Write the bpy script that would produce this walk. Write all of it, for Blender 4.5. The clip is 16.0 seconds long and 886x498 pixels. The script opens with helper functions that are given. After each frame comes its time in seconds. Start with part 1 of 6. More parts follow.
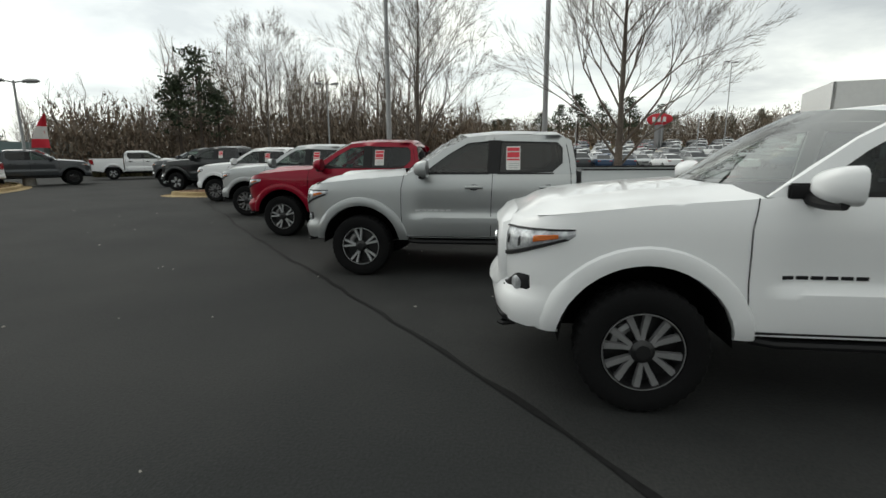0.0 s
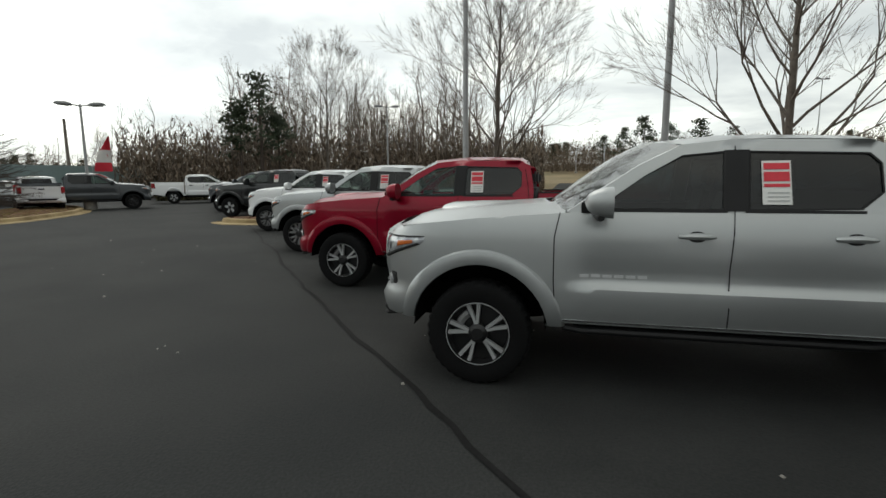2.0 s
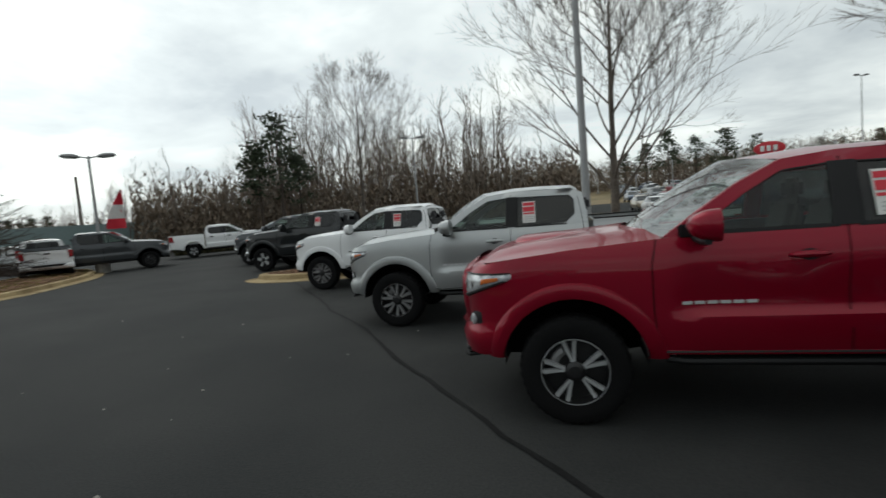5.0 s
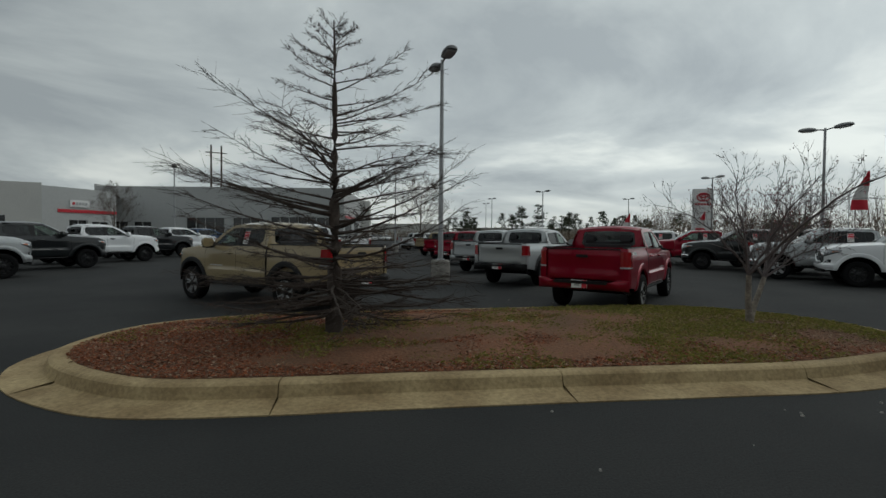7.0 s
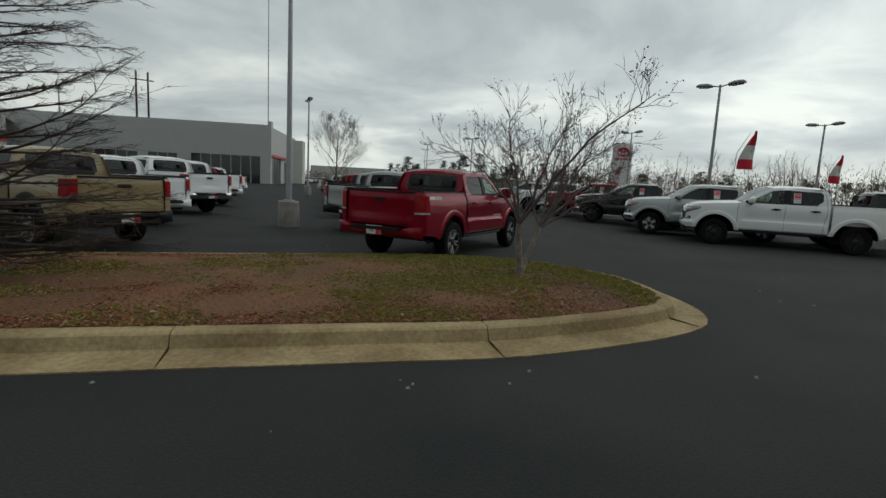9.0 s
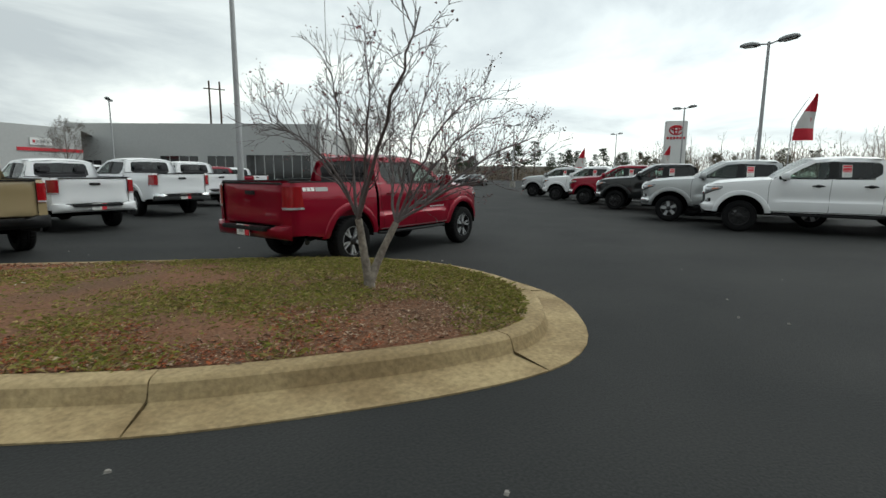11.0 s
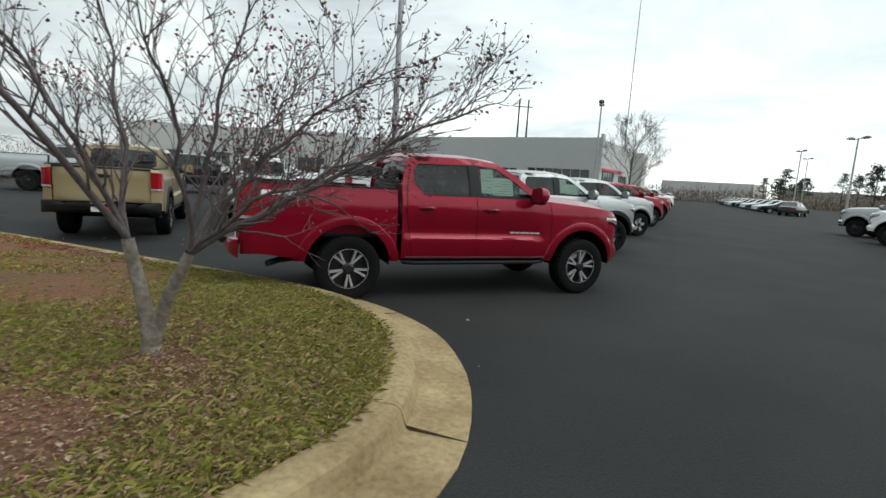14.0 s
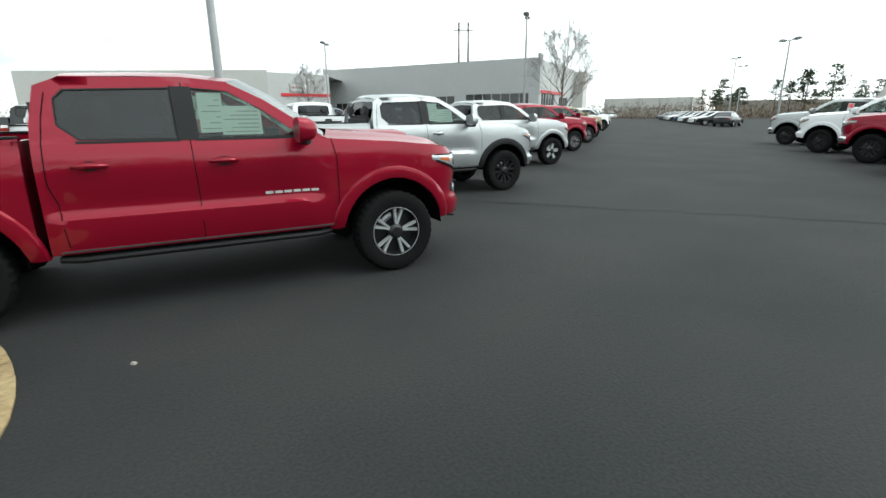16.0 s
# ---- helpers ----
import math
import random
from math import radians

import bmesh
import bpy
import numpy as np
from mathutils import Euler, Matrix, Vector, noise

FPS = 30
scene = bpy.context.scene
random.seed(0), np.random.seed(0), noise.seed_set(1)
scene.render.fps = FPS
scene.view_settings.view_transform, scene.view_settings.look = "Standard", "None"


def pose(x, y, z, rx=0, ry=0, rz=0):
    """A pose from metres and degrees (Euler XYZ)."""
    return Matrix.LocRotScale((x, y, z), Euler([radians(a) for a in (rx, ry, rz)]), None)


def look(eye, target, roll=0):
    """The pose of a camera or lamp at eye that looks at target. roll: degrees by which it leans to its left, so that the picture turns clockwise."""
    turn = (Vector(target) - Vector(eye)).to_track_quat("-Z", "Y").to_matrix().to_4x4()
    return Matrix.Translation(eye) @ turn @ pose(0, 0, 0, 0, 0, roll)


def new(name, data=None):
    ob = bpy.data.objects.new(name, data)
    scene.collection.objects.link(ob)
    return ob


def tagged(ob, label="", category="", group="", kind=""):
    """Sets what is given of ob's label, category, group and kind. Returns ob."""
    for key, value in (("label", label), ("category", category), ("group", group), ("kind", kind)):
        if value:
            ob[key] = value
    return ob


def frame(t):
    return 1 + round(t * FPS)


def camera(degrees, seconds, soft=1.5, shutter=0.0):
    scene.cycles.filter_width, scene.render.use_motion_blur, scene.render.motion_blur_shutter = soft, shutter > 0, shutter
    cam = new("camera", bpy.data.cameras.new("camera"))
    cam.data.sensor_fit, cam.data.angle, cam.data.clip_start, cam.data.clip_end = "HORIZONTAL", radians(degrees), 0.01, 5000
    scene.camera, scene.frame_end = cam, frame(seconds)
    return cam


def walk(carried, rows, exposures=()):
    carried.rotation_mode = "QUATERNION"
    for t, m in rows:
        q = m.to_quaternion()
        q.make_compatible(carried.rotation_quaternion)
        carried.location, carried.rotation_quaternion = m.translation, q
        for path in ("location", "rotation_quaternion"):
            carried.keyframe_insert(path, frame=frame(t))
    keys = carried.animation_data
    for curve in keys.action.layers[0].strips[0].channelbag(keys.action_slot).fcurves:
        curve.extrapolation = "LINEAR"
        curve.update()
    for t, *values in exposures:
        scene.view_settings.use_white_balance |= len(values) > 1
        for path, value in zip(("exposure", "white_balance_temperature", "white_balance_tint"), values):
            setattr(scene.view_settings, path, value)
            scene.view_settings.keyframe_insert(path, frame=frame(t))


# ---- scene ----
# ---- camera and walk ----
cam = camera(83.89, 16.0, soft=1.5, shutter=0.15)
PATH = [
    (0, (17.353, -4.497, 1.507), (16.423, 0.325, 0.568), -0.43),
    (0.5, (17.085, -3.905, 1.521), (15.951, 0.866, 0.551), 0.43),
    (1, (16.702, -3.278, 1.513), (15.254, 1.413, 0.565), 0.83),
    (1.5, (16.372, -2.678, 1.477), (14.870, 2.032, 0.728), 1.18),
    (2, (15.948, -2.067, 1.494), (14.509, 2.671, 0.796), -0.36),
    (2.5, (15.545, -1.477, 1.471), (14.232, 3.301, 0.802), 0.12),
    (3, (15.024, -1.004, 1.509), (13.836, 3.789, 0.724), -1.35),
    (3.2, (14.823, -0.842, 1.537), (13.753, 3.985, 0.793), -1.78),
    (4.4, (13.513, 0.147, 1.546), (12.478, 5.014, 1.050), -3.71),
    (4.8, (13.076, 0.477, 1.549), (11.887, 5.316, 1.136), -4.35),
    (5, (12.858, 0.642, 1.551), (11.300, 5.379, 1.179), -4.67),
    (5.1, (12.748, 0.725, 1.552), (10.816, 5.323, 1.201), -4.83),
    (5.2, (12.639, 0.807, 1.553), (10.145, 5.128, 1.222), -4.99),
    (5.3, (12.530, 0.890, 1.554), (9.329, 4.718, 1.244), -5.15),
    (5.4, (12.431, 0.958, 1.558), (8.521, 4.069, 1.389), -4.97),
    (5.5, (12.333, 1.026, 1.562), (7.878, 3.296, 1.533), -4.79),
    (5.6, (12.246, 1.080, 1.562), (7.433, 2.424, 1.739), -4.94),
    (5.7, (12.159, 1.134, 1.561), (7.194, 1.586, 1.944), -5.09),
    (5.8, (12.061, 1.198, 1.564), (7.080, 0.954, 1.926), -4.37),
    (5.9, (11.964, 1.262, 1.567), (7.031, 0.516, 1.907), -3.64),
    (6, (11.866, 1.326, 1.570), (7.000, 0.220, 1.888), -2.91),
    (6.5, (11.343, 1.712, 1.548), (6.893, -0.566, 1.608), 0.49),
    (7, (10.855, 2.160, 1.545), (6.673, -0.577, 1.405), 0.50),
    (7.5, (10.315, 2.587, 1.503), (6.171, -0.209, 1.482), 1.20),
    (8, (9.787, 3.034, 1.497), (5.495, 0.469, 1.471), 3.13),
    (8.5, (9.066, 3.712, 1.491), (4.716, 1.282, 1.070), 1.15),
    (9, (8.519, 4.194, 1.478), (4.109, 1.931, 0.824), 2.94),
    (9.5, (7.979, 4.711, 1.442), (3.719, 2.212, 0.659), 1.26),
    (10, (7.191, 5.209, 1.450), (3.205, 2.277, 0.731), 0.60),
    (10.2, (6.881, 5.345, 1.444), (2.805, 2.544, 0.706), 0.33),
    (12.3, (3.583, 5.882, 1.462), (-0.136, 2.638, 0.654), 0.36),
    (12.5, (3.289, 5.885, 1.465), (-0.120, 2.293, 0.778), 0.41),
    (13, (2.623, 5.796, 1.457), (0.081, 1.552, 0.731), 1.66),
    (13.5, (1.846, 5.739, 1.474), (-0.207, 1.240, 0.736), 2.52),
    (14, (1.127, 5.624, 1.475), (-0.737, 1.038, 0.774), 3.62),
    (14.5, (0.402, 5.499, 1.486), (-1.468, 0.953, 0.575), 1.11),
    (15, (-0.209, 5.288, 1.449), (-2.215, 0.798, 0.548), 1.11),
    (15.5, (-0.955, 4.907, 1.496), (-3.218, 0.619, 0.273), -0.85),
    (16, (-1.511, 4.287, 1.460), (-3.733, 0.009, 0.134), -0.44),
]
EXPOSURE = [(0, 0.0, 6650, 6.0), (2.2, -0.02, 6650, 6.0), (3.2, -0.08, 6600, 6.0), (5.4, -0.4, 6300, 5.0), (6.0, -1.25, 6250, 4.5), (6.5, -1.1, 6250, 4.5), (7.0, -0.92, 6250, 4.5), (8.0, -0.85, 6250, 4.5), (9.0, -0.75, 6350, 3.5), (10.2, -0.2, 6350, 4.0), (12.3, 0.12, 6350, 4.5), (14.0, 0.28, 6250, 4.5), (15.0, 0.42, 6200, 2.5), (15.5, 0.6, 6150, 1.5), (16.0, 0.95, 6250, 2.0)]
walk(cam, [(t, look(eye, target, roll)) for t, eye, target, roll in PATH], EXPOSURE)

# ---- world and sun ----
SUN_AZ, SUN_EL = radians(150), radians(52)
world = bpy.data.worlds.new("overcast_sky")
scene.world = world
world.use_nodes = True
wt = world.node_tree
wt.nodes.clear()


def wn(kind, **inputs):
    n = wt.nodes.new(kind)
    for key, value in inputs.items():
        n.inputs[key].default_value = value
    return n


sky = wn("ShaderNodeTexSky")
sky.sky_type, sky.sun_disc = "NISHITA", False
sky.sun_elevation, sky.sun_rotation = SUN_EL, radians(90) - SUN_AZ
sky_dim = wn("ShaderNodeMix")
sky_dim.data_type, sky_dim.blend_type = "RGBA", "MULTIPLY"
sky_dim.inputs[0].default_value = 1.0
sky_dim.inputs[7].default_value = (0.085, 0.075, 0.07, 1)
wt.links.new(sky.outputs[0], sky_dim.inputs[6])
coord = wn("ShaderNodeTexCoord")
# clouds lie in a flat layer: the direction is divided by its height above the horizon
sep = wn("ShaderNodeSeparateXYZ")
wt.links.new(coord.outputs["Generated"], sep.inputs[0])
up = wn("ShaderNodeMath")
up.operation = "MAXIMUM"
up.inputs[1].default_value = 0.0
wt.links.new(sep.outputs[2], up.inputs[0])
lift = wn("ShaderNodeMath")
lift.operation = "ADD"
lift.inputs[1].default_value = 0.16
wt.links.new(up.outputs[0], lift.inputs[0])
flat = []
for axis in (0, 1):
    dv = wn("ShaderNodeMath")
    dv.operation = "DIVIDE"
    wt.links.new(sep.outputs[axis], dv.inputs[0])
    wt.links.new(lift.outputs[0], dv.inputs[1])
    flat.append(dv)
plane = wn("ShaderNodeCombineXYZ")
wt.links.new(flat[0].outputs[0], plane.inputs[0])
wt.links.new(flat[1].outputs[0], plane.inputs[1])
broad = wn("ShaderNodeTexNoise", Scale=0.75, Detail=7.0, Roughness=0.56, Distortion=0.35)
wt.links.new(plane.outputs[0], broad.inputs["Vector"])
tone = wn("ShaderNodeValToRGB")
tone.color_ramp.elements[0].position = 0.36
tone.color_ramp.elements[0].color = (0.56, 0.595, 0.615, 1)
tone.color_ramp.elements[1].position = 0.645
tone.color_ramp.elements[1].color = (1.17, 1.18, 1.12, 1)
middle = tone.color_ramp.elements.new(0.52)
middle.color = (0.81, 0.845, 0.84, 1)
wt.links.new(broad.outputs[0], tone.inputs[0])
thin = wn("ShaderNodeTexNoise", Scale=0.45, Detail=4.0, Roughness=0.5)
wt.links.new(plane.outputs[0], thin.inputs["Vector"])
cover = wn("ShaderNodeMapRange")
cover.inputs[1].default_value, cover.inputs[2].default_value = 0.3, 0.7
cover.inputs[3].default_value, cover.inputs[4].default_value = 0.98, 0.8
wt.links.new(thin.outputs[0], cover.inputs[0])
both = wn("ShaderNodeMix")
both.data_type = "RGBA"
wt.links.new(cover.outputs[0], both.inputs[0])
wt.links.new(sky_dim.outputs[2], both.inputs[6])
wt.links.new(tone.outputs[0], both.inputs[7])
bg = wn("ShaderNodeBackground", Strength=1.12)
# the overcast is brighter on the side of the hidden sun
side_of = wn("ShaderNodeVectorMath")
side_of.operation = "DOT_PRODUCT"
side_of.inputs[1].default_value = (math.cos(SUN_AZ), math.sin(SUN_AZ), 0.0)
wt.links.new(coord.outputs["Generated"], side_of.inputs[0])
glow = wn("ShaderNodeMapRange")
glow.inputs[1].default_value, glow.inputs[2].default_value = -1.0, 1.0
glow.inputs[3].default_value, glow.inputs[4].default_value = 0.68, 1.36
wt.links.new(side_of.outputs["Value"], glow.inputs[0])
lit = wn("ShaderNodeMix")
lit.data_type, lit.blend_type = "RGBA", "MULTIPLY"
lit.inputs[0].default_value = 1.0
wt.links.new(both.outputs[2], lit.inputs[6])
wt.links.new(glow.outputs[0], lit.inputs[7])
wt.links.new(lit.outputs[2], bg.inputs[0])
wo = wn("ShaderNodeOutputWorld")
wt.links.new(bg.outputs[0], wo.inputs[0])

sun = new("sun", bpy.data.lights.new("sun", "SUN"))
sun.data.energy, sun.data.angle, sun.data.color = 0.85, radians(45), (1.0, 0.96, 0.9)
sun.matrix_world = look((0, 0, 30), (-math.cos(SUN_AZ) * math.cos(SUN_EL) * 10, -math.sin(SUN_AZ) * math.cos(SUN_EL) * 10, 30 - math.sin(SUN_EL) * 10))

# ---- materials ----
MATS = {}


def material(name, rgb, rough=0.6, metal=0.0, vary=0.12, grain=40.0, blotch=2.5, bump=0.0, coat=0.0, second=None, spec=0.5, per_object=0.0):
    """A surface with fine grain, broad blotches towards a second colour, and optional relief. Scales are per metre."""
    if name in MATS:
        return MATS[name]
    m = bpy.data.materials.new(name)
    m.use_nodes = True
    t = m.node_tree
    b = t.nodes["Principled BSDF"]
    b.inputs["Roughness"].default_value, b.inputs["Metallic"].default_value = rough, metal
    b.inputs["Coat Weight"].default_value, b.inputs["Coat Roughness"].default_value = coat, 0.03
    b.inputs["Specular IOR Level"].default_value = spec
    tc = t.nodes.new("ShaderNodeTexCoord")
    fine, wide = t.nodes.new("ShaderNodeTexNoise"), t.nodes.new("ShaderNodeTexNoise")
    fine.inputs["Scale"].default_value, fine.inputs["Detail"].default_value = grain, 3
    wide.inputs["Scale"].default_value, wide.inputs["Detail"].default_value = blotch, 4
    for n in (fine, wide):
        t.links.new(tc.outputs["Object"], n.inputs["Vector"])
    mix = t.nodes.new("ShaderNodeMix")
    mix.data_type = "RGBA"
    other = second or tuple(c * (1 - vary) for c in rgb)
    mix.inputs[6].default_value, mix.inputs[7].default_value = (*rgb, 1), (*other, 1)
    span = t.nodes.new("ShaderNodeMapRange")
    span.inputs[1].default_value, span.inputs[2].default_value = 0.35, 0.65
    t.links.new(wide.outputs[0], span.inputs[0])
    t.links.new(span.outputs[0], mix.inputs[0])
    grainy = t.nodes.new("ShaderNodeMix")
    grainy.data_type, grainy.blend_type = "RGBA", "MULTIPLY"
    grainy.inputs[0].default_value = 1.0
    gr = t.nodes.new("ShaderNodeMapRange")
    gr.inputs[1].default_value, gr.inputs[2].default_value = 0.25, 0.75
    gr.inputs[3].default_value, gr.inputs[4].default_value = 1 - vary, 1 + vary
    t.links.new(fine.outputs[0], gr.inputs[0])
    t.links.new(mix.outputs[2], grainy.inputs[6])
    t.links.new(gr.outputs[0], grainy.inputs[7])
    last = grainy.outputs[2]
    if per_object:
        info = t.nodes.new("ShaderNodeObjectInfo")
        pr = t.nodes.new("ShaderNodeMapRange")
        pr.inputs[3].default_value, pr.inputs[4].default_value = 1 - per_object, 1 + per_object
        t.links.new(info.outputs["Random"], pr.inputs[0])
        pm = t.nodes.new("ShaderNodeMix")
        pm.data_type, pm.blend_type = "RGBA", "MULTIPLY"
        pm.inputs[0].default_value = 1.0
        t.links.new(last, pm.inputs[6])
        t.links.new(pr.outputs[0], pm.inputs[7])
        last = pm.outputs[2]
    t.links.new(last, b.inputs["Base Color"])
    if bump:
        bp = t.nodes.new("ShaderNodeBump")
        bp.inputs["Strength"].default_value, bp.inputs["Distance"].default_value = bump, 0.02
        t.links.new(fine.outputs[0], bp.inputs["Height"])
        t.links.new(bp.outputs[0], b.inputs["Normal"])
    MATS[name] = m
    return m


def island_material(name, colours, rough=0.8):
    """Many small pieces, each island of the mesh with a colour of its own."""
    m = bpy.data.materials.new(name)
    m.use_nodes = True
    t = m.node_tree
    b = t.nodes["Principled BSDF"]
    b.inputs["Roughness"].default_value = rough
    g, r = t.nodes.new("ShaderNodeNewGeometry"), t.nodes.new("ShaderNodeValToRGB")
    r.color_ramp.interpolation = "LINEAR"
    for k, c in enumerate(colours):
        e = r.color_ramp.elements[k] if k < 2 else r.color_ramp.elements.new(1.0)
        e.color = (*c, 1)
    for k, e in enumerate(r.color_ramp.elements):
        e.position = k / max(1, len(colours) - 1)
    for k, c in enumerate(colours):
        r.color_ramp.elements[k].color = (*c, 1)
    t.links.new(g.outputs["Random Per Island"], r.inputs[0])
    t.links.new(r.outputs[0], b.inputs["Base Color"])
    return m


def glass(name, tint, gloss=0.03, least=0.05, power_of=5.0):
    m = bpy.data.materials.new(name)
    m.use_nodes = True
    t = m.node_tree
    t.nodes.clear()
    out, mix = t.nodes.new("ShaderNodeOutputMaterial"), t.nodes.new("ShaderNodeMixShader")
    clear, shine, fr = t.nodes.new("ShaderNodeBsdfTransparent"), t.nodes.new("ShaderNodeBsdfGlossy"), t.nodes.new("ShaderNodeLayerWeight")
    clear.inputs[0].default_value = (*tint, 1)
    shine.inputs["Roughness"].default_value = gloss
    fr.inputs["Blend"].default_value = 0.5
    power = t.nodes.new("ShaderNodeMath")
    power.operation = "POWER"
    power.inputs[1].default_value = power_of
    t.links.new(fr.outputs["Facing"], power.inputs[0])
    span = t.nodes.new("ShaderNodeMapRange")
    span.inputs[3].default_value, span.inputs[4].default_value = least, 0.8
    t.links.new(power.outputs[0], span.inputs[0])
    t.links.new(span.outputs[0], mix.inputs[0])
    t.links.new(clear.outputs[0], mix.inputs[1])
    t.links.new(shine.outputs[0], mix.inputs[2])
    t.links.new(mix.outputs[0], out.inputs[0])
    return m


def paint(name, rgb, metal=0.0, rough=0.32, spec=0.25, coat=0.7):
    return material("paint_" + name, rgb, rough, metal, vary=0.03, grain=400, blotch=1.2, coat=coat, spec=spec)


PAINT = {
    "white": paint("white", (0.80, 0.81, 0.82)),
    "silver": paint("silver", (0.43, 0.445, 0.45), 0.75, 0.4, coat=0.5),
    "red": paint("red", (0.235, 0.0018, 0.017), 0.35, 0.34, 0.1, 0.6),
    "black": paint("black", (0.008, 0.010, 0.011)),
    "tan": paint("tan", (0.30, 0.235, 0.13)),
    "grey": paint("grey", (0.055, 0.06, 0.066), 0.4),
    "blue": paint("blue", (0.02, 0.05, 0.11), 0.3),
    "beige": paint("beige", (0.46, 0.42, 0.35), 0.4),
}
M_TRIM = material("black_plastic_trim", (0.009, 0.009, 0.010), 0.55, vary=0.2, grain=400, bump=0.05, spec=0.3)
M_UNDER = material("underbody_dark", (0.005, 0.005, 0.005), 0.95, vary=0.3, spec=0.08)
M_TYRE = material("tyre_rubber", (0.0065, 0.0065, 0.007), 0.8, vary=0.25, grain=120, bump=0.15, spec=0.16)
M_ALLOY = material("machined_alloy", (0.43, 0.44, 0.45), 0.4, 0.35, vary=0.05, grain=200)
M_ALLOY_DARK = material("dark_alloy", (0.02, 0.02, 0.021), 0.35, 0.3, vary=0.1)
M_ALLOY_GREY = material("grey_alloy", (0.24, 0.24, 0.245), 0.42, 0.4, vary=0.08)
M_CHROME = material("chrome", (0.75, 0.76, 0.77), 0.12, 1.0, vary=0.03)
M_SCRIPT = material("bright_script", (0.62, 0.63, 0.64), 0.3, 0.2, vary=0.05)
M_LAMP = material("headlamp_reflector", (0.68, 0.70, 0.72), 0.18, 0.35, vary=0.3, grain=45, blotch=14, second=(0.30, 0.31, 0.33), coat=0.8)
M_AMBER = material("amber_lens", (0.55, 0.13, 0.02), 0.2, coat=1.0)
M_TAIL = material("tail_lamp_lens", (0.30, 0.006, 0.01), 0.15, coat=1.0)
M_CLOTH = material("seat_cloth", (0.045, 0.045, 0.048), 0.9, vary=0.2, grain=200)
M_STICK = material("sticker_paper", (0.72, 0.72, 0.70), 0.6, vary=0.04)
M_STICK_RED = material("sticker_red", (0.62, 0.03, 0.05), 0.55, vary=0.06)
M_INK = material("printed_ink", (0.08, 0.08, 0.09), 0.7)
M_GREYINK = material("printed_grey", (0.42, 0.43, 0.43), 0.7)
G_FRONT = glass("door_glass", (0.50, 0.60, 0.55))
G_SHIELD = glass("windshield_glass", (0.55, 0.63, 0.57), least=0.16, power_of=2.2)
G_SMOKE = glass("smoked_glass", (0.14, 0.19, 0.195), least=0.06)
G_TINT = glass("tinted_glass", (0.075, 0.092, 0.095), least=0.055)
G_CLEAR = glass("lamp_lens", (0.9, 0.9, 0.9))
M_ASPHALT = material("asphalt", (0.0185, 0.0198, 0.0202), 0.88, vary=0.3, grain=55, blotch=0.45, bump=0.35, second=(0.029, 0.030, 0.0295), spec=0.22)
M_SEAL = material("old_asphalt_strip", (0.0185, 0.0195, 0.0195), 0.88, vary=0.28, grain=60, blotch=0.9, bump=0.35, second=(0.029, 0.030, 0.0295), spec=0.22)
M_CRACK = material("sealed_crack", (0.009, 0.009, 0.0095), 0.8, vary=0.35, grain=30, spec=0.15)
M_KERB = material("kerb_concrete", (0.37, 0.285, 0.155), 0.92, vary=0.26, grain=24, blotch=1.6, bump=0.35, second=(0.23, 0.165, 0.085), per_object=0.08, spec=0.25)
M_GROUND = material("clay_and_mulch", (0.185, 0.088, 0.05), 0.95, vary=0.45, grain=30, blotch=0.9, bump=1.0, second=(0.125, 0.072, 0.043), spec=0.2)
M_DRYGRASS = material("dry_grass", (0.23, 0.165, 0.085), 0.95, vary=0.3, grain=4, blotch=0.12, bump=0.5, second=(0.13, 0.11, 0.05))
M_BARK = material("grey_bark", (0.13, 0.11, 0.095), 0.9, vary=0.35, grain=30, blotch=6, bump=0.5, second=(0.22, 0.195, 0.17))
M_MYRTLE = material("pale_myrtle_bark", (0.27, 0.235, 0.19), 0.9, vary=0.35, grain=30, blotch=9, bump=0.5, second=(0.15, 0.125, 0.105))
M_MAPLE = material("maple_bark", (0.10, 0.083, 0.07), 0.9, vary=0.3, grain=25, blotch=4, bump=0.5, second=(0.15, 0.125, 0.105))
M_BARK_DARK = material("dark_bark", (0.068, 0.050, 0.040), 0.92, vary=0.3, grain=25, blotch=4, bump=0.5)
M_TWIG = material("myrtle_twigs", (0.135, 0.112, 0.11), 0.9, vary=0.3, grain=30, blotch=5)
M_BARK_FAR = material("winter_bark", (0.155, 0.125, 0.105), 0.95, vary=0.3, grain=2, blotch=0.1, second=(0.21, 0.175, 0.15))
M_STEEL = material("galvanised_pole", (0.36, 0.365, 0.37), 0.5, 0.4, vary=0.08, grain=30)
M_LAMPHEAD = material("lamp_housing", (0.20, 0.205, 0.21), 0.5, 0.3, vary=0.1)
M_LENS = material("lamp_lens_grey", (0.42, 0.43, 0.44), 0.25)
M_CONC = material("base_concrete", (0.33, 0.31, 0.28), 0.9, vary=0.2, grain=30, blotch=3, bump=0.4, second=(0.20, 0.19, 0.175))
M_PANEL = material("grey_facade_panel", (0.43, 0.435, 0.43), 0.6, vary=0.04, grain=3, blotch=0.2)
M_TEAL = material("teal_metal_cladding", (0.20, 0.27, 0.27), 0.6, vary=0.06, grain=6, blotch=0.3)
M_WHITEWALL = material("pale_stucco_wall", (0.56, 0.55, 0.52), 0.85, vary=0.06, grain=8, blotch=0.3)
M_DARKGLASS = material("shop_glass", (0.012, 0.014, 0.016), 0.08, vary=0.1, coat=0.5)
M_SIGNRED = material("sign_red", (0.52, 0.015, 0.03), 0.45, vary=0.05)
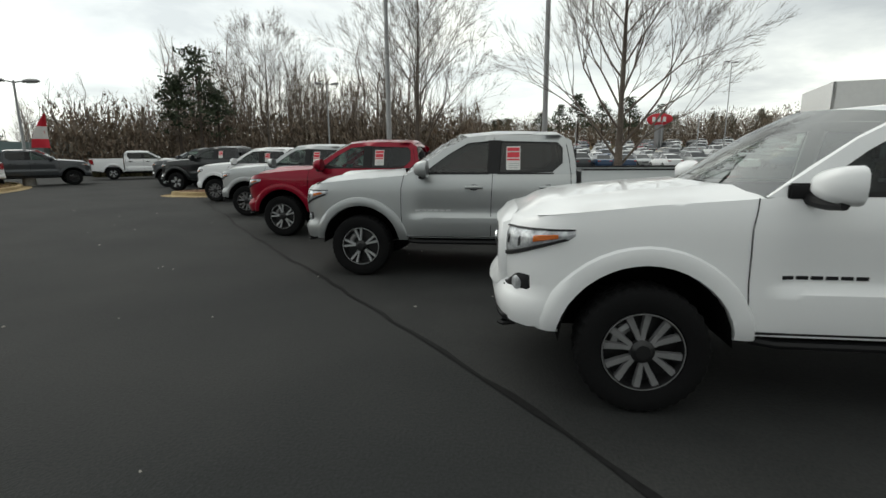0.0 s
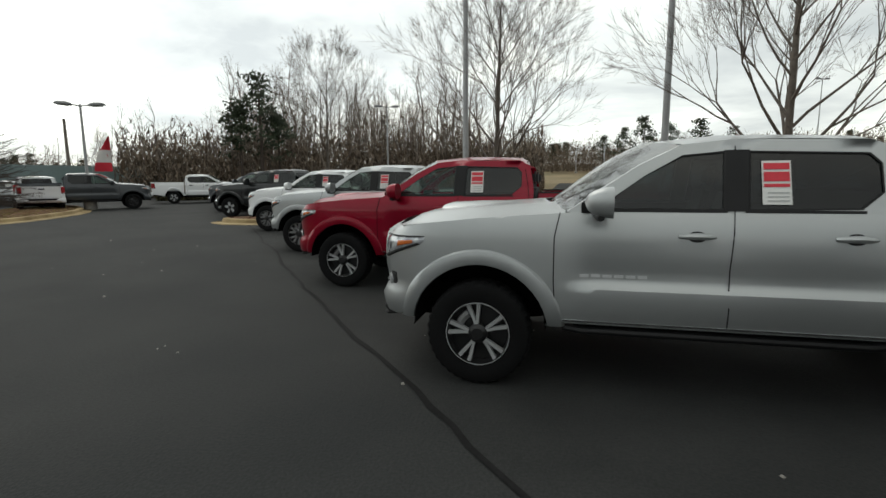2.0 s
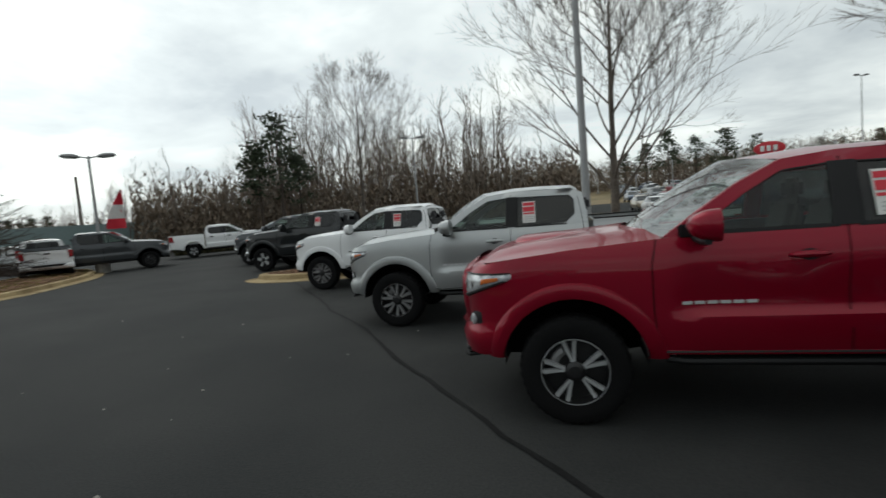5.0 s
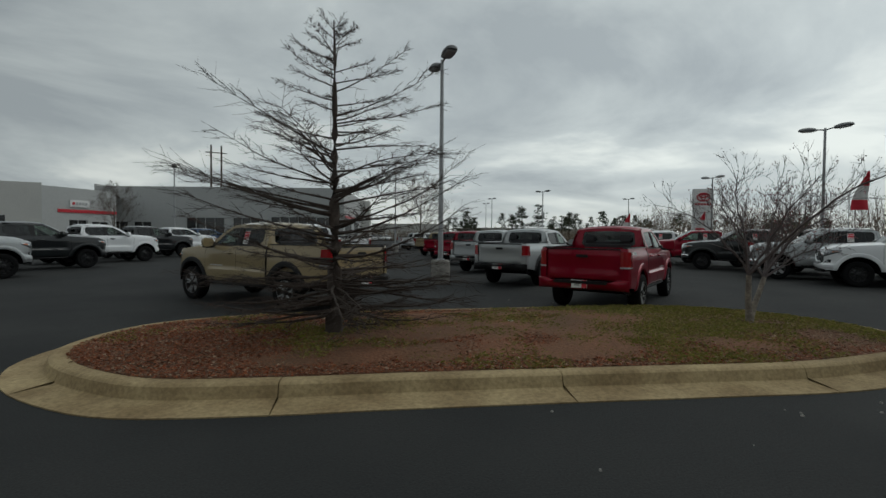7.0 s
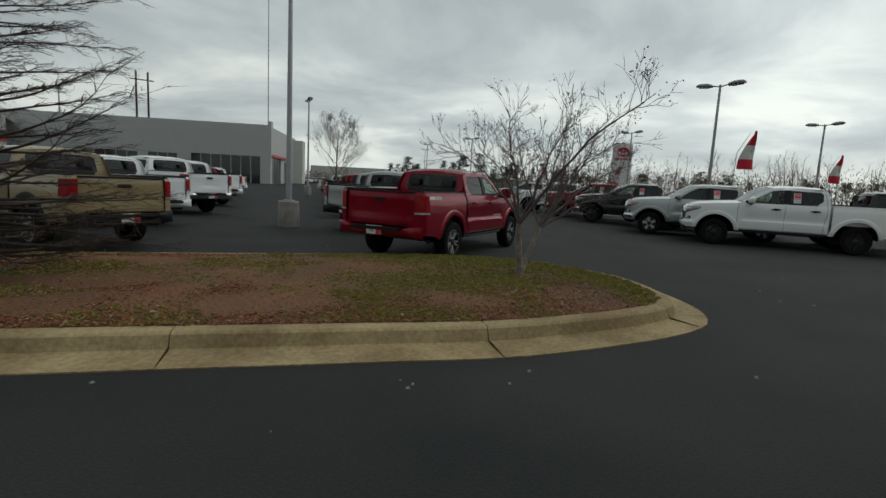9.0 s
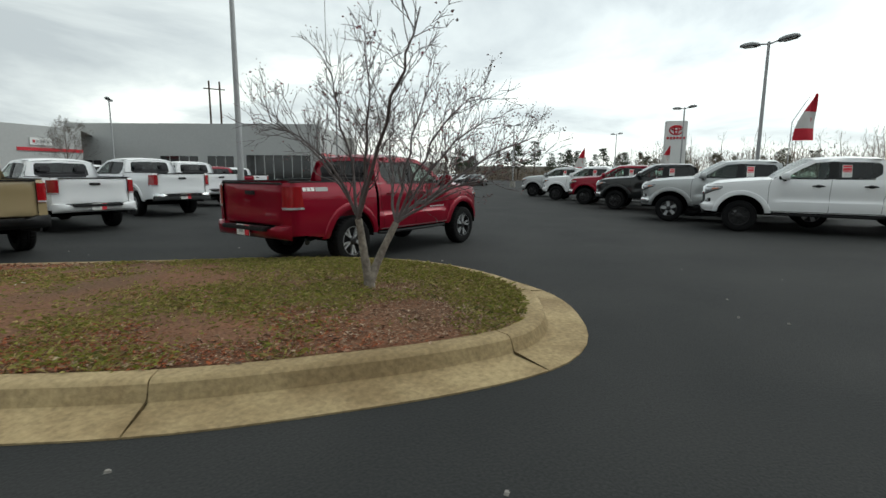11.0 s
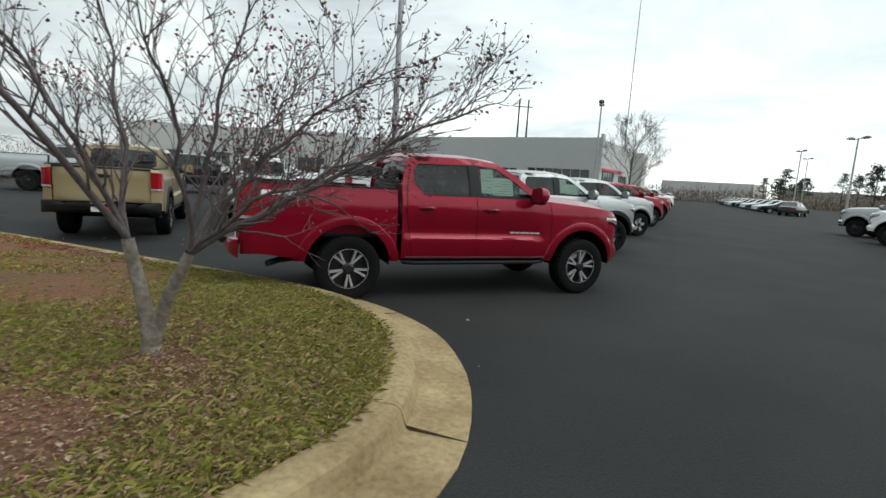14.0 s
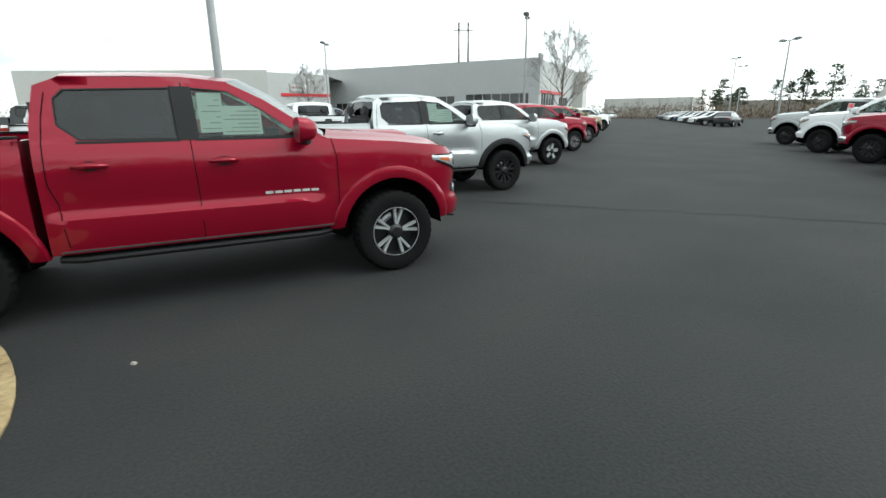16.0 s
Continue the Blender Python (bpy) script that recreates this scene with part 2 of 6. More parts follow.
M_SIGNWHITE = material("sign_white", (0.74, 0.74, 0.73), 0.45, vary=0.04)
M_FLAGRED = material("flag_red", (0.55, 0.02, 0.04), 0.8, vary=0.08)
M_FLAGWHITE = material("flag_white", (0.62, 0.60, 0.58), 0.8, vary=0.05)
M_LEAF = island_material("winter_leaves", [(0.16, 0.035, 0.045), (0.26, 0.06, 0.07), (0.08, 0.045, 0.035), (0.15, 0.08, 0.06)])
M_GRASS = island_material("island_grass", [(0.12, 0.145, 0.013), (0.23, 0.235, 0.026), (0.37, 0.28, 0.11), (0.17, 0.185, 0.02), (0.28, 0.205, 0.08), (0.08, 0.10, 0.013)])
M_LITTER = island_material("leaf_litter", [(0.23, 0.11, 0.06), (0.28, 0.16, 0.095), (0.13, 0.068, 0.042), (0.42, 0.31, 0.21), (0.20, 0.12, 0.072), (0.085, 0.05, 0.034)])
M_MULCH = island_material("red_bark_mulch", [(0.32, 0.078, 0.02), (0.25, 0.06, 0.018), (0.14, 0.038, 0.015), (0.36, 0.115, 0.035), (0.08, 0.03, 0.016)])
M_PINE = island_material("pine_needles", [(0.018, 0.03, 0.012), (0.035, 0.05, 0.02), (0.028, 0.04, 0.022)])
M_SCRUB = island_material("winter_scrub", [(0.13, 0.095, 0.07), (0.18, 0.135, 0.095), (0.09, 0.075, 0.055), (0.15, 0.10, 0.065)])
M_HEDGE = island_material("clipped_shrub", [(0.045, 0.05, 0.022), (0.08, 0.07, 0.03), (0.12, 0.09, 0.045)])


# ---- mesh helpers ----
MESHES = {}


def finish(name, bm, mat, smooth=True, angle=38):
    bmesh.ops.remove_doubles(bm, verts=bm.verts, dist=0.0004)
    bmesh.ops.recalc_face_normals(bm, faces=bm.faces)
    me = bpy.data.meshes.new(name)
    bm.to_mesh(me)
    bm.free()
    me.materials.append(mat)
    if smooth:
        me.shade_smooth()
        me.set_sharp_from_angle(angle=radians(angle))
    return me


def part(name, bm, mat, parent=None, label="", smooth=True, angle=38):
    """Links a bmesh, or a ready mesh, as one object under a thing or a part."""
    me = bm if isinstance(bm, bpy.types.Mesh) else finish(name, bm, mat, smooth, angle)
    ob = new(name, me)
    if parent is not None:
        ob.parent = parent
    if label:
        ob["label"] = label
    return ob


def shared(key, make, mat, smooth=True, angle=38):
    if key not in MESHES:
        MESHES[key] = finish(key[0], make(), mat, smooth, angle)
    return MESHES[key]


def thing(name, m, label, category, group="", kind=""):
    ob = new(name)
    ob.empty_display_size = 0.2
    ob.matrix_basis = m
    return tagged(ob, label, category, group, kind)


def sheet(bm, rows, close=False):
    """A grid of faces from rows of points."""
    vs = [[bm.verts.new(p) for p in row] for row in rows]
    for a, b in zip(vs, vs[1:]):
        n = len(a)
        for k in range(n if close else n - 1):
            f = (a[k], a[(k + 1) % n], b[(k + 1) % n], b[k])
            try:
                bm.faces.new(f)
            except ValueError:
                pass
    return vs


def box(bm, c, size, taper=(1, 1), bevel=0.0, m=None):
    """A box about c, its top scaled by taper."""
    r = bmesh.ops.create_cube(bm, size=1)["verts"]
    for v in r:
        k = (taper[0], taper[1]) if v.co.z > 0 else (1, 1)
        v.co = Vector((v.co.x * size[0] * k[0], v.co.y * size[1] * k[1], v.co.z * size[2]))
    if bevel:
        es = {e for v in r for e in v.link_edges}
        r = bmesh.ops.bevel(bm, geom=list(es), offset=bevel, segments=2, affect="EDGES")["verts"]
    for v in r:
        v.co = (m @ v.co if m else v.co) + Vector(c)
    return r


def lathe(bm, profile, n=24, axis="z", centre=(0, 0, 0), cap=False):
    rows = []
    for r, h in profile:
        ring = []
        for k in range(n):
            a = 2 * math.pi * k / n
            p = (r * math.cos(a), r * math.sin(a), h) if axis == "z" else (r * math.cos(a), h, r * math.sin(a))
            ring.append(Vector(p) + Vector(centre))
        rows.append(ring)
    vs = sheet(bm, rows, True)
    if cap:
        bm.faces.new(vs[0])
        bm.faces.new(vs[-1])


def tube(bm, points, radii, n=6):
    """A tube along points."""
    rows = []
    for k, p in enumerate(points):
        d = Vector(points[min(k + 1, len(points) - 1)]) - Vector(points[max(k - 1, 0)])
        q = d.to_track_quat("Z", "Y") if d.length > 1e-6 else Euler((0, 0, 0)).to_quaternion()
        rows.append([Vector(p) + q @ Vector((radii[k] * math.cos(2 * math.pi * j / n), radii[k] * math.sin(2 * math.pi * j / n), 0)) for j in range(n)])
    vs = sheet(bm, rows, True)
    if n > 2:
        for ring in (vs[0], vs[-1]):
            try:
                bm.faces.new(ring)
            except ValueError:
                pass


def raw(name, verts, faces, mat, parent=None):
    me = bpy.data.meshes.new(name)
    me.from_pydata(verts, [], faces)
    me.materials.append(mat)
    ob = new(name, me)
    if parent is not None:
        ob.parent = parent
    return ob


def step(a, b, x):
    t = min(1.0, max(0.0, (x - a) / (b - a)))
    return t * t * (3 - 2 * t)


def lerp_table(table, x):
    xs, ys = zip(*table)
    return float(np.interp(x, xs, ys))

# ---- ground ----
def ground_height(x, y):
    """Level lot; the land climbs gently to the north-east beyond the next lot."""
    a = math.degrees(math.atan2(y, x - 16)) % 360
    d = math.hypot(x - 16, y)
    sector = step(40, 62, a) * (1 - step(96, 112, a))
    return sector * 0.052 * max(0.0, d - 58) * (1 - 0.45 * step(140, 400, d))


def build_ground():
    radii = [0, 6, 12, 20, 30, 45, 60, 75, 90, 110, 135, 170, 220, 300, 450, 800, 1800]
    n = 72
    verts, faces = [(6, 0, -0.03)], []
    for r in radii[1:]:
        for k in range(n):
            a = 2 * math.pi * k / n
            x, y = 6 + r * math.cos(a), r * math.sin(a)
            g = ground_height(x, y)
            verts.append((x, y, g - 0.03 - min(0.35, 0.2 * g)))
    for k in range(n):
        faces.append((0, 1 + k, 1 + (k + 1) % n))
    for j in range(len(radii) - 2):
        for k in range(n):
            a, b = 1 + j * n + k, 1 + j * n + (k + 1) % n
            faces.append((a, a + n, b + n, b))
    tagged(raw("ground", verts, faces, M_DRYGRASS), "dry winter grass and bare earth round the lots", "ground", kind="structure")


build_ground()


def smooth_loop(points, n=8):
    """A closed Catmull-Rom curve through points."""
    out = []
    m = len(points)
    for k in range(m):
        p0, p1, p2, p3 = (Vector(points[(k + j - 1) % m]) for j in range(4))
        for j in range(n):
            t = j / n
            out.append(0.5 * (2 * p1 + (p2 - p0) * t + (2 * p0 - 5 * p1 + 4 * p2 - p3) * t * t + (3 * p1 - p0 - 3 * p2 + p3) * t ** 3))
    return out


def even(loop, step_len):
    """The same loop in steps of about equal length."""
    pts = loop + loop[:1]
    d = [0.0]
    for a, b in zip(pts, pts[1:]):
        d.append(d[-1] + (b - a).length)
    n = max(12, round(d[-1] / step_len))
    xs = np.interp(np.linspace(0, d[-1], n, endpoint=False), d, [p[0] for p in pts])
    ys = np.interp(np.linspace(0, d[-1], n, endpoint=False), d, [p[1] for p in pts])
    return [Vector((float(a), float(b))) for a, b in zip(xs, ys)]


def normals(loop):
    area = sum(a.x * b.y - b.x * a.y for a, b in zip(loop, loop[1:] + loop[:1]))
    sg = 1 if area > 0 else -1
    out = []
    for k in range(len(loop)):
        t = (loop[(k + 1) % len(loop)] - loop[k - 1]).normalized()
        out.append(Vector((-t.y, t.x)) * sg)
    return out


KERB = [(0.0, -0.01), (0.0, 0.012), (0.34, 0.03), (0.36, 0.04), (0.40, 0.145), (0.425, 0.165), (0.455, 0.17), (0.575, 0.172), (0.59, 0.165), (0.595, 0.08)]


def inside(loop, x, y):
    hit = False
    for a, b in zip(loop, loop[1:] + loop[:1]):
        if (a.y > y) != (b.y > y) and x < (b.x - a.x) * (y - a.y) / (b.y - a.y) + a.x:
            hit = not hit
    return hit


def island_bed(points, label, piece=2.87, fine=0.25, mound=0.06):
    """A planted island: concrete kerb and gutter in cast lengths round a low mound of earth. Returns its inner edge."""
    loop = even(smooth_loop(points), fine)
    nrm = normals(loop)
    top = thing("kerb", Matrix.Identity(4), label, "kerb", "kerbs", "structure")
    n = len(loop)
    per = max(4, round(piece / fine))
    for start in range(0, n, per):
        stop = min(start + per, n)
        if n - stop < per // 3:
            stop = n
        if start and n - start < per // 3:
            break
        bm = bmesh.new()
        rows = []
        for k in range(start, stop + 1):
            p, q = loop[k % n], nrm[k % n]
            if k in (start, stop):
                other = loop[(k + (1 if k == start else -1)) % n]
                p = p + (other - p).normalized() * 0.0045
            rows.append([(p.x + q.x * d, p.y + q.y * d, z) for d, z in KERB])
        vs = sheet(bm, rows)
        for ring in (vs[0], vs[-1]):
            bm.faces.new(ring)
        part("kerb_section", bm, M_KERB, top, angle=30)
    inner = [p + q * 0.585 for p, q in zip(loop, nrm)]
    cx, cy = sum(p.x for p in inner) / n, sum(p.y for p in inner) / n
    bm = bmesh.new()
    rows = []
    for t, z in ((0, 0.15), (0.06, 0.165), (0.2, 0.17 + mound * 0.4), (0.4, 0.17 + mound * 0.75), (0.65, 0.17 + mound), (0.9, 0.17 + mound), (1.0, 0.17 + mound)):
        row = []
        for p in inner:
            x, y = p.x + (cx - p.x) * t, p.y + (cy - p.y) * t
            row.append((x, y, z + 0.02 * noise.noise(Vector((x * 1.3, y * 1.3, 0))) * (1 if 0 < t < 1 else 0)))
        rows.append(row)
    sheet(bm, rows, True)
    tagged(part("ground", bm, M_GROUND, None, smooth=True), "reddish mulch and clay on a planted island", "planting bed", kind="structure")
    return inner, (cx, cy)


MAIN_ISLAND = [(8.2, -1.32), (7.48, -0.53), (6.45, 0.65), (5.36, 1.92), (4.49, 2.91), (3.55, 3.66), (2.82, 4.13), (2.2, 4.39), (1.7, 4.41), (1.28, 4.30), (0.88, 4.10), (0.43, 3.80), (0.03, 3.40), (-0.30, 2.80), (-0.50, 2.18), (-0.58, 1.4), (-0.40, 0.58), (-0.02, -0.16), (0.64, -0.96), (2.0, -2.3), (3.4, -3.7), (4.7, -4.95), (5.9, -5.75), (7.0, -6.05), (8.0, -5.75), (8.85, -5.05), (9.22, -4.1), (9.2, -3.1), (8.95, -2.28)]
EAST_ISLAND = [(-4.8, 8.8), (-4.2, 9.8), (-4.5, 11.3), (-5.9, 13.8), (-7.4, 15.8), (-9.9, 17.9), (-12.0, 19.0), (-13.3, 18.4), (-13.4, 16.8), (-12.2, 14.4), (-10.6, 11.8), (-9.4, 9.8), (-8.0, 8.7), (-6.3, 8.4)]
ROW_ISLAND = [(2.7, 12.65), (3.7, 11.95), (5.2, 12.0), (7.8, 12.4), (10.2, 13.0), (11.1, 14.0), (10.4, 15.0), (7.8, 14.8), (5.2, 14.4), (3.2, 13.8)]


def strip(a, b, half):
    """A long bed between two points."""
    a, b = Vector(a), Vector(b)
    d = (b - a).normalized()
    n = Vector((-d.y, d.x)) * half
    m = [a + (b - a) * k / 6 for k in range(7)]
    return [tuple(p - n) for p in m] + [tuple(b + d * half)] + [tuple(p + n) for p in reversed(m)] + [tuple(a - d * half)]


BACK_STRIP = strip((32.6, -6.1), (9.1, 17.4), 1.5)


def build_lot():
    """The asphalt: one sheet over the whole lot."""
    bm = bmesh.new()
    rows = []
    for j in range(31):
        y = -130 + j * 8.5
        rows.append([(x, y, ground_height(x, y)) for x in [-130 + i * 9.4 for i in range(30)]])
    vs = sheet(bm, rows)
    # grass begins past the edges of the lot
    gone = []
    for f in bm.faces:
        c = f.calc_center_median()
        if c.y > 44 - 0.25 * c.x and c.x < 12 or c.y - c.x > 62:
            gone.append(f)
    bmesh.ops.delete(bm, geom=gone, context="FACES")
    tagged(part("asphalt_lot", bm, M_ASPHALT), "dark grey asphalt of the truck lot", "asphalt", kind="structure")
    # worn strip along the front of the row and the sealed joint beside it
    bm = bmesh.new()
    rows = []
    for k in range(60):
        t = k / 59
        x, y = 24.0 - 22.0 * t, -9.1 + 24.1 * t
        w = 0.09 * noise.noise(Vector((t * 17, 0.3, 0)))
        rows.append([(x + w, y + w, 0.004), (x + 3.2, y + 3.2, 0.004), (x + 5.2, y + 5.2, 0.004)])
    sheet(bm, rows)
    tagged(part("pavement_patch", bm, M_SEAL), "older asphalt strip under the parked row", "asphalt", kind="structure")
    bm = bmesh.new()
    rows = []
    for k in range(120):
        t = k / 119
        x, y = 24.0 - 22.0 * t, -9.1 + 24.1 * t
        w = 0.09 * noise.noise(Vector((t * 17, 0.3, 0))) + 0.03 * noise.noise(Vector((t * 90, 2.3, 0)))
        h = 0.016 + 0.015 * noise.noise(Vector((t * 60, 5.1, 0)))
        rows.append([(x + w - h, y + w - h, 0.008), (x + w + h, y + w + h, 0.008)])
    sheet(bm, rows)
    tagged(part("sealed_joint", bm, M_CRACK), "dark sealed joint in the asphalt", "asphalt joint", kind="structure")


build_lot()


def aisle_crack():
    """A thin tarred crack across the second aisle."""
    bm = bmesh.new()
    rows = []
    for k in range(60):
        t = k / 59
        x, y = -5.7 - 5.6 * t, -3.1 + 6.2 * t
        w = 0.05 * noise.noise(Vector((t * 14, 7.3, 0))) + 0.02 * noise.noise(Vector((t * 60, 1.3, 0)))
        h = 0.009 + 0.008 * noise.noise(Vector((t * 40, 3.1, 0)))
        rows.append([(x + w - h, y + w - h, 0.005), (x + w + h, y + w + h, 0.005)])
    sheet(bm, rows)
    tagged(part("sealed_crack", bm, M_CRACK), "thin tarred crack across the aisle", "asphalt crack", kind="structure")


aisle_crack()
INNER_MAIN, MID_MAIN = island_bed(MAIN_ISLAND, "tan concrete kerb and gutter round the planted island")
INNER_EAST, MID_EAST = island_bed(EAST_ISLAND, "tan concrete kerb and gutter round a second island")
INNER_ROW, MID_ROW = island_bed(ROW_ISLAND, "tan concrete kerb of the small island in the row")
INNER_BACK, MID_BACK = island_bed(BACK_STRIP, "concrete kerb of the tree strip behind the row", fine=0.5)

# ---- pickup trucks ----
# Lengths run rearwards from the front axle (s), y to the left, z up from the ground.
NOSE = [(-0.845, 0.0), (-0.842, 0.15), (-0.834, 0.30), (-0.817, 0.45), (-0.784, 0.59), (-0.728, 0.70), (-0.65, 0.79), (-0.54, 0.855), (-0.40, 0.888), (-0.2, 0.899), (0.0, 0.902)]
SIDE = [(0.42, -0.05), (0.50, -0.012), (0.56, 0.0), (0.70, 0.004), (1.0, -0.004), (1.12, -0.012), (1.20, -0.028), (1.27, -0.055), (1.32, -0.075)]
FACE = [(0.36, -0.07), (0.42, 0.0), (0.515, 0.028), (0.60, 0.042), (0.645, 0.035), (0.675, -0.012), (0.71, -0.025), (0.80, -0.012), (0.92, -0.006), (1.0, -0.010), (1.07, -0.020), (1.10, -0.040), (1.125, -0.072), (1.15, -0.11)]
LEVELS = [0.42, 0.47, 0.50, 0.54, 0.60, 0.66, 0.715, 0.75, 0.785, 0.82, 0.88, 0.94, 1.0, 1.06, 1.12, 1.18, 1.22, 1.26, 1.29, 1.31]
ARCH_R, ARCH_Z = 0.49, 0.425


def hood_edge(s):
    return lerp_table([(-0.845, 1.125), (-0.68, 1.142), (-0.40, 1.18), (0.0, 1.222), (0.62, 1.265)], s)


def top_line(s):
    return hood_edge(s) if s < 0.62 else (1.27 if s < 2.63 else 1.30)


def low_line(s, y):
    if y < 0.8:
        return 0.475
    for c in (0.0, 3.236):
        if abs(s - c) < ARCH_R:
            return max(0.50, ARCH_Z + math.sqrt(ARCH_R ** 2 - (s - c) ** 2))
    return 0.50


def skin(s, y, nx, ny, z):
    """The body's outer point at a column of the outline; (nx, ny) points outwards."""
    front = 1 - step(-0.80, -0.45, s)
    o = front * lerp_table(FACE, z) + (1 - front) * lerp_table(SIDE, z)
    door = step(0.60, 0.80, s) * (1 - step(2.54, 2.60, s))
    crease = lerp_table([(0.50, 0.004), (0.70, 0.014), (0.752, 0.012), (0.79, -0.030), (0.84, -0.030), (0.95, -0.014), (1.1, 0.0)], z)
    return s + nx * (o + door * crease), y + ny * (o + door * crease), z


class Shape:
    """Stretches the small pickup's lengths to another size of pickup."""

    def __init__(self, wheelbase=3.236, wide=1.0, high=1.0, nose=1.0, tail=1.0, tyre=0.385):
        self.wheelbase, self.wide, self.high, self.nose, self.tail, self.tyre = wheelbase, wide, high, nose, tail, tyre
        self.key = (wheelbase, wide, high)

    def __call__(self, s, y, z):
        if s < 0:
            x = s * self.nose
        elif s < 3.236:
            x = s * self.wheelbase / 3.236
        else:
            x = self.wheelbase + (s - 3.236) * self.tail
        return Vector((-x, y * self.wide, z * self.high))

    def bend(self, bm):
        for v in bm.verts:
            v.co = self(-v.co.x, v.co.y, v.co.z)
        return bm


MIDSIZE = Shape()
FULLSIZE = Shape(3.70, 1.07, 1.085, 1.08, 1.06, 0.41)


def outline(upto):
    """Columns (s, y, nx, ny) from the middle of the nose round the corner and along the left side."""
    pts = list(NOSE)
    s = 0.0
    while s < upto - 0.001:
        s = min(upto, s + 0.055)
        pts.append((s, 0.902))
    cols = []
    for k, (a, b) in enumerate(pts):
        p, q = pts[max(0, k - 1)], pts[min(len(pts) - 1, k + 1)]
        dx, dy = q[0] - p[0], q[1] - p[1]
        n = math.hypot(dx, dy)
        cols.append((a, b, -dy / n, dx / n) if k else (a, b, -1.0, 0.0))
    return cols


def mirror(bm):
    g = bm.verts[:] + bm.edges[:] + bm.faces[:]
    d = bmesh.ops.duplicate(bm, geom=g)["geom"]
    for v in d:
        if isinstance(v, bmesh.types.BMVert):
            v.co.y = -v.co.y
    return bm


def cab_body():
    """Nose, wings and doors up to the belt line, the hood and the cowl."""
    bm = bmesh.new()
    rows = []
    for s, y, nx, ny in outline(2.615):
        lo, hi = low_line(s, y), top_line(s)
        col = []
        for z in [lo, *LEVELS, hi]:
            z = min(max(z, lo), hi)
            a, b, c = skin(s, y, nx, ny, z)
            col.append((-a, b, c))
        rows.append(sorted(col, key=lambda p: p[2]))
    sheet(bm, rows)
    # hood: from the top of the nose to the cowl
    front = [c for c in outline(0.7) if c[0] < -0.55]
    grid = []
    for s, y, nx, ny in front:
        fa, fb, fz = skin(s, y, nx, ny, hood_edge(s))
        u = y / 0.858
        ba, bb, bz = 0.44 + 0.18 * u * u, 0.835 * u, 1.265
        row = []
        for k in range(15):
            v = k / 14
            a = fa + (ba - fa) * v
            b = fb + (bb - fb) * step(0, 0.7, v) ** 0.8
            ea, eb, ez = skin(a, 0.9, 0, 1, hood_edge(a))
            crown = 0.075 * (1 - abs(u) ** 2.6) * math.sin(min(1.0, 0.12 + v * 3.2) * math.pi / 2)
            ridge = 0.018 * step(0.50, 0.58, abs(u)) * (1 - step(0.66, 0.80, abs(u))) * step(0.0, 0.3, v)
            z = fz + (hood_edge(a) + crown + ridge - fz) * step(-0.02, 0.16, v)
            if k == 0:
                z = fz
            row.append((-a, b, z))
        grid.append(row)
    # the outer edge of the hood meets the top of the wing
    edge = []
    for k in range(15):
        a = -grid[-1][k][0]
        e = skin(a, lerp_table(NOSE, a) if a < 0 else 0.902, 0, 1, hood_edge(a))
        edge.append((-a, e[1], e[2]))
    grid.append(edge)
    sheet(bm, grid)
    return mirror(bm)


def side_y(z):
    """Half width of the cab above the belt line, leaning in to the roof."""
    return 0.845 - (z - 1.27) * 0.30 - 0.10 * max(0.0, z - 1.55) ** 1.2


FRONT_IN = [(0.79, 1.285), (1.105, 1.512), (1.34, 1.645), (1.60, 1.668), (1.585, 1.285)]
FRONT_OUT = [(0.60, 1.268), (1.06, 1.575), (1.34, 1.715), (1.655, 1.745), (1.64, 1.268)]
REAR_IN = [(1.715, 1.285), (1.73, 1.667), (2.40, 1.645), (2.46, 1.58), (2.46, 1.40), (2.34, 1.295)]
REAR_OUT = [(1.64, 1.268), (1.655, 1.745), (2.42, 1.725), (2.56, 1.665), (2.61, 1.40), (2.615, 1.268)]


def on_side(s, z, out=0.0):
    return (-s, side_y(z) + out, z)


def densify(poly, closed=True, n=3):
    out = []
    m = len(poly)
    for k in range(m if closed else m - 1):
        a, b = poly[k], poly[(k + 1) % m]
        out += [(a[0] + (b[0] - a[0]) * j / n, a[1] + (b[1] - a[1]) * j / n) for j in range(n)]
    return out if closed else out + [poly[-1]]


SHIELD = [(0.605, 0.82, 1.272), (0.83, 0.772, 1.43), (1.08, 0.722, 1.592), (1.34, 0.667, 1.718)]


def shield_rows():
    rows = []
    for s, y, z in SHIELD:
        row = []
        for k in range(13):
            u = -1 + k / 6
            row.append((-(s - 0.16 * (1 - u * u)), y * u, z + 0.055 * (1 - u * u) * (0.4 + 0.6 * (z - 1.27) / 0.45)))
        rows.append(row)
    return rows


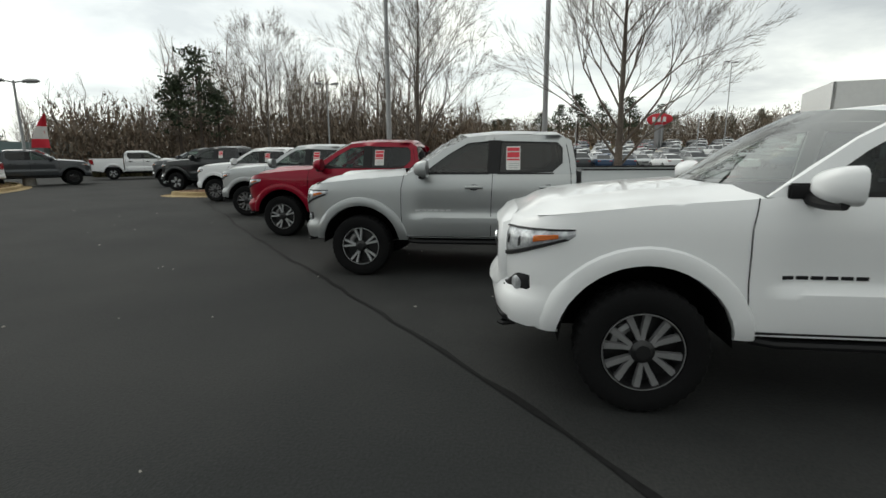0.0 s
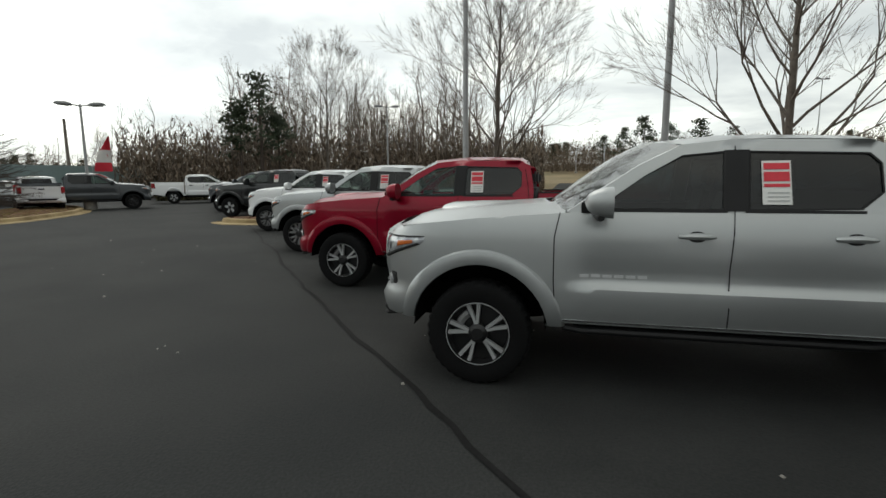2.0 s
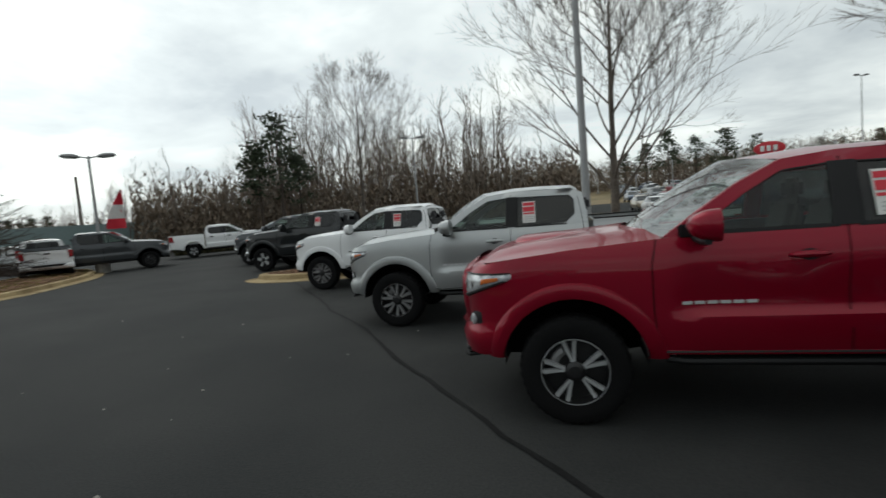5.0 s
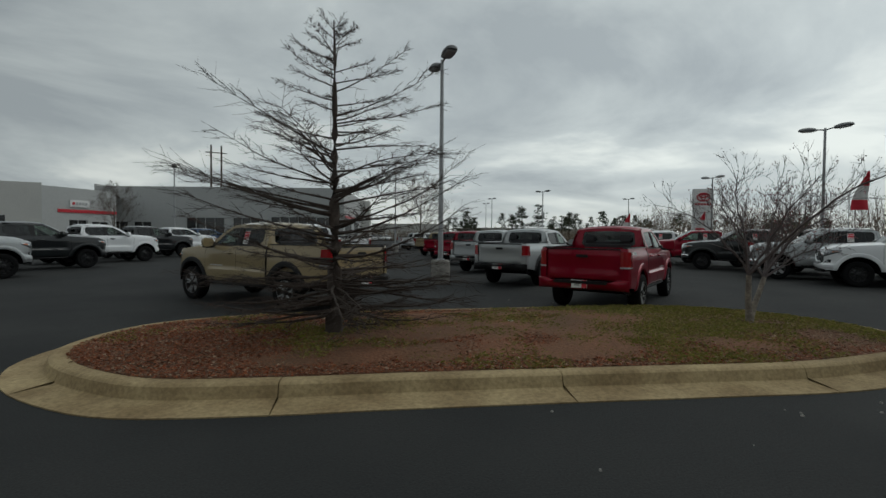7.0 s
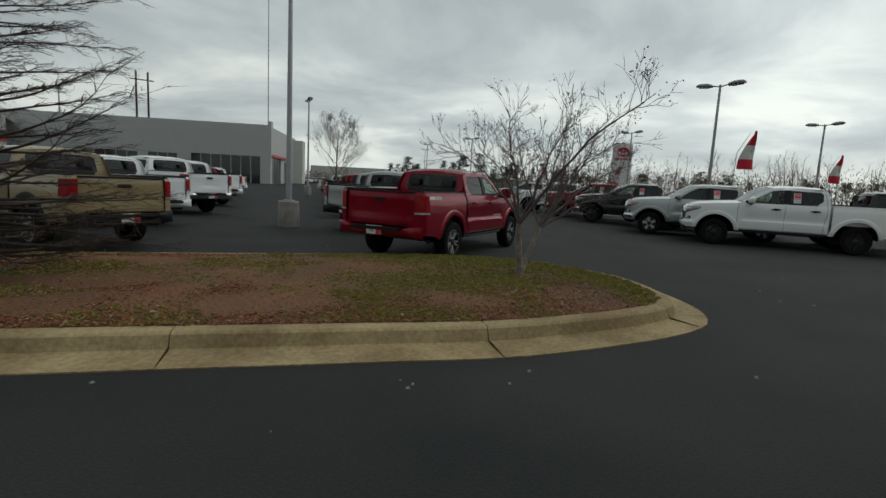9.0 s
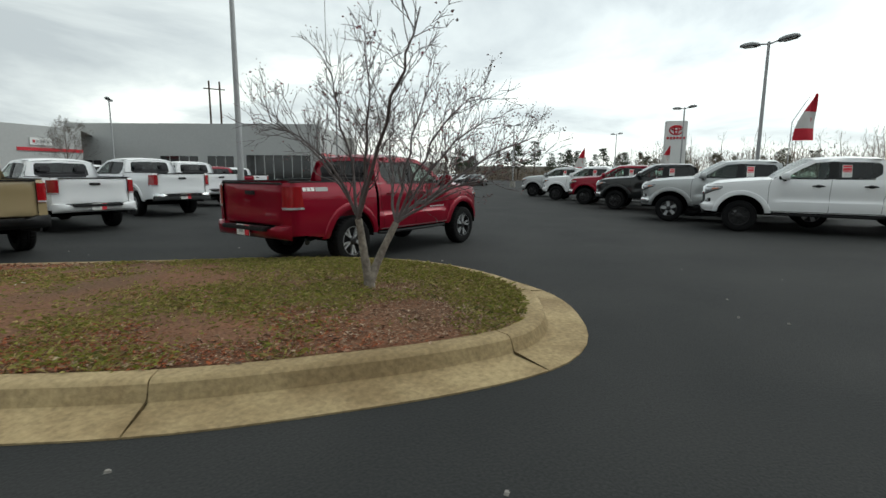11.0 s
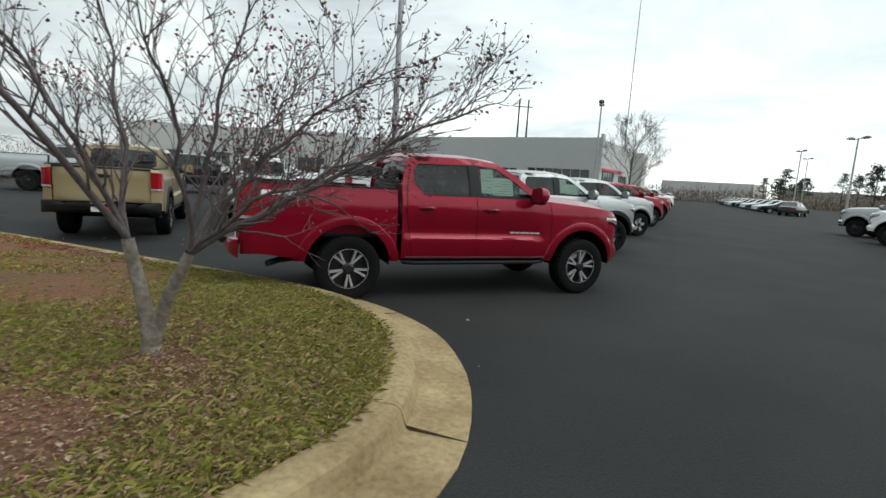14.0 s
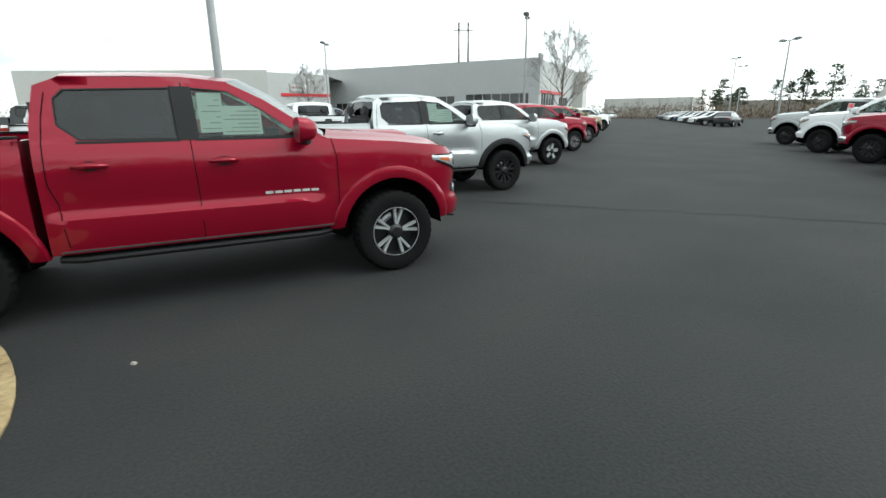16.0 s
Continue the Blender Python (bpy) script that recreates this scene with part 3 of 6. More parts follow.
def cab_frame():
    """Pillars, roof and the back of the cab."""
    bm = bmesh.new()
    for inner, outer in ((FRONT_IN, FRONT_OUT), (REAR_IN, REAR_OUT)):
        a, b = densify(inner), densify(outer)
        rows = [[on_side(*p, -0.03) for p in a], [on_side(*p) for p in a], [on_side(*p) for p in b]]
        sheet(bm, rows, True)
    # the pillar beside the windshield
    left = densify(FRONT_OUT[:3], False, 3)
    sh = [Vector((-s, y, z)) for s, y, z in SHIELD]
    sheet(bm, [[on_side(*p) for p in left], [tuple(sh[0].lerp(sh[1], k / 2)) for k in range(2)] + [tuple(sh[1].lerp(sh[2], k / 2)) for k in range(2)] + [tuple(sh[2].lerp(sh[3], k / 2)) for k in range(3)]])
    # roof, half: from the windshield's top and the side rail to the middle
    rail = [(1.34, 1.715), (1.655, 1.745), (2.0, 1.742), (2.42, 1.725), (2.50, 1.69)]
    rows = []
    for s, z in rail:
        y0 = side_y(z) if s < 2.5 else 0.66
        row = []
        for k in range(9):
            u = 1 - k / 8
            bow = -0.16 * (1 - u * u) if s < 1.4 else 0.0
            crown = 0.055 * (1 - u * u) if s < 1.4 else 0.062 * (1 - u ** 2.4) if s < 2.5 else 0.05 * (1 - u ** 2.4)
            yy = y0 * u if s > 1.35 else (0.667 * u if k else y0)
            row.append((-(s + bow), yy, z + crown))
        rows.append(row)
    sheet(bm, rows)
    # back of the cab round the rear window
    inner = [(0.0, 1.34), (0.55, 1.34), (0.60, 1.38), (0.57, 1.62), (0.52, 1.66), (0.0, 1.675)]
    outer = [(0.0, 0.8), (0.80, 0.8), (0.815, 1.27), (0.70, 1.66), (0.66, 1.69), (0.0, 1.74)]

    def back(y, z):
        return (-(2.615 - 0.25 * max(0.0, z - 1.27) - 0.03 * (y / 0.8) ** 2), y, z)

    sheet(bm, [[back(*p) for p in inner], [back(*p) for p in outer]])
    corner = [(2.615, 1.268), (2.61, 1.40), (2.56, 1.665), (2.42, 1.725)]
    cut = [back(0.815, 1.27), back(0.79, 1.40), back(0.70, 1.66), back(0.66, 1.69)]
    sheet(bm, [[on_side(*p) for p in corner], cut])
    return mirror(bm)


def pane(poly, inset=0.0, out=-0.008):
    bm = bmesh.new()
    bm.faces.new([bm.verts.new(on_side(s, z, out)) for s, z in densify(poly, True, 2)])
    return bm


def bed_sides():
    bm = bmesh.new()
    rows = []
    s = 2.675
    cols = []
    while s < 4.385:
        cols.append(s)
        s += 0.055
    cols += [4.37, 4.40]
    for s in sorted(cols):
        y = 0.902 - 0.05 * step(4.30, 4.40, s)
        lo = low_line(s, 0.9)
        if s > 3.75:
            lo = 0.50 + 0.06 * step(3.75, 4.3, s)
        col = []
        for z in [lo, *LEVELS, 1.30]:
            z = min(max(z, lo), 1.30)
            o = lerp_table(SIDE, min(z, 1.22)) - 0.02 * step(1.2, 1.3, z)
            col.append((-s, y + o, z))
        col = sorted(col, key=lambda p: p[2])
        col += [(-s, y - 0.06, 1.315), (-s, y - 0.13, 1.31), (-s, y - 0.135, 0.78)]
        rows.append(col)
    sheet(bm, rows)
    # front wall of the bed
    sheet(bm, [[(-2.675, 0.0, 0.55), (-2.675, 0.86, 0.55)], [(-2.675, 0.0, 1.30), (-2.675, 0.86, 1.30)]])
    sheet(bm, [[(-2.71, 0.0, 0.55), (-2.71, 0.86, 0.55)], [(-2.71, 0.0, 1.30), (-2.71, 0.86, 1.30)], [(-2.675, 0.0, 1.30), (-2.675, 0.86, 1.30)]])
    return mirror(bm)


def flare(centre):
    """The raised lip round a wheel arch, on both sides."""
    bm = bmesh.new()
    rows = []
    for k in range(25):
        a = radians(-14 + 208 * k / 24)
        row = []
        for r, o in ((ARCH_R - 0.025, -0.03), (ARCH_R - 0.02, 0.018), (ARCH_R + 0.03, 0.027), (ARCH_R + 0.075, 0.018), (ARCH_R + 0.095, -0.012)):
            wide = 1.0 + 0.05 * abs(math.cos(a))
            s, z = centre - r * wide * math.cos(a), ARCH_Z + r * math.sin(a)
            y = lerp_table(NOSE, s) if s < 0 else 0.902
            row.append((-s, y + lerp_table(SIDE, max(0.45, z)) + o, max(z, 0.47)))
        rows.append(row)
    sheet(bm, rows)
    return bm


def nose_patch(y0, y1, z0, z1, out, n=8, m=4, s_end=None, slant=0.0):
    """A panel that follows the nose between two half widths (or round the corner to s_end)."""
    cols = outline(0.7)
    dense = []
    for (a, b) in zip(cols, cols[1:]):
        for j in range(4):
            dense.append(tuple(p + (q - p) * j / 4 for p, q in zip(a, b)))
    pick = [c for c in dense if y0 <= c[1] and (c[0] <= s_end if s_end is not None else c[1] <= y1)]
    bm = bmesh.new()
    rows = []
    for k, (s, y, nx, ny) in enumerate(pick):
        t = k / max(1, len(pick) - 1)
        lo, hi = z0(t), z1(t)
        row = []
        for j in range(m + 1):
            z = lo + (hi - lo) * j / m
            a, b, c = skin(s, y, nx, ny, z)
            o = out if 0 < j < m and 0 < k < len(pick) - 1 else out * 0.3 - 0.004
            row.append((-(a + nx * o), b + ny * o, c))
        rows.append(row)
    sheet(bm, rows)
    return bm


def seam(points, wide=0.007, out=0.004):
    """A dark shut line down the body side, through (s, z) points below the belt."""
    bm = bmesh.new()
    rows = []
    for k, (s, z) in enumerate(points):
        p, q = points[max(0, k - 1)], points[min(len(points) - 1, k + 1)]
        dx, dz = q[0] - p[0], q[1] - p[1]
        n = math.hypot(dx, dz) or 1
        row = []
        for sg in (-1, 1):
            a, c = s - sg * wide / 2 * dz / n, z + sg * wide / 2 * dx / n
            if z <= 1.272:
                x, y, zz = skin(a, 0.902, 0, 1, c)
            else:
                x, y, zz = a, side_y(c), c
            row.append((-x, y + out, zz))
        rows.append(row)
    sheet(bm, rows)
    return bm


def side_bar(s0, s1, z0, z1, out=0.006):
    bm = bmesh.new()
    p = [skin(s, 0.902, 0, 1, z) for s, z in ((s0, z0), (s1, z0), (s1, z1), (s0, z1))]
    top = [bm.verts.new((-a, b + out, c)) for a, b, c in p]
    base = [bm.verts.new((-a, b - 0.004, c)) for a, b, c in p]
    bm.faces.new(top)
    for k in range(4):
        bm.faces.new((top[k], top[(k + 1) % 4], base[(k + 1) % 4], base[k]))
    return bm


def tyre_mesh(r):
    bm = bmesh.new()
    ri = r * 0.60
    prof = [(ri, 0.10), (ri + 0.012, 0.118), (r * 0.74, 0.128), (r * 0.86, 0.13), (r * 0.95, 0.12), (r * 0.985, 0.10), (r, 0.075), (r, 0.03), (r - 0.012, 0.028), (r - 0.012, 0.018), (r, 0.016)]
    prof = prof + [(a, -b) for a, b in reversed(prof)]
    lathe(bm, prof, 72, "y")
    # shoulder blocks of the tread: every second pair of columns stands lower
    for v in bm.verts:
        q = math.hypot(v.co.x, v.co.z)
        if q > r * 0.94 and round((math.atan2(v.co.z, v.co.x) + (0.05 if v.co.y > 0 else 0)) / (2 * math.pi) * 72) % 2:
            v.co.x *= 1 - 0.011 / q
            v.co.z *= 1 - 0.011 / q
    return bm


def rim_faces(r, style):
    """Spokes of a wheel, in the plane of its face."""
    bm = bmesh.new()
    ri = r * 0.585
    n = {"split": 5, "grey": 6, "black": 6, "plain": 5}[style]
    for k in range(n):
        for off in ((-0.135, 0.135) if style in ("split", "grey", "black") else (0.0,)):
            a0 = 2 * math.pi * k / n + math.pi / 2
            w0, w1 = (0.010, 0.0165) if style == "split" else (0.014, 0.023)
            if style == "plain":
                w0, w1 = 0.04, 0.055
            rows = []
            for rr, t in ((0.062, 0.0), (ri * 0.55, 0.55), (ri * 0.985, 1.0)):
                a = a0 + off * (0.6 + 0.75 * t) * (1.0 if style == "split" else 1.35)
                c, s = math.cos(a), math.sin(a)
                w = w0 + (w1 - w0) * t
                y = 0.098 - 0.03 * t * (1 - t) + 0.005 * t
                row = []
                for ww, dy in ((-w, -0.03), (-w * 0.8, 0.0), (w * 0.8, 0.0), (w, -0.03)):
                    row.append((rr * c - ww * s, y + dy, rr * s + ww * c))
                rows.append(row)
            sheet(bm, rows)
    if style in ("split", "grey"):
        lathe(bm, [(ri * 1.035, 0.110), (ri * 1.03, 0.118), (ri * 1.008, 0.118), (ri * 1.0, 0.108)], 40, "y")
    return bm


def rim_barrel(r):
    bm = bmesh.new()
    ri = r * 0.60
    lathe(bm, [(ri, 0.116), (ri * 0.975, 0.116), (ri * 0.95, 0.10), (ri * 0.93, 0.02), (ri * 0.93, -0.10)], 40, "y")
    lathe(bm, [(ri * 0.93, 0.015), (ri * 0.5, 0.02), (0.0, 0.02)], 40, "y")
    return bm


def hub_mesh(r):
    bm = bmesh.new()
    lathe(bm, [(0.072, 0.07), (0.07, 0.10), (0.045, 0.112), (0.042, 0.118), (0.0, 0.12)], 18, "y")
    return bm


def caliper():
    """The cast brake caliper behind the spokes."""
    bm = bmesh.new()
    rows = []
    for k in range(7):
        a = radians(20 + 50 * k / 6)
        rows.append([(r * math.cos(a), y, r * math.sin(a)) for r, y in ((0.12, 0.03), (0.125, 0.055), (0.15, 0.065), (0.178, 0.055), (0.182, 0.03))])
    vs = sheet(bm, rows)
    bm.faces.new(vs[0])
    bm.faces.new(vs[-1])
    return bm


def sheet_on_glass(s0, s1, z0, z1, out, sgn=1):
    bm = bmesh.new()
    rows = [[(-s, sgn * (side_y(z) + out), z) for s in (s0, s1)] for z in (z0, z1)]
    rows += [[(-s, sgn * (side_y(z) + out - 0.002), z) for s in (s0, s1)] for z in (z1, z0)]
    sheet(bm, rows)
    return bm


def pickup(place, heading, colour, label, shape=MIDSIZE, rims="split", flares=None, sticker="", papers="", plate=False, bright_bumper=False, rails=False, scoop=False, decal="", dark_front=False, group="parked pickup trucks"):
    """A double-cab pickup whose front axle stands over place."""
    top = thing("pickup_truck", pose(place[0], place[1], 0, 0, 0, heading), label, "pickup truck", group)
    coat = PAINT[colour]
    k = shape.key

    def add(name, make, mat, parent=None, lab="", smooth=True, tag=""):
        return part(name, shared((name + tag, k, mat.name), lambda: shape.bend(make()), mat, smooth), mat, parent or top, lab)

    body = add("body", cab_body, coat)
    frame_ob = add("cab_frame", cab_frame, coat)
    add("cargo_bed", bed_sides, coat)
    add("bed_floor", lambda: shape_box((3.53, 0, 0.76), (1.70, 1.56, 0.04)), M_TRIM)
    # glass
    for sg, nm in ((1, "left"), (-1, "right")):
        for poly, mat, g in ((FRONT_IN, G_SMOKE if dark_front else G_FRONT, "front"), (REAR_IN, G_TINT, "rear")):
            add("side_window", lambda: flip(pane(poly), sg), mat, frame_ob, smooth=False, tag=nm + g)
    add("windshield", lambda: sheet_bm(shield_rows()), G_SHIELD, frame_ob)
    add("rear_window", rear_glass, G_TINT, frame_ob, smooth=False)
    # inside
    add("dashboard", lambda: shape_box((0.72, 0, 1.10), (0.42, 1.45, 0.26), bevel=0.05), M_TRIM)
    add("cabin_floor", lambda: shape_box((1.55, 0, 0.60), (2.05, 1.62, 0.06)), M_UNDER)
    for yy in (0.36, -0.36):
        add("seat", lambda: seat_mesh(1.62, yy), M_CLOTH, tag=str(yy))
    add("rear_bench", lambda: seat_mesh(2.42, 0, 1.30), M_CLOTH)
    add("steering_wheel", steering, M_TRIM)
    # shut lines, handles, mirrors
    for nm, pts in (("door_seam", [(0.545, 0.52), (0.525, 0.8), (0.525, 1.1), (0.56, 1.265)]), ("door_seam", [(1.625, 0.53), (1.625, 0.9), (1.64, 1.268), (1.655, 1.7)]), ("door_seam", [(2.50, 1.62), (2.535, 1.45), (2.555, 1.27), (2.56, 1.0), (2.52, 0.86), (2.50, 0.55)])):
        for sg in (1, -1):
            add(nm, lambda: flip(seam(densify(pts, False, 3)), sg), M_UNDER, body, tag="%g%d" % (pts[0][0], sg))
    for sg in (1, -1):
        for s in (1.42, 2.30):
            add("handle_cup", lambda: flip(handle_cup(s), sg), M_TRIM, body, tag="%g%d" % (s, sg))
            add("door_handle", lambda: flip(handle(s), sg), coat if colour != "white" or shape is MIDSIZE else M_TRIM, tag="%g%d" % (s, sg))
        mir = add("side_mirror", lambda: flip(mirror_shell(), sg), coat, tag=str(sg))
        add("mirror_foot", lambda: flip(mirror_foot(), sg), M_TRIM, mir, tag=str(sg))
        lamp = add("headlight", lambda: flip(nose_patch(0.55, 0, lambda t: 0.89 + 0.145 * t ** 1.3, lambda t: 1.072 + 0.012 * t, 0.012, s_end=-0.40), sg), M_LAMP, body, tag=str(sg))
        add("lamp_rim", lambda: flip(nose_patch(0.55, 0, lambda t: 0.878 + 0.145 * t ** 1.3, lambda t: 0.912 + 0.13 * t ** 1.3, 0.018, s_end=-0.41), sg), M_TRIM, lamp, tag=str(sg))
        add("lamp_eyebrow", lambda: flip(nose_patch(0.55, 0, lambda t: 1.066 + 0.012 * t, lambda t: 1.075 + 0.012 * t, 0.015, s_end=-0.40), sg), M_TRIM, lamp, tag=str(sg))
        for pa, pb in ((0.59, 0.665), (0.69, 0.755)):
            add("projector", lambda: flip(nose_patch(pa, pb, lambda t: 0.945 + 0.012 * t, lambda t: 1.03 + 0.006 * t, 0.019), sg), M_ALLOY_DARK, lamp, "dark lamp reflector", tag="%g%d" % (pa, sg))
        add("indicator", lambda: flip(nose_patch(0.77, 0, lambda t: 0.985 + 0.045 * t, lambda t: 1.05 + 0.012 * t, 0.018, s_end=-0.45), sg), M_AMBER, lamp, "amber reflector", tag=str(sg))
        fog = add("fog_lamp_bezel", lambda: flip(nose_patch(0.47, 0.80, lambda t: 0.668 + 0.012 * t, lambda t: 0.70 + 0.095 * step(0.0, 0.75, t), 0.010), sg), M_TRIM, body, tag=str(sg))
        add("fog_lamp", lambda: flip(fog_disc(), sg), M_LAMP, fog, tag=str(sg))
        tl = add("tail_light", lambda: flip(tail_lamp(), sg), M_TAIL, tag=str(sg))
        add("reversing_lamp", lambda: flip(tail_lamp(0.935, 0.965, 0.004), sg), M_LAMP, tl, tag=str(sg))
    # nose
    grille = add("grille", lambda: mirror(nose_patch(-0.01, 0.47, lambda t: 0.715 + 0.05 * step(0.75, 1, t), lambda t: 1.072 - 0.04 * step(0.6, 1, t), 0.004, m=6)), M_TRIM)
    for z in (0.79, 0.86, 0.93, 1.0):
        add("grille_bar", lambda: mirror(nose_patch(-0.01, 0.44, lambda t: z - 0.012, lambda t: z + 0.012, 0.022)), M_ALLOY_DARK if not bright_bumper else M_CHROME, grille, tag=str(z))
    add("grille_surround", lambda: mirror(grille_ring()), coat if not bright_bumper else M_CHROME, grille)
    add("emblem", lambda: ring_emblem((-0.838, 0, 0.905)), M_CHROME, grille)
    add("bumper_slot", lambda: mirror(nose_patch(-0.01, 0.42, lambda t: 0.664, lambda t: 0.705, 0.010)), M_TRIM, body)
    if bright_bumper:
        add("front_bumper", lambda: mirror(nose_patch(-0.01, 0.86, lambda t: 0.52, lambda t: 0.67, 0.02, s_end=-0.56)), M_CHROME if bright_bumper == "chrome" else coat, body)
    add("valance", lambda: mirror(nose_patch(-0.01, 0.66, lambda t: 0.37 + 0.09 * t, lambda t: 0.52 - 0.02 * t, 0.014)), M_TRIM, body)
    if scoop:
        add("hood_scoop", hood_scoop, coat, body)
    # flares and wells
    for s in (0.0, 3.236):
        for sg in (1, -1):
            add("fender_flare", lambda: flip(flare(s), sg), flares or coat, tag="%g%d" % (s, sg))
            add("wheel_well", lambda: flip(wheel_well(s), sg), M_UNDER, tag="%g%d" % (s, sg))
    add("underbody", underbody, M_UNDER)
    for sg in (1, -1):
        add("running_board", lambda: flip(side_step(), sg), M_TRIM, tag=str(sg))
        add("sill_strip", lambda: flip(side_bar(0.56, 2.56, 0.512, 0.526, 0.006), sg), M_CHROME if colour in ("silver", "red") else M_TRIM, body, tag=str(sg))
        add("pillar_trim", lambda: flip(pillar_trim(), sg), M_TRIM, frame_ob, tag=str(sg))
        add("bed_rail_cap", lambda: flip(bed_cap(), sg), M_TRIM, tag=str(sg))
        add("tow_hook", lambda: flip(tow_hook(), sg), M_TRIM, body, tag=str(sg))
        add("door_lining", lambda: flip(door_lining(), sg), M_TRIM, tag=str(sg))
    # tail
    gate = add("tailgate", tailgate, coat)
    add("gate_handle", lambda: shape_box((4.455, 0, 1.16), (0.03, 0.24, 0.06), bevel=0.012), M_TRIM, gate)
    add("gate_cap", lambda: shape_box((4.42, 0, 1.30), (0.09, 1.46, 0.025), bevel=0.008), M_TRIM, gate)
    bump = add("rear_bumper", rear_bumper, M_CHROME if bright_bumper == "chrome" else coat if not flares else M_TRIM)
    add("bumper_step", lambda: shape_box((4.545, 0, 0.655), (0.16, 1.05, 0.06), bevel=0.015), M_TRIM, bump)
    add("exhaust_pipe", exhaust, M_ALLOY_DARK)
    if plate:
        pl = add("dealer_plate", lambda: shape_box((4.60, 0, 0.62), (0.008, 0.31, 0.155)), M_STICK, bump, "red and white dealer plate")
        add("plate_band", lambda: shape_box((4.605, -0.10, 0.62), (0.008, 0.10, 0.15)), M_STICK_RED, pl)
        add("plate_print", lambda: shape_box((4.605, 0.045, 0.61), (0.008, 0.10, 0.05)), M_GREYINK, pl)
    # model script as plain bars
    for sg in (1, -1):
        if shape is MIDSIZE:
            for j in range(6):
                add("script_bar", lambda: flip(side_bar(0.70 + j * 0.075, 0.76 + j * 0.075, 0.828, 0.848), sg), M_SCRIPT if colour != "white" else M_TRIM, body, tag="%d%d" % (j, sg))
        if decal:
            ink = M_STICK if decal == "white" else M_INK
            for j in range(3):
                add("bed_decal", lambda: flip(side_bar(3.98 + j * 0.075, 4.04 + j * 0.075, 1.19, 1.245, 0.003), sg), ink, body, tag="%s%d%d" % (decal, j, sg))
            add("bed_decal", lambda: flip(side_bar(3.72, 3.96, 1.185, 1.245, 0.003), sg), M_GREYINK, body, tag="g%d" % sg)
    # window papers
    if sticker:
        sg = 1 if sticker == "left" else -1
        p = add("window_sticker", lambda: sheet_on_glass(1.80, 1.965, 1.325, 1.60, 0.004, sg), M_STICK, frame_ob, "red and white window sticker", tag=sticker, smooth=False)
        for j, (a, b) in enumerate(((1.545, 1.585), (1.47, 1.53), (1.435, 1.455))):
            add("red_panel", lambda: sheet_on_glass(1.81, 1.955, a, b, 0.007, sg), M_STICK_RED, p, tag=sticker + str(j), smooth=False)
        for j in range(3):
            add("print_line", lambda: sheet_on_glass(1.83, 1.95, 1.345 + j * 0.025, 1.352 + j * 0.025, 0.007, sg), M_GREYINK, p, tag=sticker + str(j), smooth=False)
    if papers:
        sg = 1 if papers == "left" else -1
        for j, (a, b, c, d) in enumerate(((1.10, 1.40, 1.31, 1.53), (1.38, 1.555, 1.33, 1.63))):
            q = add("price_sheet", lambda: sheet_on_glass(a, b, c, d, -0.014 - 0.003 * j, sg), M_STICK, frame_ob, "printed price sheets behind the glass", tag=papers + str(j), smooth=False)
            for i in range(6):
                z = c + (d - c) * (i + 0.6) / 7
                add("print_line", lambda: sheet_on_glass(a + 0.02, b - 0.02 - 0.05 * (i % 3), z, z + 0.008, -0.011 - 0.003 * j, sg), M_GREYINK, q, tag="%s%d%d" % (papers, i, j), smooth=False)
    if rails:
        add("headache_bar", headache_bar, M_CHROME)
    # wheels
    r = shape.tyre
    for s, y in ((0, 0.80), (0, -0.80), (3.236, 0.80), (3.236, -0.80)):
        c = shape(s, y, 0)
        turn = 0 if y > 0 else 180
        w = part("wheel", shared(("wheel", r), lambda: tyre_mesh(r), M_TYRE, True, 30), M_TYRE, top, "black rubber tyre on an alloy rim")
        w.matrix_basis = pose(c.x, c.y, r, 0, 37 * s + 11 * y, turn)
        dark = M_ALLOY_DARK
        part("rim", shared(("rim", r, dark.name), lambda: rim_barrel(r), dark), dark, w)
        sp = {"split": M_ALLOY, "grey": M_ALLOY_GREY, "black": M_ALLOY_DARK, "plain": M_ALLOY}[rims]
        part("spokes", shared(("spokes", r, rims), lambda: rim_faces(r, rims), sp), sp, w)
        if s == 0:
            part("brake_caliper", shared(("caliper",), caliper, M_ALLOY_GREY), M_ALLOY_GREY, w)
        part("hub_cap", shared(("hub", r), lambda: hub_mesh(r), M_ALLOY_DARK), M_ALLOY_DARK, w)
    return top


def shape_box(c, size, bevel=0.0):
    bm = bmesh.new()
    box(bm, (-c[0], c[1], c[2]), size, bevel=bevel)
    return bm


def flip(bm, sg):
    if sg < 0:
        for v in bm.verts:
            v.co.y = -v.co.y
    return bm


def sheet_bm(rows):
    bm = bmesh.new()
    sheet(bm, rows)
    return bm


def rear_glass():
    bm = bmesh.new()
    poly = [(0.55, 1.34), (0.60, 1.38), (0.57, 1.62), (0.52, 1.66), (0.0, 1.675), (-0.52, 1.66), (-0.57, 1.62), (-0.60, 1.38), (-0.55, 1.34)]
    bm.faces.new([bm.verts.new((-(2.605 - 0.25 * max(0.0, z - 1.27) - 0.03 * (y / 0.8) ** 2), y, z)) for y, z in poly])
    return bm


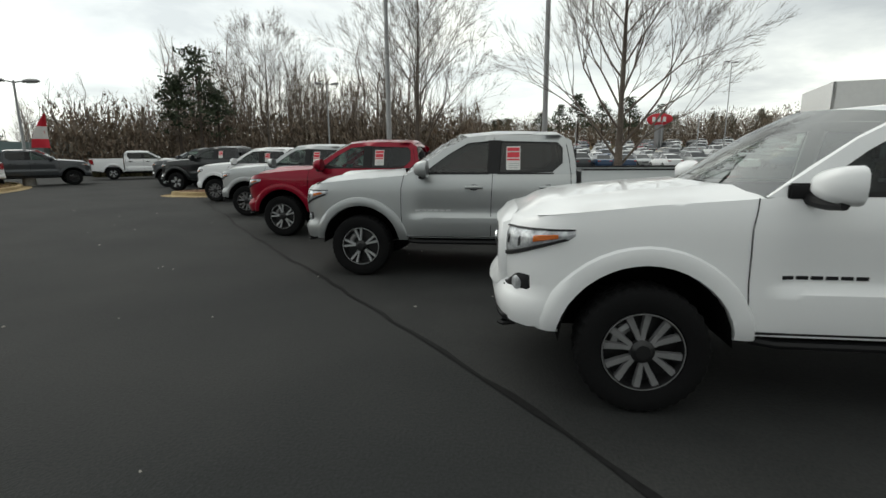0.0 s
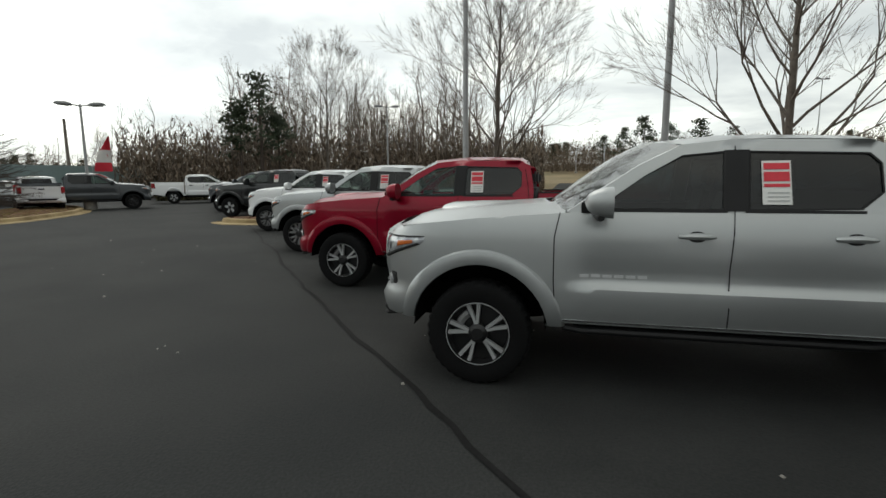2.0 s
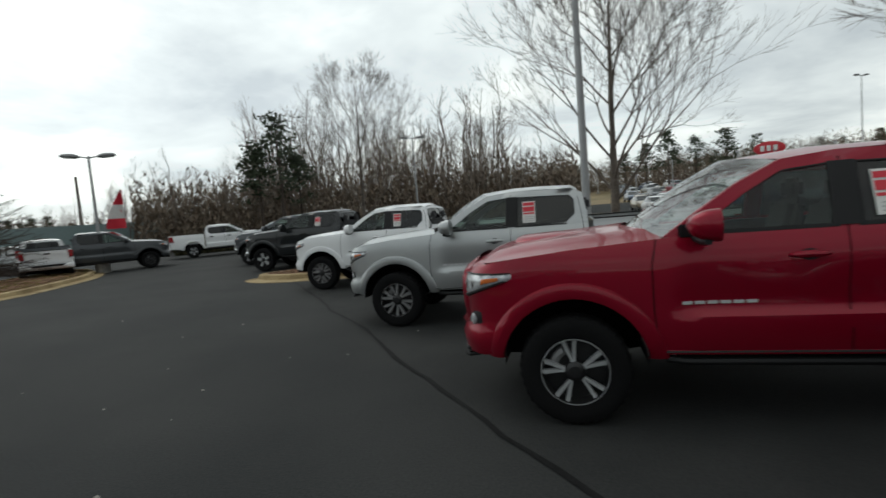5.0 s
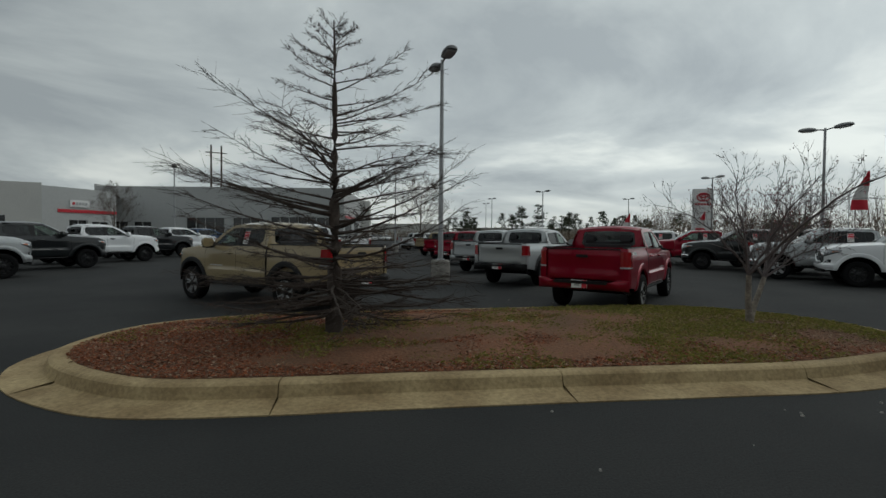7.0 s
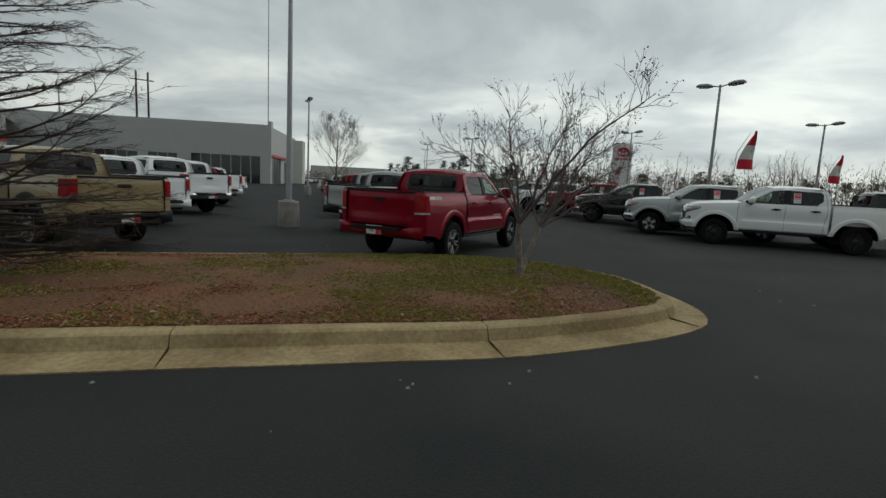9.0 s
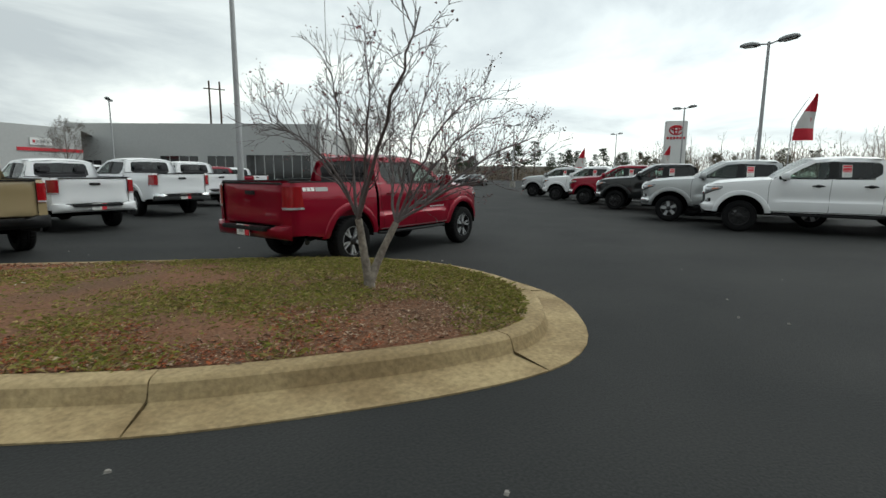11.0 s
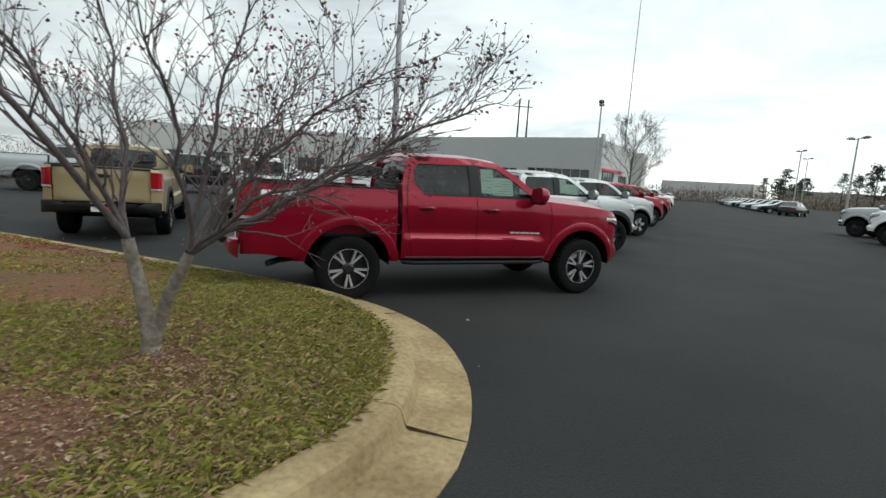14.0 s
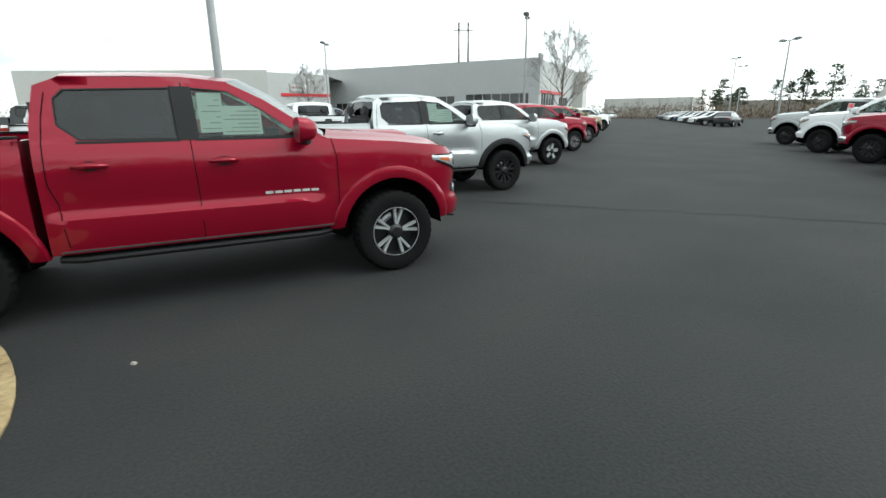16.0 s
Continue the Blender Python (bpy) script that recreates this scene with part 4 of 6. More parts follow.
def pillar_trim():
    """The black post between the doors and the rubber along the belt."""
    bm = bmesh.new()
    rows = []
    for k in range(7):
        z = 1.282 + 0.392 * k / 6
        s = 1.572 + 0.015 * k / 6
        rows.append([on_side(s, z, -0.002), on_side(s + 0.01, z, 0.007), on_side(s + 0.145, z, 0.007), on_side(s + 0.155, z, -0.002)])
    sheet(bm, rows)
    for s0, s1 in ((0.86, 1.60), (1.70, 2.36)):
        sheet(bm, [[on_side(s0, 1.272, 0.004), on_side(s1, 1.272, 0.004)], [on_side(s0, 1.29, 0.004), on_side(s1, 1.29, 0.004)]])
    for poly in (FRONT_IN, REAR_IN):
        d = densify(poly, True, 2)
        cx, cz = sum(p[0] for p in d) / len(d), sum(p[1] for p in d) / len(d)
        inner = [(cx + (p[0] - cx) * 0.965, cz + (p[1] - cz) * 0.94) for p in d]
        sheet(bm, [[on_side(*p, 0.002) for p in d], [on_side(*p, 0.001) for p in inner]], True)
    return bm


def door_lining():
    bm = bmesh.new()
    sheet(bm, [[(-0.7, 0.80, 0.6), (-2.58, 0.80, 0.6)], [(-0.7, 0.80, 1.262), (-2.58, 0.80, 1.262)], [(-0.7, 0.85, 1.262), (-2.58, 0.85, 1.262)]])
    return bm


def seat_mesh(s, y, wide=0.5):
    bm = bmesh.new()
    box(bm, (-s + 0.25, y, 0.86), (0.52, wide, 0.16), bevel=0.05)
    box(bm, (-s - 0.10, y, 1.16), (0.15, wide, 0.56), (0.8, 0.85), bevel=0.05, m=Matrix.Rotation(radians(-14), 3, "Y"))
    for yy in ((y,) if wide < 1 else (y - 0.4, y + 0.4)):
        box(bm, (-s - 0.19, yy, 1.51), (0.09, 0.26, 0.17), bevel=0.035)
    return bm


def steering():
    bm = bmesh.new()
    m = pose(-1.02, 0.36, 1.13, 0, -62, 0)
    ring = []
    for k in range(20):
        a = 2 * math.pi * k / 20
        ring.append([m @ Vector(((0.185 + 0.017 * math.cos(b)) * math.cos(a), (0.185 + 0.017 * math.cos(b)) * math.sin(a), 0.017 * math.sin(b))) for b in (0, 1.57, 3.14, 4.71)])
    sheet(bm, ring + ring[:1], True)
    box(bm, m.translation, (0.30, 0.10, 0.05), m=m.to_3x3())
    return bm


def handle(s):
    bm = bmesh.new()
    pts = []
    for k in range(9):
        u = -1 + k / 4
        a, b, c = skin(s + 0.105 * u, 0.902, 0, 1, 1.118)
        pts.append((-a, b + 0.034 * (1 - abs(u) ** 4), c + 0.006 * (1 - u * u)))
    tube(bm, pts, [0.013 + 0.010 * (1 - abs(-1 + k / 4) ** 2) for k in range(9)], 8)
    return bm


def handle_cup(s):
    """A flat dark oval behind a door handle: the finger recess's shade as colour."""
    bm = bmesh.new()
    ring = []
    for k in range(16):
        a = 2 * math.pi * k / 16
        x, y, z = skin(s + 0.058 * math.cos(a), 0.902, 0, 1, 1.118 + 0.036 * math.sin(a))
        ring.append(bm.verts.new((-x, y + 0.0018, z)))
    bm.faces.new(ring)
    return bm


def mirror_shell():
    """The mirror's rounded housing, cut flat at the back."""
    bm = bmesh.new()
    rows = []
    for k in range(9):
        t = k / 8
        r = math.sqrt(max(0.0, 1 - (1 - t) ** 2.2))
        row = []
        for j in range(16):
            a = 2 * math.pi * j / 16
            cy, cz = math.cos(a), math.sin(a)
            ey, ez = abs(cy) ** 0.6 * math.copysign(1, cy), abs(cz) ** 0.6 * math.copysign(1, cz)
            row.append((-0.71 - 0.17 * t, 1.04 + 0.128 * r * ey, 1.345 + (0.095 + 0.014 * ey) * r * ez))
        rows.append(row)
    vs = sheet(bm, rows, True)
    bm.faces.new(vs[-1])
    bm.faces.new(vs[0])
    return bm


def mirror_foot():
    bm = bmesh.new()
    tube(bm, [(-0.80, 0.80, 1.272), (-0.81, 0.90, 1.252), (-0.81, 1.0, 1.248), (-0.81, 1.13, 1.252)], [0.036, 0.032, 0.03, 0.022], 8)
    box(bm, (-0.78, 0.845, 1.30), (0.16, 0.03, 0.09), bevel=0.01)
    return bm


def fog_disc():
    """A round lamp set into the bumper's corner, square to its surface."""
    bm = bmesh.new()
    s, y = float(np.interp(0.70, [b for a, b in NOSE], [a for a, b in NOSE])), 0.70
    nx, ny = -0.80, 0.60
    a, b, c = skin(s, y, nx, ny, 0.728)
    side = Vector((ny, nx * -1, 0)).normalized()
    rows = []
    for r, d in ((0.044, 0.006), (0.042, 0.018), (0.034, 0.022), (0.0, 0.023)):
        rows.append([Vector((-a, b, c)) + Vector((-nx, ny, 0)) * d + Vector((-ny, -nx, 0)) * r * math.cos(2 * math.pi * j / 14) + Vector((0, 0, r * math.sin(2 * math.pi * j / 14))) for j in range(14)])
    sheet(bm, rows, True)
    return bm


def tail_lamp(z0=0.93, z1=1.255, out=0.0):
    bm = bmesh.new()
    pts = [(4.20, 0.905), (4.33, 0.900), (4.40, 0.875), (4.435, 0.83), (4.45, 0.765), (4.45, 0.735)]
    rows = []
    for k in range(6):
        z = z0 + (z1 - z0) * k / 5
        cut = 0.05 * (z - 0.93) / 0.32
        rows.append([(-(s + out + (cut if i == 0 else 0)), y + (0.004 + out if i < 4 else 0), z) for i, (s, y) in enumerate(pts)])
    rows = [[(x + 0.05, y - 0.06, z) for x, y, z in rows[0]]] + rows + [[(x + 0.05, y - 0.06, z) for x, y, z in rows[-1]]]
    sheet(bm, rows)
    return bm


def grille_ring():
    """A raised frame round the grille, half of it."""
    bm = bmesh.new()
    path = [(0.0, 1.085), (0.20, 1.083), (0.36, 1.07), (0.455, 1.035), (0.49, 0.93), (0.475, 0.83), (0.43, 0.745), (0.34, 0.712), (0.18, 0.703), (0.0, 0.70)]
    path = densify(path, False, 2)
    rows = []
    for k, (y, z) in enumerate(path):
        p, q = path[max(0, k - 1)], path[min(len(path) - 1, k + 1)]
        dy, dz = q[0] - p[0], q[1] - p[1]
        n = math.hypot(dy, dz)
        row = []
        for w, o in ((0.085, -0.004), (0.06, 0.028), (-0.012, 0.036), (-0.022, 0.0)):
            yy, zz = max(0.0, y - w * dz / n), z + w * dy / n
            s = float(np.interp(yy, [b for a, b in NOSE], [a for a, b in NOSE]))
            a, b, c = skin(s, yy, -1, 0, zz)
            row.append((-(a - o), yy, zz))
        rows.append(row)
    sheet(bm, rows)
    return bm


def ring_emblem(c):
    bm = bmesh.new()
    for ry, rz in ((0.062, 0.042), (0.018, 0.037), (0.042, 0.017)):
        ring = []
        for k in range(20):
            a = 2 * math.pi * k / 20
            p = Vector((-c[0], c[1] + ry * math.cos(a), c[2] + rz * math.sin(a) + (0.013 if ry == 0.042 else 0)))
            n = Vector((0, math.cos(a), math.sin(a)))
            ring.append([p + Vector((0.02, 0, 0)) + n * 0.008 * math.cos(b) + Vector((0.012 * math.sin(b), 0, 0)) for b in (0, 1.57, 3.14, 4.71)])
        sheet(bm, ring + ring[:1], True)
    return bm


def tow_hook():
    bm = bmesh.new()
    for y in (0.5,):
        tube(bm, [(0.72, y, 0.42), (0.80, y, 0.41), (0.83, y + 0.03, 0.41), (0.80, y + 0.06, 0.41), (0.72, y + 0.06, 0.42)], [0.014] * 5, 6)
    return bm


def hood_scoop():
    bm = bmesh.new()
    rows = []
    for s, h, w in ((-0.42, 0.035, 0.24), (-0.36, 0.045, 0.25), (-0.1, 0.03, 0.26), (0.2, 0.008, 0.27), (0.3, -0.01, 0.27)):
        base = hood_edge(s) + 0.072
        rows.append([(-s, w * u, base - 0.004 + h * (1 - abs(u) ** 5) - 0.01 * u * u) for u in (-1, -0.85, -0.6, -0.3, 0, 0.3, 0.6, 0.85, 1)])
    rows = [[(0.40, y, hood_edge(-0.4) + 0.05) for _, y, _ in rows[0]]] + rows
    sheet(bm, rows)
    return bm


def wheel_well(c):
    bm = bmesh.new()
    rows = []
    for k in range(13):
        a = radians(180 * k / 12)
        x, z = -c + (ARCH_R - 0.01) * math.cos(a), ARCH_Z + (ARCH_R - 0.01) * math.sin(a)
        rows.append([(x, 0.90, z), (x, 0.45, z)])
    sheet(bm, rows)
    sheet(bm, [[(r[1]) for r in rows], [(-c, 0.45, 0.35)] * 13])
    return bm


def underbody():
    bm = bmesh.new()
    box(bm, (-1.62, 0, 0.50), (1.9, 1.70, 0.10))
    box(bm, (-3.7, 0, 0.60), (1.4, 1.0, 0.22))
    box(bm, (0.35, 0, 0.55), (0.9, 1.1, 0.26))
    for s in (0.0, 3.236):
        tube(bm, [(-s, -0.72, 0.385), (-s, 0.72, 0.385)], [0.06, 0.06], 8)
    tube(bm, [(-0.4, 0, 0.42), (-3.1, 0, 0.40)], [0.05, 0.05], 8)
    return bm


def side_step():
    bm = bmesh.new()
    for y in (0.86,):
        tube(bm, [(-0.60, y * 0.97, 0.455), (-0.72, y, 0.445), (-2.45, y, 0.445), (-2.58, y * 0.97, 0.455)], [0.028] * 4, 8)
    return bm


def tailgate():
    bm = bmesh.new()
    rows = []
    for z, o in ((0.70, 0.0), (0.72, 0.025), (0.80, 0.03), (0.86, 0.02), (1.08, 0.022), (1.13, 0.03), (1.26, 0.034), (1.295, 0.02), (1.30, -0.03)):
        rows.append([(-(4.415 + o * (1 - abs(u) ** 12)), 0.73 * u, z) for u in (-1, -0.97, -0.8, -0.4, 0, 0.4, 0.8, 0.97, 1)])
    rows.append([(-4.36, 0.73 * u, 1.30) for u in (-1, -0.97, -0.8, -0.4, 0, 0.4, 0.8, 0.97, 1)])
    rows.append([(-4.36, 0.73 * u, 0.76) for u in (-1, -0.97, -0.8, -0.4, 0, 0.4, 0.8, 0.97, 1)])
    sheet(bm, rows)
    # body panels below the lamps
    for sg in (1, -1):
        sheet(bm, [[(-4.44, sg * 0.735, 0.66), (-4.40, sg * 0.87, 0.66)], [(-4.44, sg * 0.735, 0.925), (-4.40, sg * 0.87, 0.925)]])
        sheet(bm, [[(-4.44, sg * 0.735, 1.26), (-4.40, sg * 0.86, 1.26)], [(-4.43, sg * 0.735, 1.31), (-4.38, sg * 0.84, 1.31)]])
    return bm


def rear_bumper():
    bm = bmesh.new()
    rows = []
    for z, o in ((0.50, 0.0), (0.53, 0.10), (0.58, 0.14), (0.66, 0.14), (0.705, 0.12), (0.715, 0.0)):
        row = []
        for u in (-1.0, -0.97, -0.9, -0.75, -0.6, -0.3, 0, 0.3, 0.6, 0.75, 0.9, 0.97, 1.0):
            dip = 0.05 if abs(u) < 0.65 else 0.0
            row.append((-(4.42 + o * (1 - abs(u) ** 8)), 0.90 * u, z - (dip if z > 0.68 else 0.0)))
        rows.append(row)
    sheet(bm, rows)
    return bm


def bed_cap():
    bm = bmesh.new()
    for sg in (1,):
        box(bm, (-3.53, sg * 0.80, 1.322), (1.70, 0.10, 0.018), bevel=0.006)
    return bm


def exhaust():
    bm = bmesh.new()
    tube(bm, [(-3.75, -0.60, 0.47), (-4.0, -0.72, 0.46), (-4.12, -0.84, 0.44)], [0.035, 0.035, 0.036], 10)
    return bm


def headache_bar():
    bm = bmesh.new()
    for o in (0.0, 0.10):
        tube(bm, [(-2.78 - o, 0.74, 1.33), (-2.74 - o, 0.70, 1.60), (-2.73 - o, 0.60, 1.70), (-2.73 - o, -0.60, 1.70), (-2.74 - o, -0.70, 1.60), (-2.78 - o, -0.74, 1.33)], [0.03] * 6, 8)
    return bm


# ---- the parked row beside the first aisle ----
def from_left_wheel(x, y, heading, shape=MIDSIZE):
    a = radians(heading + 90)
    return x - math.cos(a) * 0.905 * shape.wide, y - math.sin(a) * 0.905 * shape.wide


def from_right_wheel(x, y, heading, shape=MIDSIZE):
    a = radians(heading - 90)
    return x - math.cos(a) * 0.905 * shape.wide, y - math.sin(a) * 0.905 * shape.wide


H_A = 183.5
pickup(from_left_wheel(17.97, -1.66, H_A), H_A, "white", "white double-cab pickup with grey alloy wheels on the asphalt", rims="grey")
pickup(from_left_wheel(15.18, 1.31, H_A), H_A, "silver", "silver double-cab pickup with tinted windows and a sale sticker", sticker="left", scoop=True, decal="black", dark_front=True)
pickup(from_left_wheel(12.62, 4.05, H_A), H_A, "red", "red double-cab pickup with split-spoke wheels and a sale sticker", sticker="left", scoop=True)
pickup(from_left_wheel(10.07, 6.89, H_A), H_A, "silver", "silver double-cab pickup with grey wheels and a sale sticker", rims="grey", sticker="left")
pickup(from_left_wheel(6.69, 10.42, H_A), H_A, "white", "white double-cab pickup beside the small island, sale sticker on its window", rims="grey", sticker="left")
pickup(from_left_wheel(1.61, 14.88, H_A, FULLSIZE), H_A, "black", "black full-size pickup with bright wheels and a sale sticker", FULLSIZE, rims="plain", sticker="left", bright_bumper="chrome")
pickup(from_left_wheel(-1.2, 17.6, H_A, FULLSIZE), H_A, "grey", "dark grey full-size pickup at the end of the row", FULLSIZE, rims="plain", bright_bumper="chrome")
pickup(from_left_wheel(-3.7, 20.4, H_A), H_A, "silver", "silver pickup at the far end of the row")
pickup((-9.0, 27.8), 44, "white", "white pickup parked by the shrubs", FULLSIZE, rims="plain")
pickup((-9.0, 19.6), 55, "grey", "dark grey pickup beyond the second island", FULLSIZE, rims="black")
pickup((-13.0, 17.2), 150, "white", "white pickup beyond the second island", rims="black")

# ---- the row with the red truck by the island ----
pickup(from_right_wheel(-3.22, 0.04, 180), 180, "red", "red double-cab pickup with black and silver wheels beside the island", papers="right", plate=True, scoop=True, decal="white")
pickup(from_right_wheel(-7.01, -3.68, 180), 180, "silver", "silver pickup with black fender flares", flares=M_TRIM, rims="black", papers="right", plate=True, bright_bumper="body")
pickup(from_right_wheel(-11.0, -7.1, 180), 180, "silver", "pale silver pickup with grey wheels", rims="plain", plate=True)
pickup(from_right_wheel(-15.1, -10.7, 180), 180, "red", "red pickup in the middle of the row", rims="grey", plate=True)
pickup(from_right_wheel(-19.3, -14.4, 180), 180, "red", "red pickup towards the end of the row", rims="grey")
pickup(from_right_wheel(-23.2, -18.0, 180), 180, "tan", "tan pickup with black flares", flares=M_TRIM, rims="black")
pickup(from_right_wheel(-32.5, -26.6, 180), 180, "white", "white pickup past the end island", rims="black")
pickup(from_right_wheel(-36.4, -30.2, 180), 180, "silver", "silver pickup past the end island")

# ---- full-size pickups across the second aisle ----
H_T = 275
for x, y, c, rim, text in ((-9.5, 4.66, "white", "black", "white full-size pickup with black wheels and a sale sticker"), (-11.5, 2.56, "silver", "plain", "silver full-size pickup with bright wheels and a sale sticker"), (-15.9, -0.4, "black", "black", "black full-size pickup with black wheels and a sale sticker"), (-18.7, -2.7, "red", "black", "red full-size pickup with black wheels"), (-21.6, -5.4, "white", "black", "white full-size pickup with black wheels"), (-25.4, -8.6, "silver", "black", "silver full-size pickup at the end of its row")):
    pickup(from_left_wheel(x, y, H_T, FULLSIZE), H_T, c, text, FULLSIZE, rims=rim, sticker="left", bright_bumper="chrome" if c != "white" else "body", group="full-size pickups across the aisle")
pickup((-13.4, 12.0), 95, "black", "black pickup seen from behind, past the white one", FULLSIZE, rims="black")
pickup((-16.2, 15.5), 60, "grey", "grey pickup beyond the second island", rims="grey")
pickup((-15.6, 6.4), 95, "black", "black pickup parked nose to tail behind the white one", FULLSIZE, rims="black")

# ---- the row behind the cypress ----
H_W = 271
pickup((3.52, -9.1), H_W, "tan", "tan double-cab pickup with black fender flares", flares=M_TRIM, rims="split", sticker="left", plate=True)
pickup((0.69, -12.5), H_W, "white", "white double-cab pickup seen from behind", rims="grey", plate=True, bright_bumper="body")
pickup((-2.85, -15.8), H_W, "white", "white full-size pickup seen from behind", FULLSIZE, rims="plain", plate=True, bright_bumper="chrome")
pickup((-6.4, -19.4), H_W, "white", "white full-size pickup further down the row", FULLSIZE, rims="black", plate=True)
pickup((-10.0, -23.0), H_W, "red", "red pickup further down the row", rims="grey", plate=True)
pickup((-13.8, -27.0), H_W, "white", "white pickup at the end of the row", rims="grey")

# ---- the row in front of the service wing ----
for x, y, c, sh, text in ((5.3, -18.5, "silver", FULLSIZE, "silver full-size pickup facing the aisle"), (1.5, -22.2, "black", FULLSIZE, "black full-size pickup facing the aisle"), (-2.6, -25.8, "white", FULLSIZE, "white full-size pickup with black wheels facing the aisle"), (-6.7, -29.5, "black", FULLSIZE, "black full-size pickup further along the row"), (-10.8, -33.3, "white", FULLSIZE, "white full-size pickup further along the row"), (-15.0, -37.0, "blue", FULLSIZE, "dark blue pickup at the end of the row")):
    pickup(from_right_wheel(x, y, 182, sh), 182, c, text, sh, rims="black", group="pickups facing the service wing aisle")


# ---- cars in the other lots ----
def car_body():
    bm = bmesh.new()
    prof = [(2.2, 0.45, 0.62), (2.25, 0.60, 0.66), (2.1, 0.72, 0.74), (1.2, 0.88, 0.86), (0.75, 0.95, 0.88), (0.0, 0.98, 0.89), (-1.2, 1.0, 0.88), (-1.9, 0.98, 0.82), (-2.25, 0.85, 0.70), (-2.28, 0.55, 0.66)]
    rows = []
    for x, top, half in prof:
        rows.append([(x, -half * 0.93, 0.28), (x, -half, 0.45), (x, -half, 0.70 if top > 0.7 else top * 0.9), (x, -half * 0.9, top), (x, 0, top + 0.03), (x, half * 0.9, top), (x, half, 0.70 if top > 0.7 else top * 0.9), (x, half, 0.45), (x, half * 0.93, 0.28)])
    vs = sheet(bm, rows)
    bm.faces.new(vs[0])
    bm.faces.new(vs[-1])
    return bm


def car_roof():
    """Roof and pillars in one pressing."""
    bm = bmesh.new()
    rail = [(-1.35, 0.57, 1.33), (-1.1, 0.60, 1.40), (-0.6, 0.62, 1.45), (0.0, 0.61, 1.42), (0.22, 0.58, 1.36)]

    def edge(x):
        return float(np.interp(x, [p[0] for p in rail], [p[1] for p in rail])), float(np.interp(x, [p[0] for p in rail], [p[2] for p in rail]))

    rows = []
    for x in (0.22, 0.13, 0.0, -0.45, -0.54, -0.8, -1.1, -1.26, -1.35):
        half, z = edge(x)
        rows.append([(x, -half, z - 0.03), (x, -half * 0.8, z), (x, 0, z + 0.02), (x, half * 0.8, z), (x, half, z - 0.03)])
    sheet(bm, rows)
    for sg in (1, -1):
        for a, y, b, c in ((0.95, 0.76, 0.22, 0.13), (-0.45, 0.80, -0.45, -0.54), (-1.90, 0.74, -1.26, -1.35)):
            top = [(x, sg * edge(x)[0], edge(x)[1] - 0.03) for x in (b, c)]
            sheet(bm, [[(a, sg * y, 0.95), (a - 0.09, sg * y, 0.95)], top])
    return bm


def car_glass():
    bm = bmesh.new()
    low = [(1.0, -0.74), (1.05, 0.0), (1.0, 0.74), (-0.4, 0.79), (-2.0, 0.72), (-2.05, 0), (-2.0, -0.72), (-0.4, -0.79)]
    high = [(0.22, -0.57), (0.26, 0.0), (0.22, 0.57), (-0.5, 0.60), (-1.35, 0.56), (-1.38, 0), (-1.35, -0.56), (-0.5, -0.60)]
    sheet(bm, [[(x, y, 0.93) for x, y in low], [(x, y, 1.36) for x, y in high]], True)
    return bm


def car_lamps():
    bm = bmesh.new()
    for sg in (1,):
        box(bm, (2.12, sg * 0.56, 0.66), (0.2, 0.3, 0.1), bevel=0.03)
    return bm


def car_tails():
    bm = bmesh.new()
    for sg in (1,):
        box(bm, (-2.22, sg * 0.56, 0.78), (0.14, 0.3, 0.12), bevel=0.03)
    return bm


def car(x, y, heading, colour, scale, label, group):
    top = thing("parked_car", pose(x, y, ground_height(x, y), 0, 0, heading), label, "car", group)
    mat = PAINT[colour]
    for nm, make, m in (("body", car_body, mat), ("roof", car_roof, mat), ("glazing", car_glass, M_DARKGLASS)):
        part(nm, shared((nm, "car", m.name), make, m), m, top).scale.z = scale
    for sg in (1, -1):
        part("headlight", shared(("headlight", "car", sg), lambda: flip(car_lamps(), sg), M_LAMP), M_LAMP, top)
        part("tail_light", shared(("tail_light", "car", sg), lambda: flip(car_tails(), sg), M_TAIL), M_TAIL, top)
    for a, b in ((1.35, 0.78), (1.35, -0.78), (-1.35, 0.78), (-1.35, -0.78)):
        w = part("wheel", shared(("carwheel",), small_wheel, M_TYRE), M_TYRE, top)
        w.matrix_basis = pose(a, b, 0.32, 0, 0, 0 if b > 0 else 180)
        part("rim", shared(("carrim",), small_rim, M_ALLOY_GREY), M_ALLOY_GREY, w)


def small_wheel():
    bm = bmesh.new()
    lathe(bm, [(0.2, 0.10), (0.28, 0.11), (0.32, 0.08), (0.32, -0.08), (0.28, -0.11), (0.2, -0.10)], 18, "y")
    return bm


def small_rim():
    bm = bmesh.new()
    lathe(bm, [(0.205, 0.10), (0.18, 0.085), (0.05, 0.095), (0.0, 0.10)], 10, "y")
    return bm


rng = random.Random(7)
TONES = ["white", "silver", "grey", "black", "white", "silver", "red", "beige", "blue", "white", "grey"]
WORDS = {"white": "white", "silver": "silver", "grey": "dark grey", "black": "black", "red": "red", "beige": "beige", "blue": "dark blue"}
